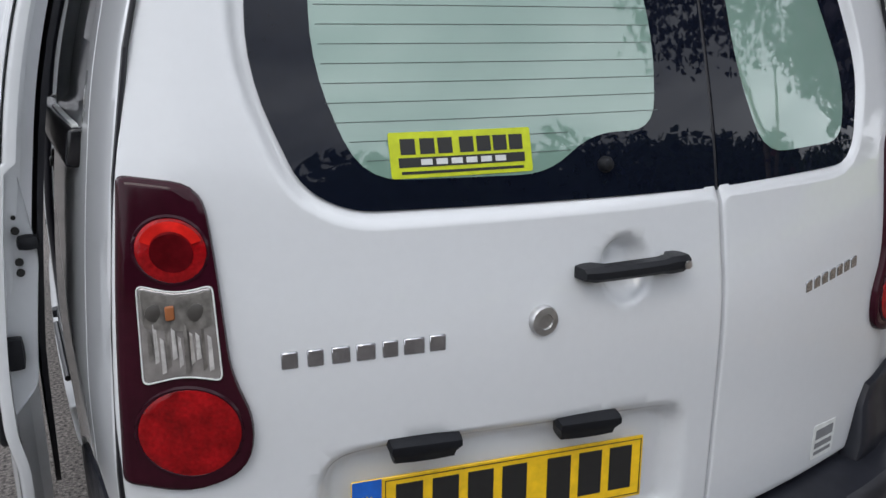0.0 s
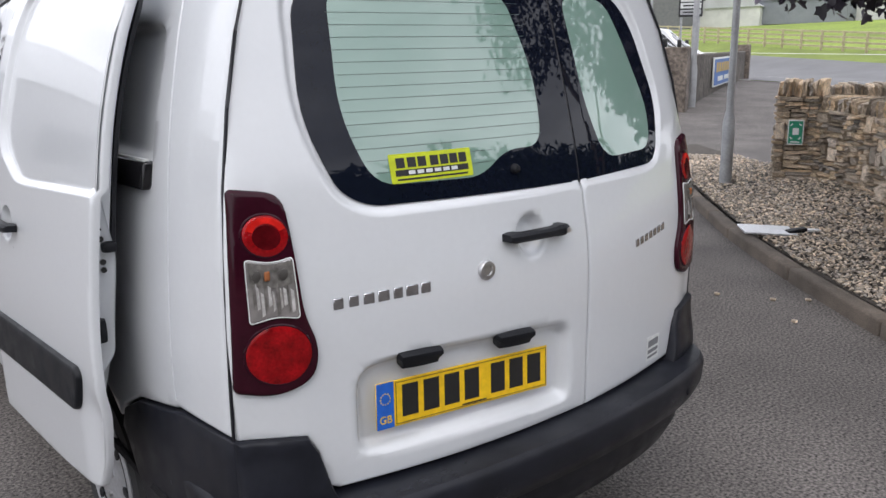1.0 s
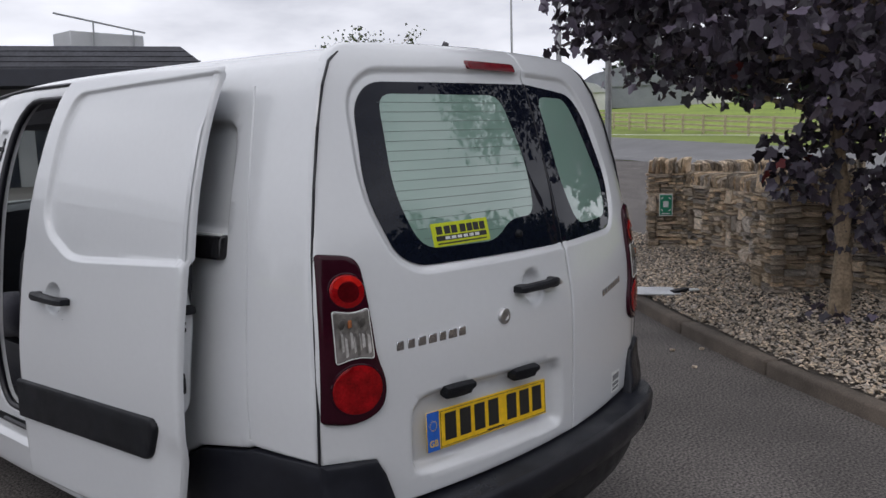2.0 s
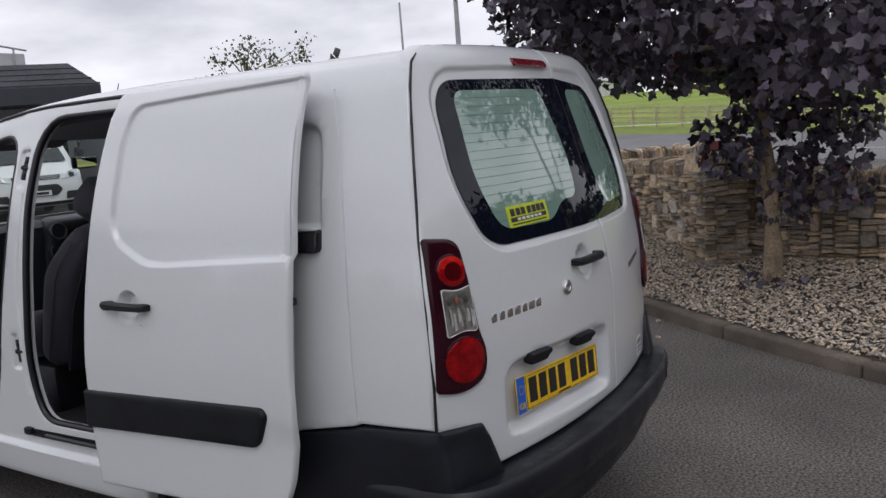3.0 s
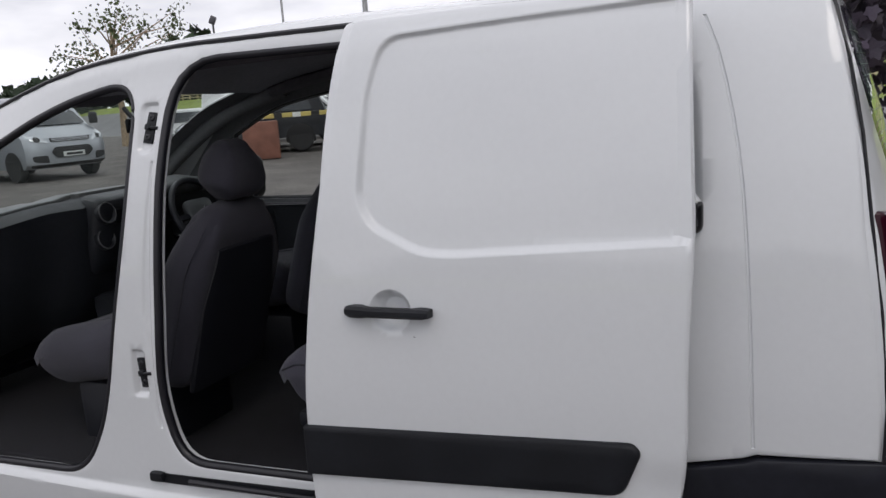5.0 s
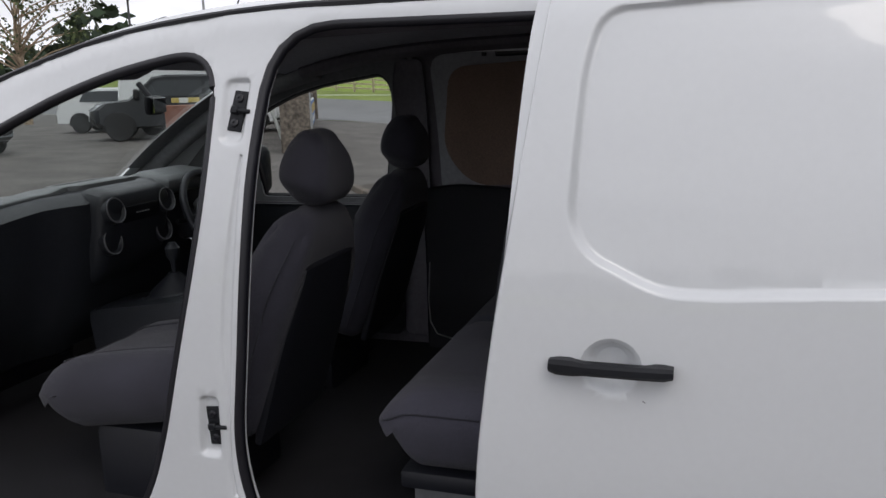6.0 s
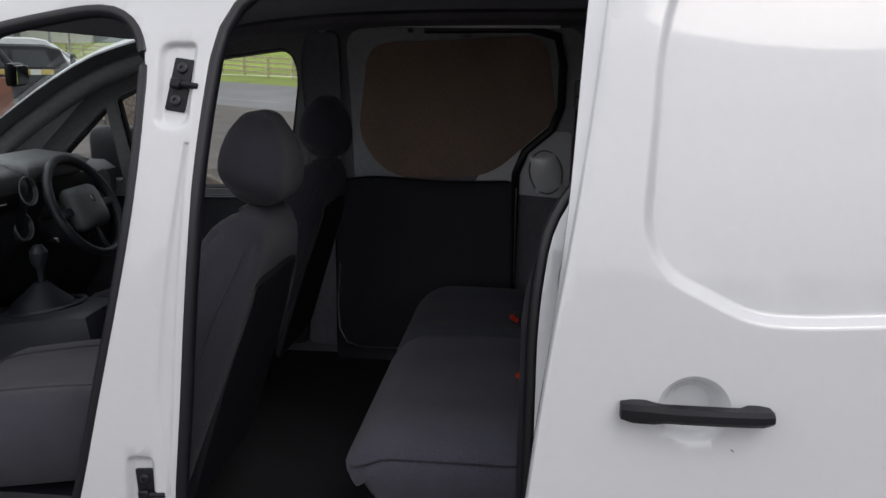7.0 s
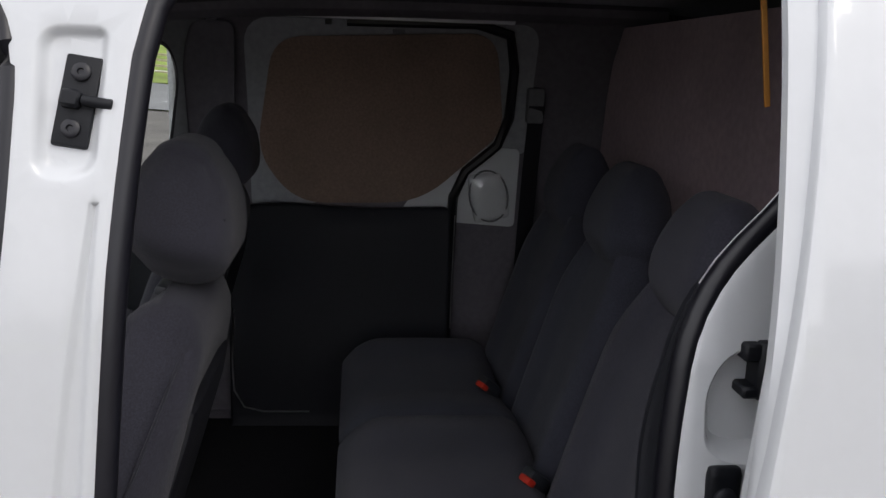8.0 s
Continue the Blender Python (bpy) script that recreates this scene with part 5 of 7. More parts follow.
for x, y, z in ((0.185, 1.40, 0.84), (-0.235, 1.375, 0.82)):
    b = part("belt_buckle", rbox(0.035, 0.03, 0.06, 0.008, 2, at=(x + 0.02, y - 0.005, z + 0.006), turn=(-50, 0, 25)), CABIN, bench, "black belt buckle with a red button")
    part("release_button", rbox(0.030, 0.014, 0.022, 0.004, 2, at=(x - 0.004, y + 0.016, z + 0.018), turn=(-50, 0, 25)), RED_BUTTON, b)
part("fabric_tag", rbox(0.02, 0.003, 0.036, 0.001, 1, at=(-0.30, 1.322, 0.90), turn=(17, -15, 0)), INK, bench)

# dashboard
dash_section = [(3.50, 1.17), (3.30, 1.235), (3.10, 1.268), (3.0, 1.265), (2.955, 1.235), (2.96, 1.15), (3.0, 1.0), (3.06, 0.86), (3.14, 0.70), (3.45, 0.62)]
bm = bmesh.new()
rows = []
for x in np.linspace(-0.80, 0.80, 25):
    lift = -0.035 * smoothstep(0.25, 0.75, abs(x)) + (0.012 if abs(x) < 0.2 else 0)
    back = 0.06 * smoothstep(0.18, 0.34, -x)
    rows.append([bm.verts.new((x, min(y + back * (z > 0.6), 3.52), z + lift)) for y, z in dash_section])
for i in range(1, len(rows)):
    for j in range(len(dash_section)):
        bm.faces.new((rows[i - 1][j - 1], rows[i - 1][j], rows[i][j], rows[i][j - 1]))
bm.faces.new(rows[0])
bm.faces.new(rows[-1])
bmesh.ops.recalc_face_normals(bm, faces=bm.faces)
dash = part("dashboard", bm, CABIN, van, "black plastic dashboard", angle=50)
part("centre_console_panel", pad(0.37, 0.14, 0.36, 0.045, cuts=8, at=(0.0, 2.99, 1.10), turn=(12, 0, 0), shape=lambda p, u: Vector((p.x * (1 - 0.16 * smoothstep(0.0, -1.0, u.z)), p.y + 0.06 * smoothstep(-0.2, -1.0, u.z), p.z))), CABIN, dash)
part("storage_tray", sheet(rloop([(-0.16, 3.02, 0.04), (0.16, 3.02, 0.04), (0.16, 3.2, 0.08), (-0.16, 3.2, 0.08)]), lambda x, y, d: Vector((x, y, 1.292 - d - 0.05 * (y - 3.02))), (), [(rloop([(-0.145, 3.032, 0.04), (0.145, 3.032, 0.04), (0.145, 3.185, 0.07), (-0.145, 3.185, 0.07)]), 0.03, 0.012)], 0.05, 0.02), CABIN_LIT, dash)
part("radio", rbox(0.19, 0.02, 0.06, 0.004, 2, at=(0.0, 2.905, 1.185), turn=(12, 0, 0)), PLASTIC, dash, "black radio")
for i in range(5):
    part("radio_button", rbox(0.008, 0.004, 0.004, 0, 1, at=(-0.03 + i * 0.015, 2.893, 1.185)), PALE, dash)
for x in (-0.14, 0.14):
    for z, y in ((1.205, 2.905), (1.095, 2.93)):
        v = part("air_vent", moved(lathe([(0.046, -0.01), (0.046, 0.012), (0.040, 0.016), (0.034, 0.006), (0.0, 0.004)], 28), pose(x, y, z, 90 - 12, 0, 0)), CABIN, dash, "round air vent")
        part("vent_ring", moved(tube([(0.043 * math.cos(a), 0.043 * math.sin(a), 0.015) for a in np.linspace(0, 2 * math.pi, 28, endpoint=False)], 0.0028, 6, True), pose(x, y, z, 90 - 12, 0, 0)), CABIN_GREY, v)
part("vent", moved(lathe([(0.04, -0.01), (0.04, 0.012), (0.034, 0.014), (0.0, 0.004)], 24), pose(0.66, 2.94, 1.17, 80, 0, 0)), CABIN, dash)
top_line = spline([2.95, 3.0, 3.1, 3.3, 3.5], [1.25, 1.266, 1.268, 1.235, 1.17])
part("dash_pad", sheet(rloop([(-0.78, 3.09, 0.05), (0.78, 3.03, 0.05), (0.78, 3.46, 0.04), (-0.78, 3.46, 0.04)]), lambda x, y, d: Vector((x, y, top_line(y - 0.06 * smoothstep(0.18, 0.34, -x)) - 0.035 * smoothstep(0.25, 0.75, abs(x)) + (0.012 if abs(x) < 0.2 else 0) + 0.008 - d)), grid=0.06, thick=0.012, rim=0.005), CABIN_LIT, dash, "dash top, lightened for the sky's sheen")
part("instrument_hood", pad(0.36, 0.20, 0.07, 0.032, cuts=6, at=(0.38, 3.02, 1.255), turn=(6, 0, 0)), CABIN_LIT, dash)
wheel_pose = Matrix.Translation((0.38, 2.85, 1.125)) @ pose(0, 0, 0, 90 - 26, 0, 0)
sw = part("steering_wheel", moved(tube([(0.17 * math.cos(a), 0.17 * math.sin(a), 0) for a in np.linspace(0, 2 * math.pi, 40, endpoint=False)], 0.0155, 10, True), wheel_pose), CABIN, van, "black steering wheel")
# light on the hub is put in by the same lightened plastic
part("airbag_cover", moved(pad(0.17, 0.15, 0.06, 0.028, bulge=0.012, cuts=6, at=(0, -0.005, -0.005)), wheel_pose), CABIN_LIT, sw)
for a in (-0.05, math.pi + 0.05, -math.pi / 2):
    part("spoke", moved(tube([(0.05 * math.cos(a), 0.05 * math.sin(a), -0.008), (0.163 * math.cos(a), 0.163 * math.sin(a), 0)], 0.016, 8, flatten=0.6), wheel_pose), CABIN, sw)
part("wheel_emblem", moved(rbox(0.016, 0.022, 0.004, 0.002, 1, at=(0, 0.01, 0.038)), wheel_pose), CHROME, sw)
part("column_stalk", tube([(0.35, 2.92, 1.10), (0.20, 2.90, 1.11)], 0.009, 8), PLASTIC, sw)
part("column_cover", pad(0.13, 0.22, 0.12, 0.04, cuts=4, at=(0.38, 2.96, 1.07), turn=(26, 0, 0)), CABIN, dash)
part("ignition_key", rbox(0.012, 0.04, 0.02, 0.004, 1, at=(0.26, 2.90, 1.03)), CHROME, dash)
console = part("centre_console", pad(0.24, 0.52, 0.36, 0.04, cuts=5, at=(0.0, 2.82, 0.70), turn=(-8, 0, 0)), CABIN, van, "black centre console")
part("gear_gaiter", lathe([(0.10, 0.84), (0.085, 0.87), (0.05, 0.90), (0.02, 0.93)], 20), LINING, console).location = (0.02, 2.80, 0.03)
part("gear_ring", tube([(0.02 + 0.10 * math.cos(a), 2.80 + 0.12 * math.sin(a), 0.885 - 0.02 * math.sin(a)) for a in np.linspace(0, 2 * math.pi, 24, endpoint=False)], 0.008, 6, True), CABIN, console)
part("gear_knob", lathe([(0.008, 0.95), (0.011, 1.0), (0.024, 1.02), (0.026, 1.05), (0.012, 1.07), (0, 1.072)], 16), CABIN, console).location = (0.02, 2.80, 0)
mirror = part("interior_mirror", pad(0.20, 0.03, 0.065, 0.013, cuts=3, at=(0.0, 2.80, 1.555), turn=(0, 0, 24)), PLASTIC, van, "black rear view mirror")
part("mirror_glass", rbox(0.18, 0.003, 0.05, 0.001, 1, at=(0.0065, 2.785, 1.555), turn=(0, 0, 24)), mat("mirror_silver", (0.85, 0.86, 0.87), 0.02, 1.0, vary=0.0, grain=0.0), mirror)
part("mirror_stem", tube([(0, 2.81, 1.575), (0, 2.86, 1.63)], 0.01, 8), PLASTIC, mirror)

# ---- ground ----
TARMAC = mat("worn_tarmac", (0.110, 0.099, 0.092), 0.88, vary=0.28, scale=1.1, grain=0.9, grain_scale=75, bump=0.8, bump_scale=95)
ROAD = mat("grey_road", (0.16, 0.16, 0.165), 0.85, vary=0.12, scale=0.5, grain=0.15, grain_scale=60)
GRASS = mat("meadow_grass", (0.20, 0.27, 0.035), 0.95, vary=0.25, scale=0.15, grain=0.25, grain_scale=3)
EARTH = mat("gravel_bed_earth", (0.07, 0.06, 0.05), 0.95, vary=0.2, scale=6, grain=0.3, grain_scale=80, bump=0.6, bump_scale=120)
PEBBLE = mat("grey_brown_pebbles", (0.62, 0.50, 0.37), 0.8, vary=0.2, scale=1.2, grain=0.2, grain_scale=90, island=0.5, base2=(0.34, 0.31, 0.28))
KERB = mat("concrete_kerb", (0.118, 0.096, 0.078), 0.9, vary=0.4, scale=4, grain=0.25, grain_scale=120, bump=0.4, bump_scale=160, by_object=0.12)
STONE = mat("brown_rubble_stone", (0.62, 0.47, 0.31), 0.9, vary=0.35, scale=5, grain=0.35, grain_scale=45, bump=1.0, bump_scale=34, by_object=0.5, base2=(0.40, 0.355, 0.31))
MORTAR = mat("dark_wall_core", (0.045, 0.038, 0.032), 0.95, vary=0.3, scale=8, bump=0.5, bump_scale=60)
GALV = mat("galvanised_post", (0.36, 0.37, 0.38), 0.5, 0.3, vary=0.15, scale=6, grain=0.1, grain_scale=50)
FENCE_WOOD = mat("weathered_fence_wood", (0.43, 0.38, 0.25), 0.9, vary=0.2, scale=3)
LINE_PAINT = mat("white_road_paint", (0.6, 0.6, 0.58), 0.8, vary=0.2, scale=5)
FN = (0.895, -0.445)
FD = (0.445, 0.895)


def along_fence(x, y):
    return x * FN[0] + y * FN[1], x * FD[0] + y * FD[1]


def land(x, y):
    s, f = along_fence(x, y)
    up = 0.35 + 0.045 * max(0.0, min(60.0, f - 25.0)) if f > 25 else 0.35 + 0.005 * (f - 25)
    z = max(0.0, up) * smoothstep(24, 34, s) + 0.034 * max(0.0, min(90.0, s - 34.0))
    return z + 0.28 * smoothstep(7.0, 16.0, y) * smoothstep(26, 18, s)


def terrain(lines_s, lines_f, lift):
    bm = bmesh.new()
    grid_v = []
    for s in lines_s:
        row = []
        for f in lines_f:
            x, y = s * FN[0] + f * FD[0], s * FN[1] + f * FD[1]
            row.append(bm.verts.new((x, y, land(x, y) + (lift(s) if callable(lift) else lift))))
        grid_v.append(row)
    for i in range(1, len(grid_v)):
        for j in range(1, len(lines_f)):
            bm.faces.new((grid_v[i - 1][j - 1], grid_v[i - 1][j], grid_v[i][j], grid_v[i][j - 1]))
    bmesh.ops.recalc_face_normals(bm, faces=bm.faces)
    if bm.faces[0].normal.z < 0:
        bmesh.ops.reverse_faces(bm, faces=bm.faces)
    return bm


far_lines = [-2500, -900, -400, -200, -120, -80, -60, -40, -20, 0, 10, 20, 22, 24, 26, 28, 30, 32, 34, 36, 40, 46, 55, 65, 80, 100, 124, 160, 240, 500, 1200, 2500]
side_lines = [-2500, -900, -400, -200, -100, -60, -30, 0, 10, 20, 25, 30, 35, 40, 45, 50, 60, 70, 85, 100, 140, 250, 500, 1200, 2500]
solo("ground", terrain(far_lines, side_lines, lambda s: -0.03 - 0.6 * (-100 < s < 30.2)), GRASS, "green meadow that rises towards far woods", "ground", kind="structure")
solo("pavement", terrain([-48, -30, -15, -12, -9, -6, -3, 0, 3, 6, 9, 12, 15, 18], [-60, -40, -20, -10, -5, 0, 3, 6, 9, 12, 15, 18, 21, 24, 30, 45, 60, 75], 0.0), TARMAC, "dark worn tarmac of the yard", "tarmac", kind="structure")
solo("road", terrain([18, 20, 22, 24, 26, 28, 29.5, 30.6], [-160, -100, -60, -30, -10, 0, 10, 20, 25, 30, 35, 40, 45, 50, 60, 70, 85, 120, 200], 0.004), ROAD, "grey country road with white dashes", "road", kind="structure")


def road_mark(s0, s1, f0, f1):
    bm = terrain([s0, s1], [f0, f1], 0.012)
    return solo("road_marking", bm, LINE_PAINT, "white painted road marking", "road marking", kind="structure")


for k in range(-8, 16):
    road_mark(22.3, 22.45, k * 6.0, k * 6.0 + 3.0)
road_mark(29.3, 29.38, -100, 120)
road_mark(17.5, 17.62, 26, 60)
verge = terrain([30.6, 31.5, 33, 34], [-160, -60, -20, 0, 10, 20, 30, 40, 50, 60, 85, 200], 0.0)
solo("verge", verge, mat("mown_verge", (0.17, 0.22, 0.04), 0.95, vary=0.2, scale=0.6, grain=0.2, grain_scale=8), "mown grass verge", "verge", kind="structure")

# the kerbed gravel bed
KERB_LINE = [(9.2, 6.2), (7.2, 4.72), (5.6, 3.2), (4.55, 2.15), (3.72, 1.18), (3.05, 0.30), (2.45, -0.62), (1.95, -1.6), (1.5, -2.7), (1.1, -4.0), (0.7, -5.6)]
WALL_A = [(7.02, 2.74), (6.52, 2.0), (5.95, 1.45), (5.32, 1.02)]
WALL_B = [(5.30, 0.72), (5.02, 0.0), (4.86, -0.9), (4.75, -2.6)]


def to_kerb(x, y):
    return min(segment_gap((x, y), KERB_LINE[i], KERB_LINE[i + 1]) for i in range(len(KERB_LINE) - 1))


def bed_z(x, y):
    return 0.075 + 0.15 * smoothstep(0.1, 2.0, to_kerb(x, y))


BED = [(x + 0.10, y - 0.06) for x, y in KERB_LINE] + [(3.0, -5.8), (5.2, -4.6), (5.3, -2.6), (5.4, -1.0), (5.7, 0.5), (6.2, 1.3), (7.0, 2.6), (8.0, 4.0), (9.6, 5.9)]
bed_bm = sheet(BED, lambda x, y, d: Vector((x, y, bed_z(x, y) - 0.012 - d)), grid=0.25, thick=0)
solo("gravel_bed", bed_bm, EARTH, "earth bed under loose gravel", "gravel bed", kind="structure")
rng = np.random.default_rng(5)
stone_shape = np.array([(1, 0, 0), (0, 1, 0), (-1, 0, 0), (0, -1, 0), (0, 0, 0.8), (0, 0, -0.8)], float)
stone_faces = [(0, 1, 4), (1, 2, 4), (2, 3, 4), (3, 0, 4), (1, 0, 5), (2, 1, 5), (3, 2, 5), (0, 3, 5)]
pv, pf = [], []
count = 0
while count < 46000:
    x, y = rng.uniform(0.8, 8.4), rng.uniform(-5.2, 5.6)
    if not inside((x, y), BED) or (rng.random() > 1.0 if x < 6 else rng.random() > 0.7):
        continue
    r = rng.uniform(0.011, 0.027)
    shape = stone_shape * rng.uniform(0.65, 1.25, (6, 3)) * (r, r * rng.uniform(0.4, 0.85), r * rng.uniform(0.3, 0.6))
    a, t = rng.uniform(0, 2 * math.pi), rng.uniform(-0.75, 0.75)
    ca, sa, ct, st = math.cos(a), math.sin(a), math.cos(t), math.sin(t)
    shape = shape @ np.array([[ca, sa, 0], [-sa, ca, 0], [0, 0, 1]]) @ np.array([[1, 0, 0], [0, ct, st], [0, -st, ct]])
    z = bed_z(x, y) + rng.uniform(-0.006, 0.020)
    base = len(pv)
    pv.extend((shape + (x, y, z)).tolist())
    pf.extend([tuple(base + i for i in f) for f in stone_faces])
    count += 1
solo("gravel", soup("gravel", pv, pf), PEBBLE, "loose grey and brown pebbles", "gravel", kind="stuff", flat_shade=True)

# kerb stones, end to end
kerb = tagged(new("kerb"), "weathered concrete kerb along the gravel bed", "kerb", kind="structure")
for i in range(len(KERB_LINE) - 1):
    a, b = Vector(KERB_LINE[i]), Vector(KERB_LINE[i + 1])
    n_k = max(1, round((b - a).length / 0.9))
    for j in range(n_k):
        p, q = a.lerp(b, j / n_k), a.lerp(b, (j + 1) / n_k)
        mid, d = (p + q) / 2, q - p
        ob = part("kerb_stone", rbox(d.length - 0.006, 0.115, 0.28, 0.022, 3, at=(0, 0, -0.045)), KERB, kerb)
        ob.matrix_world = Matrix.Translation((mid.x, mid.y, 0.0 + 0.004 * math.sin(i * 5 + j))) @ pose(0, 0, 0, 0, 0, math.degrees(math.atan2(d.y, d.x)))

# ---- the rubble wall ----
def rough_block(seed):
    """A quarried stone of unit size, its face towards -y, its corners knocked about."""
    r = random.Random(seed)
    bm = bmesh.new()
    ring0 = [(-0.5, -0.5), (-0.12, -0.5), (0.2, -0.5), (0.5, -0.5), (0.5, 0.05), (0.5, 0.5), (0.15, 0.5), (-0.2, 0.5), (-0.5, 0.5), (-0.5, -0.02)]
    def jig(k):
        return r.uniform(-k, k)
    rim_v = [bm.verts.new((x + jig(0.05), -0.30 + jig(0.08), z + jig(0.06))) for x, z in ring0]
    face_v = [bm.verts.new((x * 0.86 + jig(0.04), -0.5 + jig(0.09), z * 0.8 + jig(0.05))) for x, z in ring0]
    back_v = [bm.verts.new((x, 0.5, z)) for x, z in ring0]
    for i in range(len(ring0)):
        bm.faces.new((rim_v[i - 1], rim_v[i], face_v[i], face_v[i - 1]))
        bm.faces.new((back_v[i - 1], back_v[i], rim_v[i], rim_v[i - 1]))
    mid_v = bm.verts.new((jig(0.15), -0.53 + jig(0.08), jig(0.15)))
    for i in range(len(ring0)):
        bm.faces.new((face_v[i - 1], face_v[i], mid_v))
    bmesh.ops.recalc_face_normals(bm, faces=bm.faces)
    return finish(bm, "stone", 30)


BLOCKS = [rough_block(i) for i in range(14)]
for me in BLOCKS:
    me.materials.append(STONE)


def wall_face(wall, origin, direction, length, height, seed, depth=0.16, name="stone", big=0.10):
    """Fills a wall's face with stones of many sizes, packed from the ground up."""
    r = random.Random(seed)
    step = 0.01
    cols = [0.0] * int(length / step)
    ang = math.degrees(math.atan2(direction[1], direction[0]))
    while min(cols) < height - 0.02:
        low = min(cols)
        i = cols.index(low)
        j = i
        while j < len(cols) and cols[j] <= low + 0.012:
            j += 1
        room = (j - i) * step
        chunky = r.random() < big
        w = r.uniform(0.14, 0.27) if chunky else r.uniform(0.08, 0.27)
        h = r.uniform(0.09, 0.19) if chunky else r.uniform(0.02, 0.06)
        if room - w < 0.08:
            w = room if room < 0.36 else room / 2
        w = max(w, step)
        if w < 0.06:
            h = max(0.03, min(h, 0.05))
        h = min(h, height - low)
        k = max(1, int(round(w / step)))
        top = max(low + h, low + 0.02)
        for c in range(i, min(i + k, len(cols))):
            cols[c] = top
        u = i * step + w / 2
        ob = new(name, BLOCKS[r.randrange(len(BLOCKS))])
        ob.parent = wall
        ob.matrix_world = Matrix.Translation((origin[0] + direction[0] * u, origin[1] + direction[1] * u, origin[2] + low + (top - low) / 2)) @ pose(0, 0, 0, r.uniform(-4, 4), r.uniform(-4, 4), ang + r.uniform(-5, 5)) @ Matrix.Diagonal((max(0.02, w - 0.006), depth * r.uniform(0.78, 1.22), max(0.015, top - low - 0.007), 1))


def coping(wall, origin, direction, length, z, depth, seed, high=0.16):
    """Thin slabs set on edge along the top."""
    r = random.Random(seed)
    ang = math.degrees(math.atan2(direction[1], direction[0]))
    u = 0.0
    while u < length:
        w = r.uniform(0.022, 0.055)
        h = high * r.uniform(0.75, 1.15)
        ob = new("coping_stone", BLOCKS[r.randrange(len(BLOCKS))])
        ob.parent = wall
        ob.matrix_world = Matrix.Translation((origin[0] + direction[0] * (u + w / 2), origin[1] + direction[1] * (u + w / 2), z + h / 2 - 0.01)) @ pose(0, 0, 0, r.uniform(-3, 3), r.uniform(-6, 6), ang + r.uniform(-4, 4)) @ Matrix.Diagonal((w * 1.05, depth * r.uniform(0.9, 1.05), h, 1))
        u += w


def run(a, b):
    d = Vector(b) - Vector(a)
    return d.length, tuple(d.normalized())


stone_wall = tagged(new("stone_wall"), "brown rubble stone wall with slabs on edge along its top", "wall", kind="structure")
core = bmesh.new()
WALL_TOP = 0.94
for i, (a, b) in enumerate(zip(WALL_A[:-1], WALL_A[1:])):
    n_w, d_w = run(a, b)
    inner_n = Vector((-d_w[1], d_w[0]))
    m = (Vector(a) + Vector(b)) / 2 + inner_n * 0.22
    core = join(core, rbox(n_w, 0.30, WALL_TOP - 0.1, 0.01, 1, at=(m.x, m.y, 0.1 + (WALL_TOP - 0.1) / 2), turn=(0, 0, math.degrees(math.atan2(d_w[1], d_w[0])))))
    wall_face(stone_wall, (a[0] + inner_n.x * 0.03, a[1] + inner_n.y * 0.03, 0.12), d_w, n_w, WALL_TOP - 0.16, 10 + i)
    coping(stone_wall, (a[0] + inner_n.x * 0.16, a[1] + inner_n.y * 0.16), d_w, n_w, WALL_TOP - 0.05, 0.34, 20 + i)
for i, (a, b) in enumerate(zip(WALL_B[:-1], WALL_B[1:])):
    n_w, d_w = run(a, b)
    inner_n = Vector((-d_w[1], d_w[0]))
    m = (Vector(a) + Vector(b)) / 2 + inner_n * 0.22
    core = join(core, rbox(n_w, 0.30, 0.80, 0.01, 1, at=(m.x, m.y, 0.5), turn=(0, 0, math.degrees(math.atan2(d_w[1], d_w[0])))))
    wall_face(stone_wall, (a[0] + inner_n.x * 0.03, a[1] + inner_n.y * 0.03, 0.12), d_w, n_w, 0.74, 40 + i)
    coping(stone_wall, (a[0] + inner_n.x * 0.16, a[1] + inner_n.y * 0.16), d_w, n_w, 0.83, 0.34, 50 + i)
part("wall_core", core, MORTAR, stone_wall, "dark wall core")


def pier(at, turn_deg, w, d, h, seed, label):
    """A square stone pier with a cap of slabs on edge."""
    p = tagged(new("stone_pier"), label, "pier", kind="structure")
    rot = Matrix.Rotation(radians(turn_deg), 2)
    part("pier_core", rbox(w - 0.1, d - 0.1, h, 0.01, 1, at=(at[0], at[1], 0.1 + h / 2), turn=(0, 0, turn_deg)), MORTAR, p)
    corners = [Vector(c) for c in ((-w / 2, -d / 2), (w / 2, -d / 2), (w / 2, d / 2), (-w / 2, d / 2))]
    for k in range(4):
        a, b = rot @ corners[k], rot @ corners[(k + 1) % 4]
        n_w, d_w = run(a, b)
        inn = Vector((-d_w[1], d_w[0]))
        wall_face(p, (at[0] + a.x + inn.x * 0.05, at[1] + a.y + inn.y * 0.05, 0.1), d_w, n_w, h, seed + k, 0.14, big=0.03)
    a = rot @ Vector((-w / 2, 0))
    b = rot @ Vector((w / 2, 0))
    n_w, d_w = run(a, b)
    coping(p, (at[0] + a.x, at[1] + a.y), d_w, n_w, h + 0.10, d * 0.98, seed + 9, 0.17)
    return p


pier((7.10, 2.99), -70, 0.42, 0.42, 0.93, 70, "square rubble stone pier with a green sign")
pier((5.16, 0.94), -50, 0.42, 0.42, 0.92, 80, "square rubble stone pier in the wall")
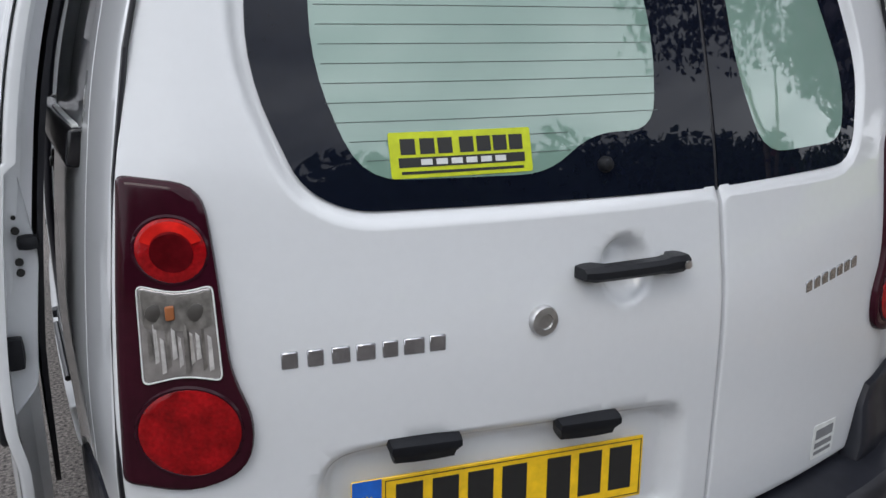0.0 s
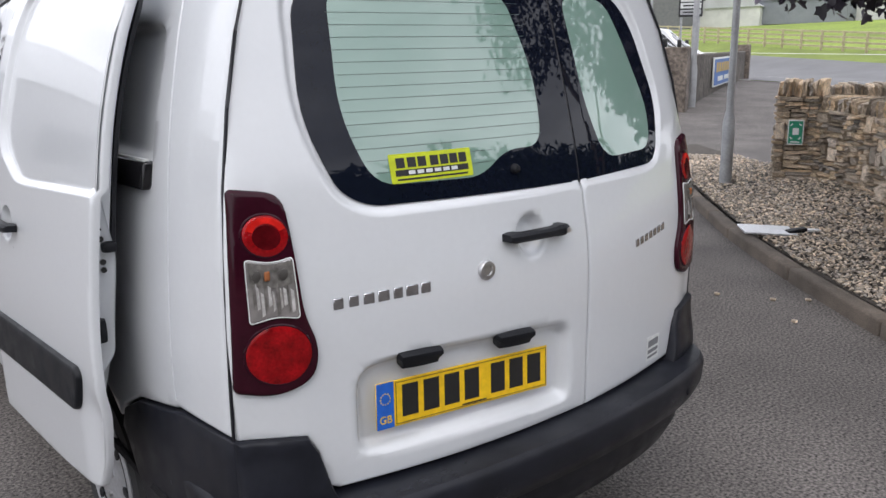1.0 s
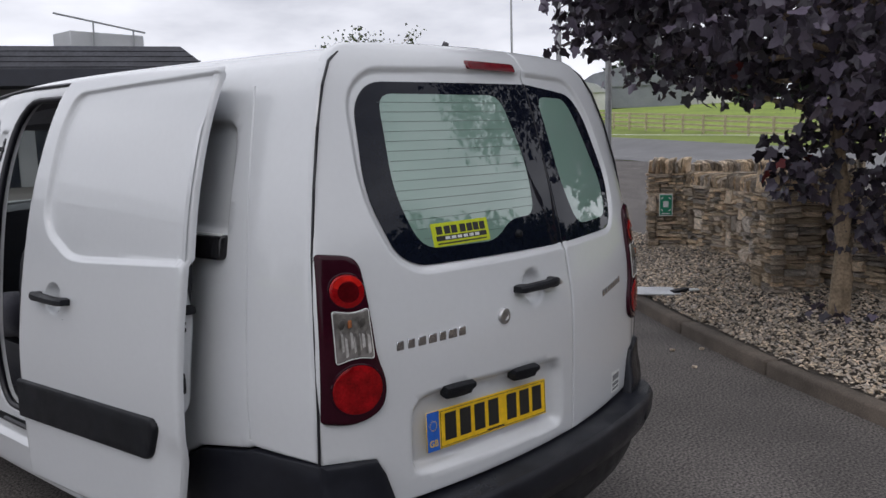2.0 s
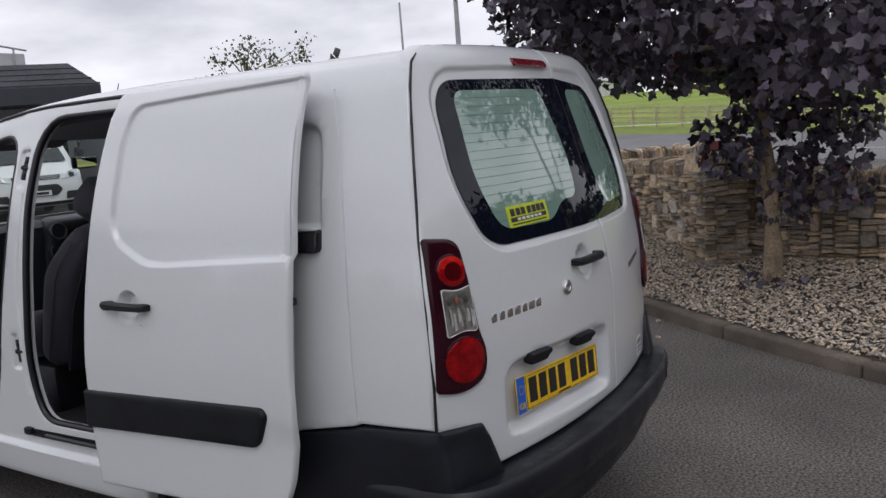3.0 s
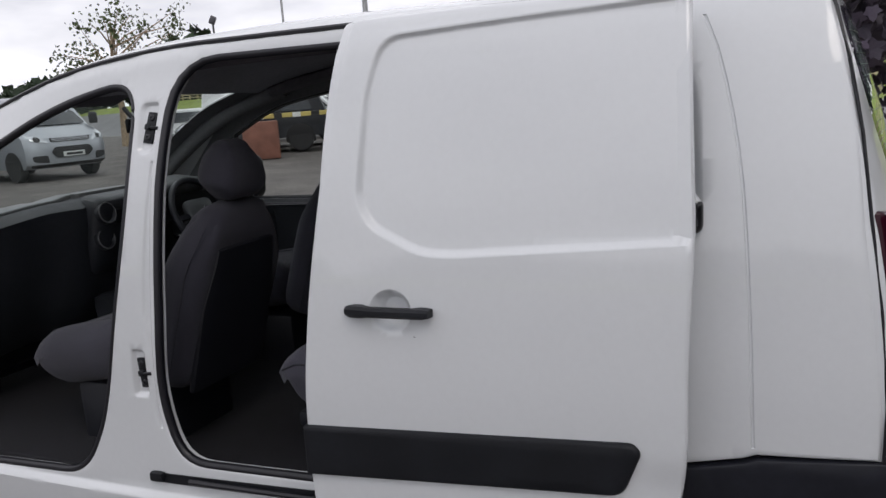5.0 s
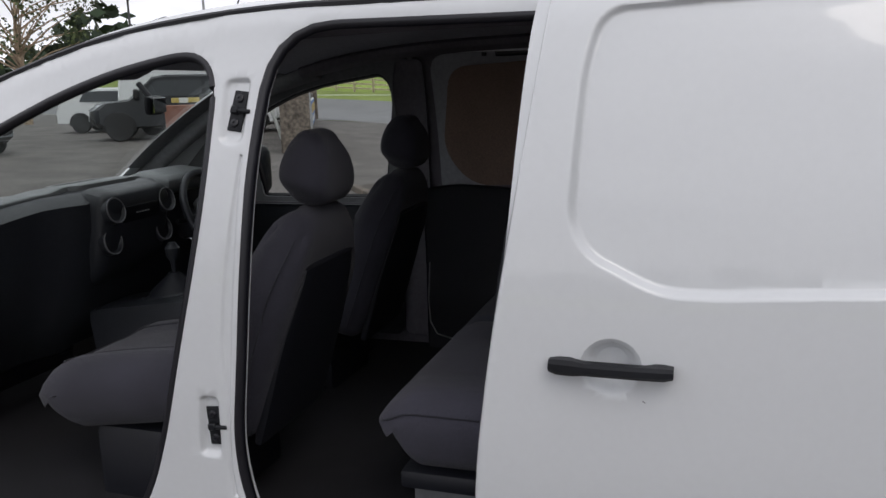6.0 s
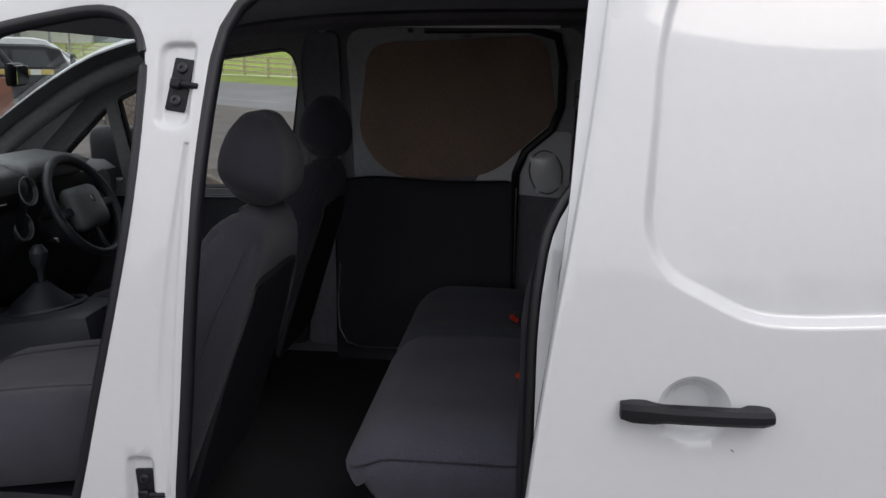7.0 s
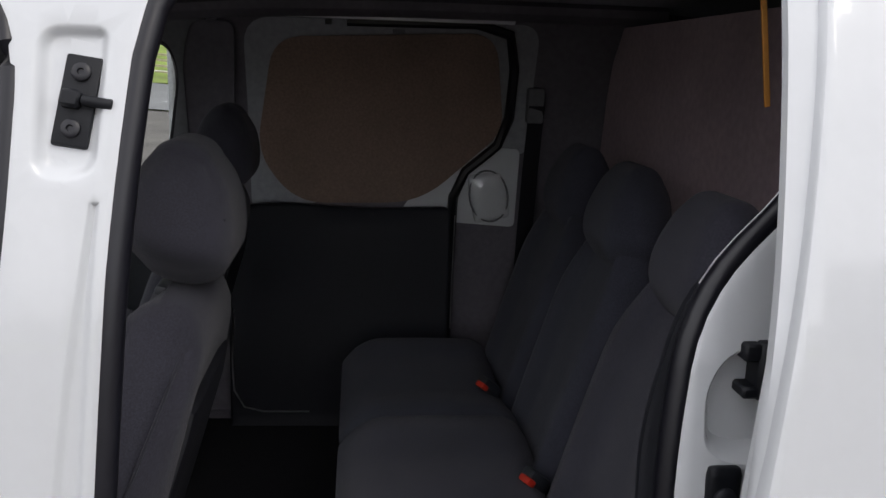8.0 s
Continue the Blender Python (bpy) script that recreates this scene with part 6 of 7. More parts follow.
# the lower return of the wall, behind
back_wall = tagged(new("stone_wall"), "low rubble wall behind the first", "wall", kind="structure")
for i, (a, b) in enumerate((((7.6, 3.3), (8.35, 2.35)), ((8.35, 2.35), (8.45, 1.2)))):
    n_w, d_w = run(a, b)
    inn = Vector((-d_w[1], d_w[0]))
    m = (Vector(a) + Vector(b)) / 2 + inn * 0.2
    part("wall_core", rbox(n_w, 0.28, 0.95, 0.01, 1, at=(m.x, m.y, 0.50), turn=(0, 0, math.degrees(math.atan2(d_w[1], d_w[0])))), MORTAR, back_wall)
    wall_face(back_wall, (a[0] + inn.x * 0.03, a[1] + inn.y * 0.03, 0.12), d_w, n_w, 0.86, 90 + i)
    coping(back_wall, (a[0] + inn.x * 0.16, a[1] + inn.y * 0.16), d_w, n_w, 0.97, 0.32, 95 + i)

# green sign on the pier
SIGN_GREEN = mat("sign_green", (0.005, 0.22, 0.12), 0.4, vary=0.05)
sign_m = Matrix.Translation((6.822, 2.880, 0.66)) @ pose(0, 0, 0, 0, 0, -70)
sign = solo("assembly_sign", moved(rbox(0.155, 0.006, 0.26, 0.002, 1), sign_m), PALE, "small green and white assembly sign on the pier", "sign")
part("sign_field", moved(rbox(0.135, 0.003, 0.235, 0.001, 1, at=(0, -0.004, 0)), sign_m), SIGN_GREEN, sign)
part("sign_mark", moved(pad(0.06, 0.003, 0.07, 0.0014, cuts=3, at=(0, -0.006, 0.01)), sign_m), PALE, sign)
for sx in (-1, 1):
    for sz in (-1, 1):
        part("sign_arrow", moved(rbox(0.03, 0.002, 0.012, 0, 1, at=(sx * 0.043, -0.006, 0.01 + sz * 0.07), turn=(0, 45 * sx * sz, 0)), sign_m), PALE, sign)
part("sign_text_bar", moved(rbox(0.09, 0.002, 0.012, 0, 1, at=(0, -0.006, -0.10)), sign_m), PALE, sign)

# scrap lying on the gravel
scrap = thing("plastic_scrap", "white and black piece of plastic lying on the gravel", "scrap", at=(4.62, 1.80, bed_z(4.62, 1.80) + 0.02), turn=-38)
part("white_sheet", pad(0.42, 0.20, 0.018, 0.006, cuts=4, at=(-0.10, 0, 0.022), turn=(8, 4, 0)), mat("white_plastic", (0.7, 0.72, 0.74), 0.4), scrap)
part("black_piece", pad(0.17, 0.07, 0.035, 0.012, cuts=3, at=(0.12, -0.03, 0.018), turn=(0, -5, 12)), PLASTIC, scrap)
part("pale_tip", pad(0.12, 0.06, 0.02, 0.008, cuts=3, at=(0.26, -0.01, 0.014), turn=(0, 3, 6)), mat("white_plastic_tip", (0.7, 0.72, 0.74), 0.4), scrap)
for x, y in ((3.05, 1.35), (3.35, 0.9), (2.9, 0.75), (3.2, 1.05)):
    solo("stray_pebble", moved(pad(0.035, 0.028, 0.02, 0.009, cuts=2), pose(x, y, 0.009, 0, 0, x * 90)), PEBBLE, "stray pebble on the tarmac", "pebble", "stray pebbles")


# ---- posts, fence, signs ----
def lamp_post(at, h, r_low, r_top, label, collar=0.95):
    p = thing("lamp_post", label, "lamp post", "lamp posts", at=at)
    part("base", lathe([(r_low, -0.1), (r_low, collar), (r_top * 1.25, collar + 0.12)], 20), GALV, p)
    part("shaft", lathe([(r_top * 1.1, collar + 0.08), (r_top, h * 0.6), (r_top * 0.7, h)], 16), GALV, p)
    part("arm", tube([(0, 0, h), (0.1, 0.1, h + 0.15), (0.5, 0.5, h + 0.25)], 0.03, 8), GALV, p)
    part("lantern", pad(0.2, 0.5, 0.12, 0.05, at=(0.7, 0.7, h + 0.25), turn=(0, 0, -45)), GALV, p)
    return p


lamp_post((6.54, 3.49, 0.12), 6.0, 0.066, 0.036, "grey galvanised lamp post in the gravel", 0.62)
lamp_post((16.2, 10.5, 0.05), 6.2, 0.10, 0.07, "grey galvanised lamp post by the sign wall")
pole = thing("flag_pole", "thin grey metal flag pole", "pole", at=(33.0, 24.4, 0.1))
part("shaft", lathe([(0.07, 0), (0.055, 7), (0.05, 8.2)], 12), GALV, pole)
flood = thing("flood_light", "dark floodlight on a pole", "flood light", at=(30.0, 26.4, 0))
part("pole", lathe([(0.06, 0), (0.05, 5.7)], 10), mat("dark_pole", (0.06, 0.06, 0.065), 0.6), flood)
part("head", rbox(0.55, 0.3, 0.35, 0.04, 2, at=(0, 0, 5.9), turn=(25, 0, 40)), mat("dark_lamp_head", (0.07, 0.07, 0.08), 0.5), flood)

fence = thing("field_fence", "weathered post and rail field fence", "fence")


def fence_at(f):
    x, y = 34.1 * FN[0] + f * FD[0], 34.1 * FN[1] + f * FD[1]
    return Vector((x, y, land(x, y)))


fang = math.degrees(math.atan2(FD[1], FD[0]))
post_me = finish(rbox(0.13, 0.13, 1.35, 0.01, 1, at=(0, 0, 0.55)), "post")
rail_me = finish(rbox(2.0, 0.05, 0.12, 0.008, 1), "rail")
post_me.materials.append(FENCE_WOOD)
rail_me.materials.append(FENCE_WOOD)
for k in range(-22, 52):
    a, b = fence_at(k * 2.0), fence_at(k * 2.0 + 2.0)
    ob = part("post", post_me, FENCE_WOOD, fence)
    ob.matrix_world = Matrix.Translation(a) @ pose(0, 0, 0, 0, 0, fang)
    slope = math.degrees(math.atan2(b.z - a.z, 2.0))
    for h in (0.24, 0.54, 0.84, 1.14):
        ob = part("rail", rail_me, FENCE_WOOD, fence)
        ob.matrix_world = Matrix.Translation((a + b) / 2 + Vector((0, 0, h))) @ pose(0, 0, 0, 0, -slope, fang)

# the dark entrance wall with the blue board
E0, E1 = (15.1, 10.3), (29.4, 17.2)
n_e, d_e = run(E0, E1)
entry = tagged(new("entrance_wall"), "low dark stone wall at the entrance", "wall", kind="structure")
em = (Vector(E0) + Vector(E1)) / 2
part("wall_body", rbox(n_e, 0.4, 1.35, 0.03, 1, at=(em.x, em.y, 0.67), turn=(0, 0, math.degrees(math.atan2(d_e[1], d_e[0])))), mat("dark_stone", (0.10, 0.088, 0.078), 0.95, vary=0.4, scale=2.5, grain=0.4, grain_scale=9, bump=0.8, bump_scale=9), entry)
for at, s in ((E0, 1.55), (E1, 1.6)):
    part("end_pier", rbox(0.7, 0.7, s, 0.03, 1, at=(at[0], at[1], s / 2), turn=(0, 0, 28)), mat("pier_stone", (0.15, 0.125, 0.105), 0.95, vary=0.4, scale=3, grain=0.4, grain_scale=12, bump=0.8, bump_scale=10), entry)
bo = Vector(E0).lerp(Vector(E1), 0.52) + Vector((d_e[1], -d_e[0])) * 0.26
board_m = Matrix.Translation((bo.x, bo.y, 0.80)) @ pose(0, 0, 0, 0, 0, math.degrees(math.atan2(d_e[1], d_e[0])))
board = solo("name_board", moved(rbox(6.0, 0.05, 0.85, 0.01, 1), board_m), PALE, "blue name board with pale border on the wall", "sign")
part("board_field", moved(rbox(5.84, 0.02, 0.75, 0, 1, at=(0, -0.03, 0)), board_m), mat("board_blue", (0.07, 0.16, 0.42), 0.5), board)
for i in range(9):
    part("letter_bar", moved(rbox(0.42, 0.01, 0.28, 0, 1, at=(-2.4 + i * 0.6, -0.045, 0.14)), board_m), mat("letter_gold", (0.5, 0.34, 0.10), 0.5), board)
for x, w in ((-1.6, 1.2), (0.1, 1.4), (1.7, 1.0)):
    part("letter_bar", moved(rbox(w, 0.01, 0.14, 0, 1, at=(x, -0.045, -0.2)), board_m), PALE, board)


# ---- trees ----
MAPLE = mat("purple_maple_leaf", (0.075, 0.062, 0.086), 0.4, vary=0.3, scale=1.2, grain=0.1, island=0.8)
MAPLE_RED = mat("red_maple_leaf", (0.16, 0.02, 0.022), 0.6, vary=0.2, island=0.4)
BARK = mat("pale_bark", (0.29, 0.22, 0.15), 0.9, vary=0.3, scale=7, grain=0.3, grain_scale=50, bump=0.6, bump_scale=40)
LEAF_GREEN = mat("tree_green", (0.055, 0.075, 0.025), 0.8, vary=0.2, scale=0.5, island=0.5)
WOODS = mat("far_wood_green", (0.028, 0.045, 0.026), 0.95, vary=0.3, scale=0.3, island=0.5)
lobe = []
for a, r in ((-90, 0.35), (-62, 0.50), (-40, 0.78), (-18, 0.64), (8, 1.0), (22, 0.80), (40, 0.62), (66, 0.86), (90, 1.12), (114, 0.86), (140, 0.62), (158, 0.80), (172, 1.0), (198, 0.64), (220, 0.78), (242, 0.50)):
    lobe.append((r * math.cos(radians(a)), r * math.sin(radians(a))))


def leaves(points, size, seed, droop=1.1):
    """Many lobed leaves, one by one, as one mesh."""
    g = np.random.default_rng(seed)
    shape = np.array([(x, y + 0.3, 0.10 * (x * x)) for x, y in lobe])
    vs, fs = [], []
    for p in points:
        s = size * g.uniform(0.6, 1.2)
        rot = Euler((g.normal(-droop, 0.6), g.normal(0, 0.6), g.uniform(0, 2 * math.pi))).to_matrix()
        base = len(vs)
        bent = shape * (g.uniform(0.75, 1.1), g.uniform(0.85, 1.15), g.uniform(-1, 5))
        vs.extend((bent * s @ np.array(rot).T + p).tolist())
        fs.append(tuple(range(base, base + len(lobe))))
    return soup("leaves", vs, fs)


def crown_points(centre, radii, n, seed, clumps=75, spread=0.27):
    """Leaf places in clumps over an uneven crown, with gaps between them."""
    g = np.random.default_rng(seed)
    mids = []
    while len(mids) < clumps:
        v = g.normal(size=3)
        v /= np.linalg.norm(v)
        k = g.uniform(0.35, 1.0) ** 0.5
        q = v * k * radii * (1 + 0.14 * math.sin(v[0] * 5 + v[1] * 7) + 0.1 * math.sin(v[2] * 9))
        if q[2] < -radii[2] * 0.72 + 0.32 * max(-1.0, q[1] * 0.8 - q[0] * 0.6):
            continue
        mids.append(centre + q)
    mids = np.array(mids)
    return mids[g.integers(0, len(mids), n)] + np.clip(g.normal(size=(n, 3)), -1.5, 1.5) * spread * (1, 1, 0.7), mids


def maple(at, centre, radii, n, seed, label, limbs=26):
    tree = thing("maple_tree", label, "tree", "purple maples", at=at)
    pts, mids = crown_points(np.array(centre) - np.array(at), np.array(radii), n, seed)
    r = random.Random(seed)
    trunk = [Vector((0, 0, -0.1)), Vector((0.03, 0.0, 0.3)), Vector((0.03, -0.03, 0.8)), Vector((-0.02, 0.03, 1.3)), Vector((0.05, 0.03, 2.2)), Vector((0.0, 0.0, 3.4))]
    part("trunk", tube(trunk, [0.07, 0.05, 0.043, 0.04, 0.034, 0.02], 12), BARK, tree, "pale forked trunk")
    part("second_stem", tube([Vector((0.05, -0.02, -0.1)), Vector((0.05, -0.05, 0.3)), Vector((0.0, 0.02, 0.8)), Vector((0.12, 0.1, 1.4)), Vector((0.5, 0.3, 2.6))], [0.06, 0.045, 0.04, 0.035, 0.015], 10), BARK, tree)
    for k in range(limbs):
        q = Vector(mids[r.randrange(len(mids))])
        s = Vector((0.0, 0.0, r.uniform(1.3, 2.4)))
        mid = s.lerp(q, 0.5) + Vector((0, 0, -0.1))
        part("limb", tube([s, mid, q], [0.028, 0.018, 0.006], 6), BARK, tree)
    part("crown", leaves(pts, 0.064, seed + 1), MAPLE, tree, "dense dark purple leaves", flat_shade=True)
    red = np.random.default_rng(seed + 4)
    pr = np.array([(-0.75, 0.55, 1.65), (0.26, -0.52, 0.92), (0.32, -0.60, 0.82), (-0.25, 0.42, 1.12)])[red.integers(0, 4, 15)] + red.normal(size=(15, 3)) * 0.11
    part("red_leaves", leaves(pr, 0.062, seed + 5), MAPLE_RED, tree, "a few red leaves", flat_shade=True)
    if limbs:
        low = np.random.default_rng(seed + 7)
        low_spots = ((16, (-0.10, 0.05, 0.08), (0.24, 0.24, 0.03)), (230, (0.24, -0.40, 1.0), (0.17, 0.22, 0.24)), (170, (-0.14, 0.26, 1.14), (0.12, 0.16, 0.16)),
                     (330, (0.18, -0.25, 1.42), (0.32, 0.36, 0.17)), (120, (0.1, -0.1, 0.82), (0.12, 0.12, 0.2)))
        pl = np.concatenate([np.clip(low.normal(size=(k, 3)), -1.4, 1.4) * spread + mid for k, mid, spread in low_spots])
        tagged(part("low_foliage", leaves(pl, 0.060, seed + 8), MAPLE, tree, flat_shade=True), kind="stuff")
    return tree


maple((4.34, 0.29, bed_z(4.34, 0.29) - 0.02), (4.45, 0.42, 3.20), (2.15, 2.15, 1.9), 27000, 3, "purple maple tree with a pale trunk in the gravel bed")
maple((4.35, -2.5, bed_z(4.35, -2.5) - 0.02), (4.8, -2.45, 4.4), (1.9, 1.9, 1.5), 4600, 11, "purple maple tree further along the gravel bed", 0)

leafy = thing("thin_tree", "tall thin tree with sparse pale green leaves", "tree", at=(26.7, 29.7, 0))
r = random.Random(4)
part("trunk", tube([(0, 0, 0), (0.1, 0, 2), (0, 0.1, 4), (0.1, 0, 6)], [0.2, 0.16, 0.1, 0.04], 8), BARK, leafy)
tips = []
for k in range(34):
    s = Vector((0, 0, r.uniform(2.5, 5.0)))
    a = r.uniform(0, 6.28)
    q = s + Vector((math.cos(a) * r.uniform(0.8, 3.4), math.sin(a) * r.uniform(0.8, 3.4), r.uniform(0.5, 2.3)))
    tips.append(np.array(q))
    part("limb", tube([s, s.lerp(q, 0.5) + Vector((0, 0, 0.15)), q], [0.05, 0.035, 0.012], 5), BARK, leafy)
g4 = np.random.default_rng(6)
pts = np.array(tips)[g4.integers(0, len(tips), 1300)] + g4.normal(size=(1300, 3)) * 0.3
part("crown", leaves(pts, 0.095, 9), LEAF_GREEN, leafy, "sparse pale leaves", flat_shade=True)

# far woods on the skyline all round
gw = np.random.default_rng(21)
wv, wf = [], []
for k in range(230):
    a = gw.uniform(0, 2 * math.pi)
    az = math.degrees(a) % 360
    dist = gw.uniform(125, 190)
    if 22 < az < 40:
        dist = gw.uniform(150, 190)
    cx, cy = dist * math.cos(a), dist * math.sin(a)
    base_z = land(cx, cy)
    h, w = gw.uniform(6, 11), gw.uniform(4, 8)
    if 42 < az < 60:
        h *= 0.55
    for j in range(170):
        v = gw.normal(size=3)
        v /= np.linalg.norm(v)
        v *= gw.uniform(0.6, 1.0)
        c = np.array([cx + v[0] * w, cy + v[1] * w, base_z + h * 0.5 + v[2] * h * 0.55])
        e1, e2 = gw.normal(size=3), gw.normal(size=3)
        e1 *= 0.7 / np.linalg.norm(e1)
        e2 *= 0.7 / np.linalg.norm(e2)
        b0 = len(wv)
        wv.extend([(c - e1 - e2).tolist(), (c + e1 - e2).tolist(), (c + e1 + e2).tolist(), (c - e1 + e2).tolist()])
        wf.append((b0, b0 + 1, b0 + 2, b0 + 3))
solo("far_woods", soup("far_woods", wv, wf), WOODS, "dark green woods on the skyline", "woods", kind="stuff", flat_shade=True)


# a belt of tall trees on the side of the yard that the rear windows mirror
gb = np.random.default_rng(33)
bv, bf = [], []
for k in range(95):
    cx, cy = -45 + 110 * k / 95 + gb.uniform(-1, 1), -33 + gb.uniform(-3, 3)
    h, w = gb.uniform(9, 13), gb.uniform(2.4, 4.2)
    for j in range(260):
        v = gb.normal(size=3)
        v *= gb.uniform(0.55, 1.0) / np.linalg.norm(v)
        c = np.array([cx + v[0] * w, cy + v[1] * w, h * 0.52 + v[2] * h * 0.5])
        e1, e2 = gb.normal(size=3), gb.normal(size=3)
        e1 *= 0.42 / np.linalg.norm(e1)
        e2 *= 0.42 / np.linalg.norm(e2)
        b0 = len(bv)
        bv.extend([(c - e1 - e2).tolist(), (c + e1 - e2).tolist(), (c + e1 + e2).tolist(), (c - e1 + e2).tolist()])
        bf.append((b0, b0 + 1, b0 + 2, b0 + 3))
solo("tree_belt", soup("tree_belt", bv, bf), WOODS, "belt of tall dark green trees beside the yard", "trees", kind="stuff", flat_shade=True)


# ---- buildings ----
def shed(at, turn_deg, length, width, wall_h, roof_h, wall_mat, roof_mat, name, label):
    b = thing(name, label, "building", at=at, turn=turn_deg)
    part("wall", rbox(length, width, wall_h, 0.02, 1, at=(0, 0, wall_h / 2)), wall_mat, b)
    bm = bmesh.new()
    e = 0.25
    prof = [(-width / 2 - e, wall_h - 0.1), (-width * 0.3, wall_h + roof_h * 0.68), (0, wall_h + roof_h), (width * 0.3, wall_h + roof_h * 0.68), (width / 2 + e, wall_h - 0.1)]
    rows = [[bm.verts.new((x, y, z)) for y, z in prof] for x in (-length / 2 - e, length / 2 + e)]
    for i in range(1, len(prof)):
        bm.faces.new((rows[0][i - 1], rows[0][i], rows[1][i], rows[1][i - 1]))
    bm.faces.new(rows[0])
    bm.faces.new(rows[1])
    bm.faces.new((rows[0][0], rows[0][-1], rows[1][-1], rows[1][0]))
    bmesh.ops.recalc_face_normals(bm, faces=bm.faces)
    part("roof", bm, roof_mat, b, angle=20)
    return b


GREY_SHEET = mat("grey_sheet_metal", (0.22, 0.235, 0.26), 0.6, 0.1, vary=0.12, scale=0.6, grain=0.06, grain_scale=6)
PALE_SHEET = mat("pale_roof_sheet", (0.5, 0.51, 0.52), 0.6, vary=0.12, scale=0.6)
RENDER = mat("white_render", (0.62, 0.62, 0.6), 0.9, vary=0.12, scale=0.8)
SLATE = mat("dark_slate", (0.05, 0.052, 0.062), 0.7, vary=0.25, scale=1.5, grain=0.2, grain_scale=12, bump=0.4, bump_scale=14)


def far(az, dist):
    x, y = -1.8 + dist * math.sin(radians(az)), -1.4 + dist * math.cos(radians(az))
    return x, y, land(x, y) - 0.2


shed(far(62.4, 122), 12, 17, 15, 3.0, 2.6, GREY_SHEET, GREY_SHEET, "farm_shed", "grey metal farm shed with a curved roof")
shed(far(58.4, 118), 20, 9, 8, 2.6, 1.6, RENDER, PALE_SHEET, "farm_shed", "white farm shed with a pale roof")
shed(far(66.2, 120), 10, 8, 7, 2.4, 1.2, RENDER, PALE_SHEET, "farm_shed", "low white farm building")
shed(far(53.5, 110), 25, 12, 8, 4.5, 2.2, mat("dark_render", (0.16, 0.16, 0.17), 0.9), SLATE, "farm_house", "grey farm house with a slate roof")

# the showroom: a hall with a pale sheet roof, and a dark slate canopy that runs out from it at a slant
hall = thing("showroom", "showroom with a dark slate canopy and a pale sheet roof", "building", at=(0, 0, 0))
HALL_WALL = mat("grey_wall_render", (0.30, 0.30, 0.31), 0.9, vary=0.15, scale=0.7)
part("wall", rbox(27, 7.2, 4.1, 0.02, 1, at=(-6.6, 27.4, 2.05)), HALL_WALL, hall)
roof_bm = bmesh.new()
rows = [[roof_bm.verts.new((x, y, z)) for y, z in ((23.5, 4.2), (31, 7.2), (31, 4.0))] for x in (-22, 7.1)]
for i in range(3):
    roof_bm.faces.new((rows[0][i - 1], rows[0][i], rows[1][i], rows[1][i - 1]))
roof_bm.faces.new(rows[0])
roof_bm.faces.new(rows[1])
bmesh.ops.recalc_face_normals(roof_bm, faces=roof_bm.faces)
part("sheet_roof", roof_bm, PALE_SHEET, hall, "pale ribbed sheet roof")
for i in range(30):
    part("roof_rib", tube([(-21.9 + i, 23.4, 4.2), (-21.9 + i, 31, 7.24)], 0.05, 4), PALE_SHEET, hall)
for i in range(7):
    part("window", rbox(2.2, 0.08, 1.7, 0.02, 1, at=(-16.5 + i * 3.4, 23.77, 1.5)), FRIT, hall, "dark showroom window")
canopy_m = pose(11.5, 19.4, 0, 0, 0, 147.8)
canopy = bmesh.new()
CANOPY = [(0.0, 3.1), (0.0, 3.58), (-0.75, 4.25), (-6.0, 4.25), (-6.0, 3.1)]
rows = [[canopy.verts.new((x + (0.75 if z > 4 and x < 1 else 0.0), y, z)) for y, z in CANOPY] for x in (0.0, 7.9)]
for i in range(len(CANOPY)):
    canopy.faces.new((rows[0][i - 1], rows[0][i], rows[1][i], rows[1][i - 1]))
canopy.faces.new(rows[0])
canopy.faces.new(rows[1])
bmesh.ops.recalc_face_normals(canopy, faces=canopy.faces)
part("canopy", moved(canopy, canopy_m), SLATE, hall, "dark slate canopy")
for k in range(4):
    part("slate_course", moved(rbox(7.9 - 0.2 * k, 0.03, 0.03, 0, 1, at=(3.95 + 0.1 * k, -0.03 - 0.18 * k, 3.62 + 0.16 * k), turn=(-42, 0, 0)), canopy_m), SLATE, hall)
# the shade under the slates is put in as a near-black board
part("fascia", moved(rbox(7.9, 0.06, 0.46, 0.01, 1, at=(3.95, 0.04, 3.33)), canopy_m), mat("shaded_fascia", (0.022, 0.024, 0.034), 0.5), hall)
part("wall", moved(rbox(7.0, 4.5, 3.1, 0.02, 1, at=(4.3, -3.6, 1.55)), canopy_m), HALL_WALL, hall)
for i in range(3):
    part("window", moved(rbox(1.7, 0.08, 2.2, 0.02, 1, at=(1.9 + i * 2.2, -1.33, 1.3)), canopy_m), FRIT, hall, "dark showroom window")
part("plant_box", rbox(2.4, 1.2, 0.9, 0.03, 1, at=(10.7, 24.2, 4.45)), PALE_SHEET, hall, "pale plant box on the roof")
part("roof_handrail", tube([(11.9, 23.5, 4.98), (9.0, 23.5, 5.35)], 0.03, 6), GALV, hall)
for x, z in ((11.5, 5.02), (10.2, 5.2)):
    part("handrail_post", tube([(x, 23.55, 4.2), (x, 23.5, z)], 0.03, 6), GALV, hall)


# ---- parked vehicles ----
TINT = mat("dark_vehicle_glass", (0.02, 0.024, 0.028), 0.05, vary=0.1)
GRILLE = mat("black_grille", (0.012, 0.012, 0.013), 0.5)
LAMP_GLASS = mat("headlamp_glass", (0.55, 0.57, 0.6), 0.12, 0.4, vary=0.3, scale=8)


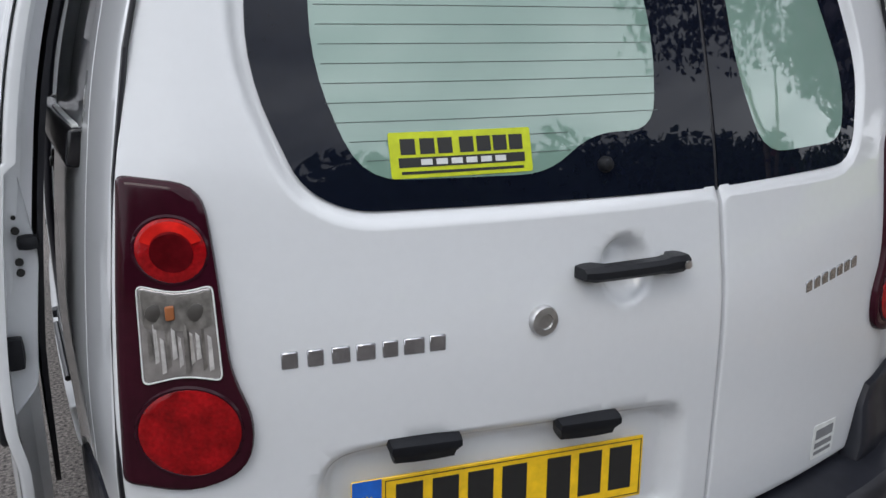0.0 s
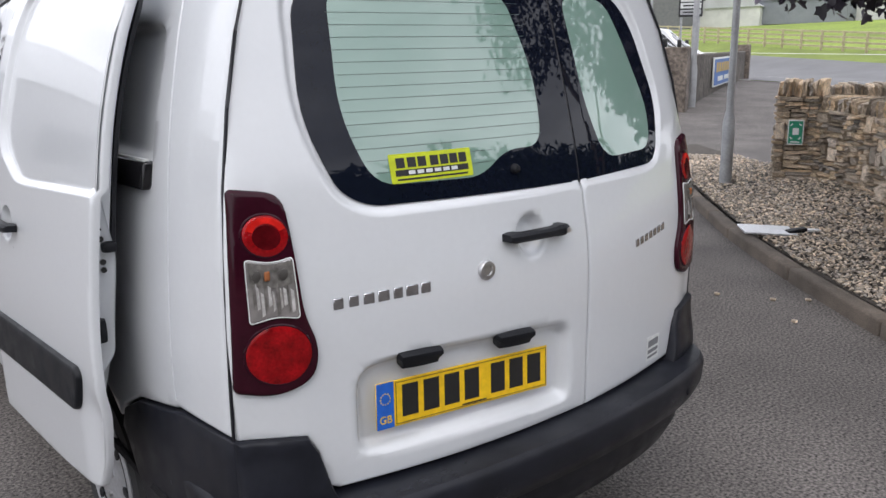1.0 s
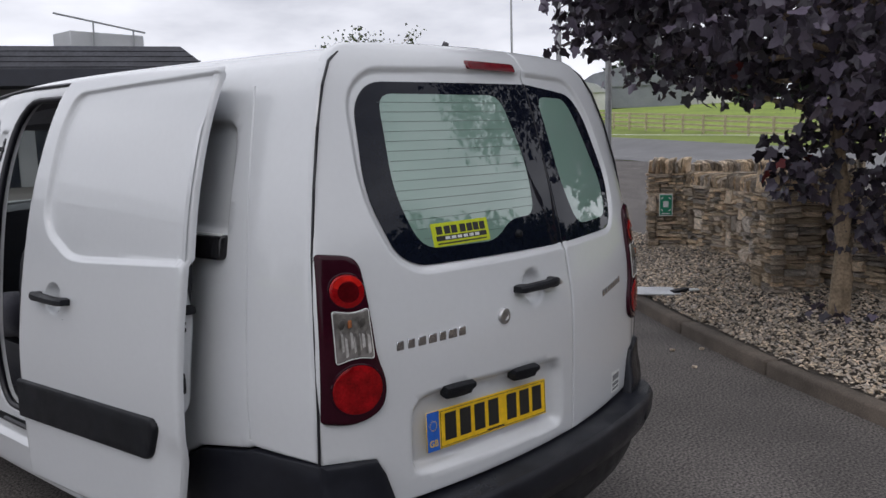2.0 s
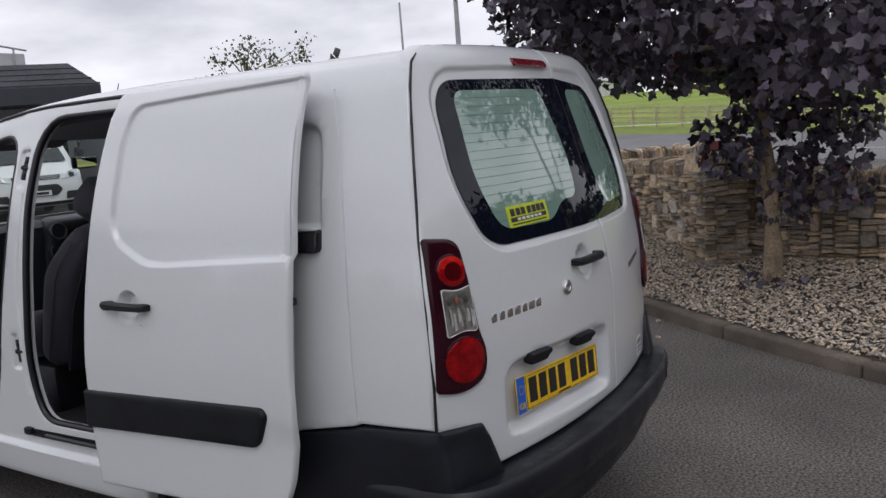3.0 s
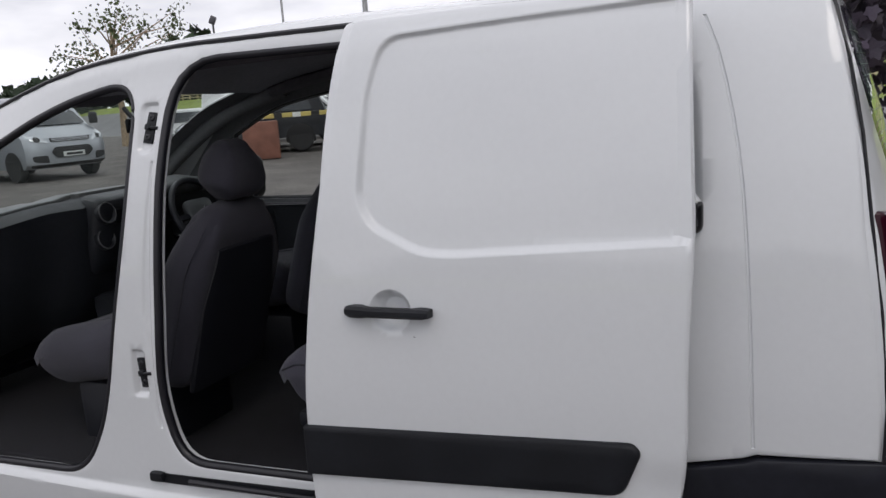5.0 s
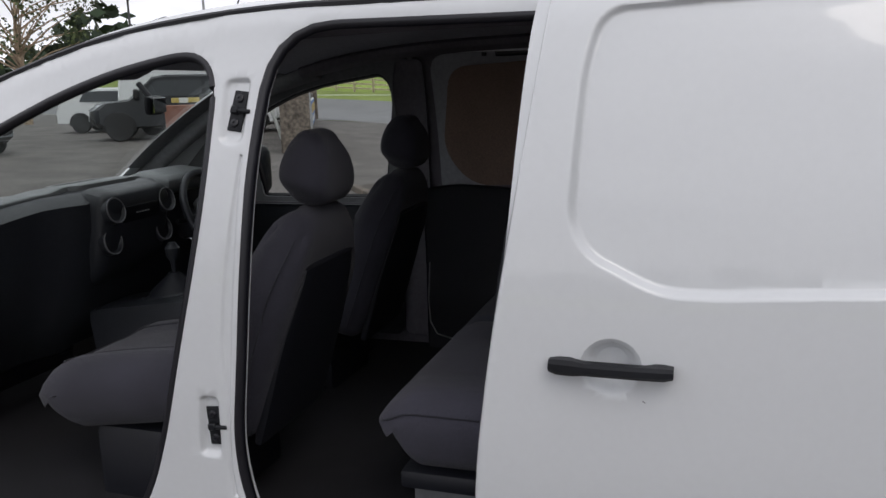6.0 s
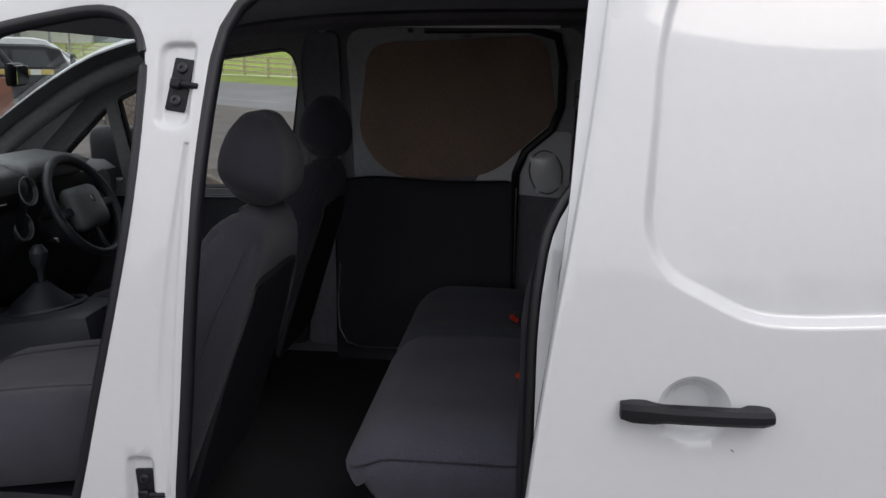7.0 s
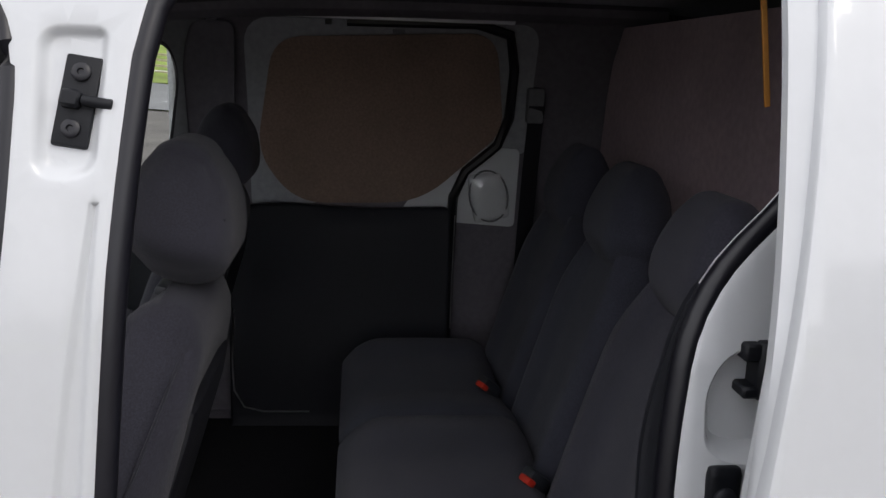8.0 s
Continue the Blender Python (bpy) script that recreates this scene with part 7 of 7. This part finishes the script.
def parked(name, label, paint, at, turn_deg, profile, width, axles, wheel_r, windows, screen_pts, grille_z, lamp_z, group, plate=True):
    """A parked vehicle that faces +y: a side profile drawn in towards the roof, with glass, wheels, lamps and grille."""
    v = thing(name, label, "vehicle", group, at=at, turn=turn_deg)
    zmax = max(z for _, z in profile)
    def hw(z):
        return width / 2 * (1 - 0.16 * smoothstep(zmax * 0.5, zmax, z)) - 0.03 * smoothstep(0.6, 0.25, z)
    bm = bmesh.new()
    loops = []
    for f in (-1, -0.97, -0.9, -0.75, -0.5, -0.25, 0, 0.25, 0.5, 0.75, 0.9, 0.97, 1):
        k = 0.05 * smoothstep(0.88, 1.0, abs(f))
        loops.append([bm.verts.new((f * hw(z), y - k * (1 if y > 2 else -1 if y < -2 else 0) - 0.26 * abs(f) ** 3 * smoothstep(0.9, 2.2, y), z - k * (1 if z > zmax * 0.6 else 0))) for y, z in profile])
    for i in range(1, len(loops)):
        for j in range(len(profile)):
            bm.faces.new((loops[i - 1][j - 1], loops[i - 1][j], loops[i][j], loops[i][j - 1]))
    bm.faces.new(loops[0])
    bm.faces.new(loops[-1])
    bmesh.ops.recalc_face_normals(bm, faces=bm.faces)
    part("body", bm, paint, v, angle=32)

    def nose(x, z, d):
        y = profile_front(profile, z)
        return Vector((x, y - 0.26 * abs(x / hw(z)) ** 3 * smoothstep(0.9, 2.2, y) + 0.014 - d, z))

    for s in (-1, 1):
        for loop in windows:
            part("side_window", sheet(rloop([(y, z, 0.06) for y, z in loop]), lambda y, z, d: Vector((s * (hw(z) + 0.012 - d), y, z)), grid=0.5, thick=0.01), TINT, v)
        for ay in axles:
            w = part("wheel", moved(lathe([(0.6 * wheel_r, -0.1), (0.93 * wheel_r, -0.1), (wheel_r, -0.07), (wheel_r, 0.07), (0.93 * wheel_r, 0.1), (0.6 * wheel_r, 0.1)], 28), pose(s * (width / 2 - 0.10), ay, wheel_r, 0, 90, 0)), TYRE, v)
            part("rim", moved(lathe([(0.64 * wheel_r, 0.06), (0.66 * wheel_r, 0.10), (0.5 * wheel_r, 0.06), (0.15 * wheel_r, 0.09), (0, 0.09)], 20), pose(s * (width / 2 - 0.10), ay, wheel_r, 0, 90 * s, 0)), SILVER, w)
            for k in range(5):
                part("spoke_gap", moved(pad(0.26 * wheel_r, 0.2 * wheel_r, 0.03, 0.012, cuts=2, at=(0.42 * wheel_r, 0, 0.085)), pose(s * (width / 2 - 0.10), ay, wheel_r, 0, 90 * s, 0) @ Matrix.Rotation(k * 2 * math.pi / 5, 4, "Z")), GRILLE, w)
            arch_ring = [(ay + (wheel_r + 0.06) * math.cos(a), wheel_r + (wheel_r + 0.06) * math.sin(a)) for a in np.linspace(0, math.pi, 13)]
            part("wheel_arch", sheet([*arch_ring, (ay - wheel_r - 0.06, 0.26), (ay + wheel_r + 0.06, 0.26)], lambda y, z, d: Vector((s * (hw(z) + 0.008 - d), y, z)), grid=0.5, thick=0.01), GRILLE, v)
        lamp_loop = rloop([(s * (width / 2 - 0.50), lamp_z - 0.09, 0.03), (s * (width / 2 - 0.12), lamp_z - 0.03, 0.04), (s * (width / 2 - 0.05), lamp_z + 0.15, 0.03), (s * (width / 2 - 0.30), lamp_z + 0.09, 0.05)])
        lamp = part("headlamp", sheet(lamp_loop, nose, grid=0.08, thick=0.03, rim=0.012), LAMP_GLASS, v, "clear headlamp")
        part("lamp_bowl", sheet(circle(s * (width / 2 - 0.24), lamp_z + 0.02, 0.065), lambda x, z, d: nose(x, z, d - 0.006), grid=0.1, thick=0.004), GRILLE, lamp)
        part("bumper_intake", sheet(rloop([(s * (width / 2 - 0.42), 0.42, 0.04), (s * (width / 2 - 0.12), 0.47, 0.05), (s * (width / 2 - 0.10), 0.60, 0.05), (s * (width / 2 - 0.40), 0.60, 0.04)]), nose, grid=0.1, thick=0.02), GRILLE, v, "black bumper intake")
        part("door_mirror", pad(0.2, 0.14, 0.28, 0.05, at=(s * (width / 2 + 0.13), screen_pts[1][0] - 0.25, screen_pts[1][1] + 0.12)), GRILLE, v)
    (y0, z0), (y1, z1) = screen_pts
    part("windscreen", sheet(rloop([(-width * 0.40, 0, 0.08), (width * 0.40, 0, 0.08), (width * 0.35, 1, 0.1), (-width * 0.35, 1, 0.1)]), lambda x, t, d: Vector((x, y1 + (y0 - y1) * t + 0.02 - 0.15 * x * x, z1 + (z0 - z1) * t + 0.015 - d)), grid=0.34, thick=0.008), TINT, v)
    top = part("grille", sheet(rloop([(-0.24 * width, lamp_z - 0.06, 0.02), (0.24 * width, lamp_z - 0.06, 0.02), (0.25 * width, lamp_z + 0.04, 0.02), (-0.25 * width, lamp_z + 0.04, 0.02)]), nose, grid=0.1, thick=0.02), GRILLE, v, "slim black grille with bright bars")
    for dz in (-0.035, 0.0, 0.03):
        part("grille_bar", tube([nose(x, lamp_z + dz, -0.004) for x in np.linspace(-0.23 * width, 0.23 * width, 9)], 0.009, 6), CHROME, top)
    low_z = grille_z - 0.14
    part("lower_grille", sheet(rloop([(-0.20 * width, low_z - 0.13, 0.05), (0.20 * width, low_z - 0.13, 0.05), (0.26 * width, low_z, 0.04), (0.21 * width, low_z + 0.12, 0.05), (-0.21 * width, low_z + 0.12, 0.05), (-0.26 * width, low_z, 0.04)]), nose, grid=0.1, thick=0.02), GRILLE, v, "black lower grille")
    part("lower_bumper", sheet(rloop([(-0.44 * width, 0.32, 0.03), (0.44 * width, 0.32, 0.03), (0.46 * width, 0.40, 0.03), (-0.46 * width, 0.40, 0.03)]), nose, grid=0.1, thick=0.03), GRILLE, v)
    if plate:
        p = nose(0, low_z - 0.06, -0.02)
        plate_ob = part("number_plate", rbox(0.52, 0.02, 0.11, 0.004, 1, at=(0, p.y, p.z)), PALE, v, "pale number plate")
        part("plate_bar", rbox(0.40, 0.01, 0.055, 0, 1, at=(0, p.y + 0.012, p.z)), INK, plate_ob)
    return v


def profile_front(profile, z):
    best = 0.0
    for i in range(len(profile)):
        (ya, za), (yb, zb) = profile[i - 1], profile[i]
        if min(za, zb) <= z <= max(za, zb) and za != zb:
            best = max(best, ya + (yb - ya) * (z - za) / (zb - za))
    return best


VAN_PROFILE = [(-2.45, 0.32), (-2.5, 0.6), (-2.46, 1.2), (-2.38, 1.9), (-2.2, 1.97), (0.6, 1.98), (1.0, 1.92), (1.85, 1.26), (2.1, 1.16), (2.40, 1.0), (2.48, 0.75), (2.46, 0.4), (2.3, 0.3)]
VAN_WINDOWS = [[(0.35, 1.22), (1.55, 1.22), (0.98, 1.74), (0.35, 1.76)]]
SUV_PROFILE = [(-2.2, 0.42), (-2.28, 0.75), (-2.2, 1.1), (-1.95, 1.65), (-1.6, 1.74), (0.2, 1.76), (0.55, 1.70), (1.2, 1.12), (2.05, 1.02), (2.25, 0.85), (2.25, 0.5), (2.1, 0.38)]
SUV_WINDOWS = [[(-1.75, 1.18), (-0.85, 1.18), (-0.85, 1.6), (-1.6, 1.6)], [(-0.75, 1.18), (0.85, 1.18), (0.45, 1.60), (-0.75, 1.6)]]
CAR_PROFILE = [(-2.0, 0.34), (-2.05, 0.7), (-1.9, 1.0), (-1.35, 1.42), (-0.9, 1.48), (0.1, 1.47), (0.4, 1.42), (1.05, 1.0), (1.85, 0.86), (2.02, 0.7), (2.02, 0.42), (1.9, 0.3)]
CAR_WINDOWS = [[(-1.25, 1.02), (0.75, 1.02), (0.3, 1.36), (-1.1, 1.36)]]
WHITE_VAN = mat("white_vehicle_paint", (0.72, 0.73, 0.74), 0.3, vary=0.03, coat=0.5)
SILVER_PAINT = mat("silver_vehicle_paint", (0.36, 0.38, 0.41), 0.35, 0.5, vary=0.04, coat=0.5)
BLACK_PAINT = mat("black_vehicle_paint", (0.010, 0.011, 0.014), 0.25, vary=0.05, coat=0.1, spec=0.3)


def park_van(at, turn_deg, paint, label):
    return parked("parked_van", label, paint, at, turn_deg, VAN_PROFILE, 1.98, (-1.55, 1.55), 0.33, VAN_WINDOWS, ((0.98, 1.90), (1.86, 1.27)), 0.80, 0.95, "parked vans")


def park_suv(at, turn_deg, paint, label):
    return parked("parked_car", label, paint, at, turn_deg, SUV_PROFILE, 1.9, (-1.35, 1.45), 0.37, SUV_WINDOWS, ((0.54, 1.69), (1.21, 1.13)), 0.80, 0.88, "parked cars")


def park_car(at, turn_deg, paint, label):
    return parked("parked_car", label, paint, at, turn_deg, CAR_PROFILE, 1.75, (-1.25, 1.3), 0.31, CAR_WINDOWS, ((0.39, 1.41), (1.06, 1.01)), 0.62, 0.72, "parked cars")


def parked_at(x, y):
    return x, y, land(x, y)


park_van(parked_at(11.84, 18.3), 167.6, SILVER_PAINT, "silver panel van parked in the yard")
park_van(parked_at(8.2, 18.4), 160, WHITE_VAN, "white panel van parked before the showroom")
park_van(parked_at(3.0, 17.6), 163, WHITE_VAN, "white panel van parked under the canopy")
park_van(parked_at(16.6, 25.0), 158, WHITE_VAN, "white panel van parked at the back of the yard")
park_van(parked_at(20.2, 16.2), 214, WHITE_VAN, "white panel van parked behind the entrance wall")
park_suv(parked_at(17.6, 15.4), 34.5, BLACK_PAINT, "black off-road car parked side on")
park_van(parked_at(24.6, 18.6), 208, WHITE_VAN, "white panel van parked in the far row")
park_car(parked_at(21.0, 19.8), 200, WHITE_VAN, "white hatchback parked in the far row")

# a barrier beam on a brown box
RUST = mat("brown_stave_box", (0.20, 0.085, 0.06), 0.8, vary=0.25, scale=3)
barrier = thing("barrier", "yellow barrier beam resting on a brown box and a trestle", "barrier", at=(15.6, 13.7, land(15.6, 13.7)), turn=-55)
part("box", rbox(0.95, 0.7, 1.0, 0.04, 2, at=(0, 0, 0.5)), RUST, barrier)
part("beam", rbox(2.6, 0.12, 0.12, 0.01, 1, at=(1.0, 0, 1.12)), mat("beam_yellow", (0.5, 0.40, 0.12), 0.6), barrier)
for i in range(5):
    part("beam_band", rbox(0.22, 0.125, 0.125, 0, 1, at=(0.0 + i * 0.5, 0, 1.12)), INK if i % 2 else PALE, barrier)
for a in (-1, 1):
    part("trestle_leg", tube([(2.1, 0, 1.05), (2.1 + 0.35 * a, 0.2 * a, 0)], 0.05, 6), PALE, barrier)

# a tall advertising board on two posts by the road
TOTEM = (32.9, 22.1)
totem = thing("totem_sign", "tall dark framed advertising board with pale panels", "sign", at=(*TOTEM, land(*TOTEM)), turn=-52)
part("frame", rbox(1.1, 0.16, 1.75, 0.03, 2, at=(0, 0, 3.55)), mat("dark_sign_frame", (0.03, 0.03, 0.034), 0.5), totem)
for z, h, m in ((4.16, 0.36, BLUE), (3.78, 0.24, PALE), (3.48, 0.24, PALE), (3.18, 0.24, PALE), (2.88, 0.22, GALV)):
    panel = part("panel", rbox(0.94, 0.03, h, 0.004, 1, at=(0, -0.085, z)), m, totem)
    part("print_bar", rbox(0.7, 0.01, h * 0.3, 0, 1, at=(0, -0.103, z)), PALE if m is BLUE else INK, panel)
for x in (-0.4, 0.4):
    part("post", cyl(0.05, 2.75, at=(x, 0, 1.35), n=12), GALV, totem)
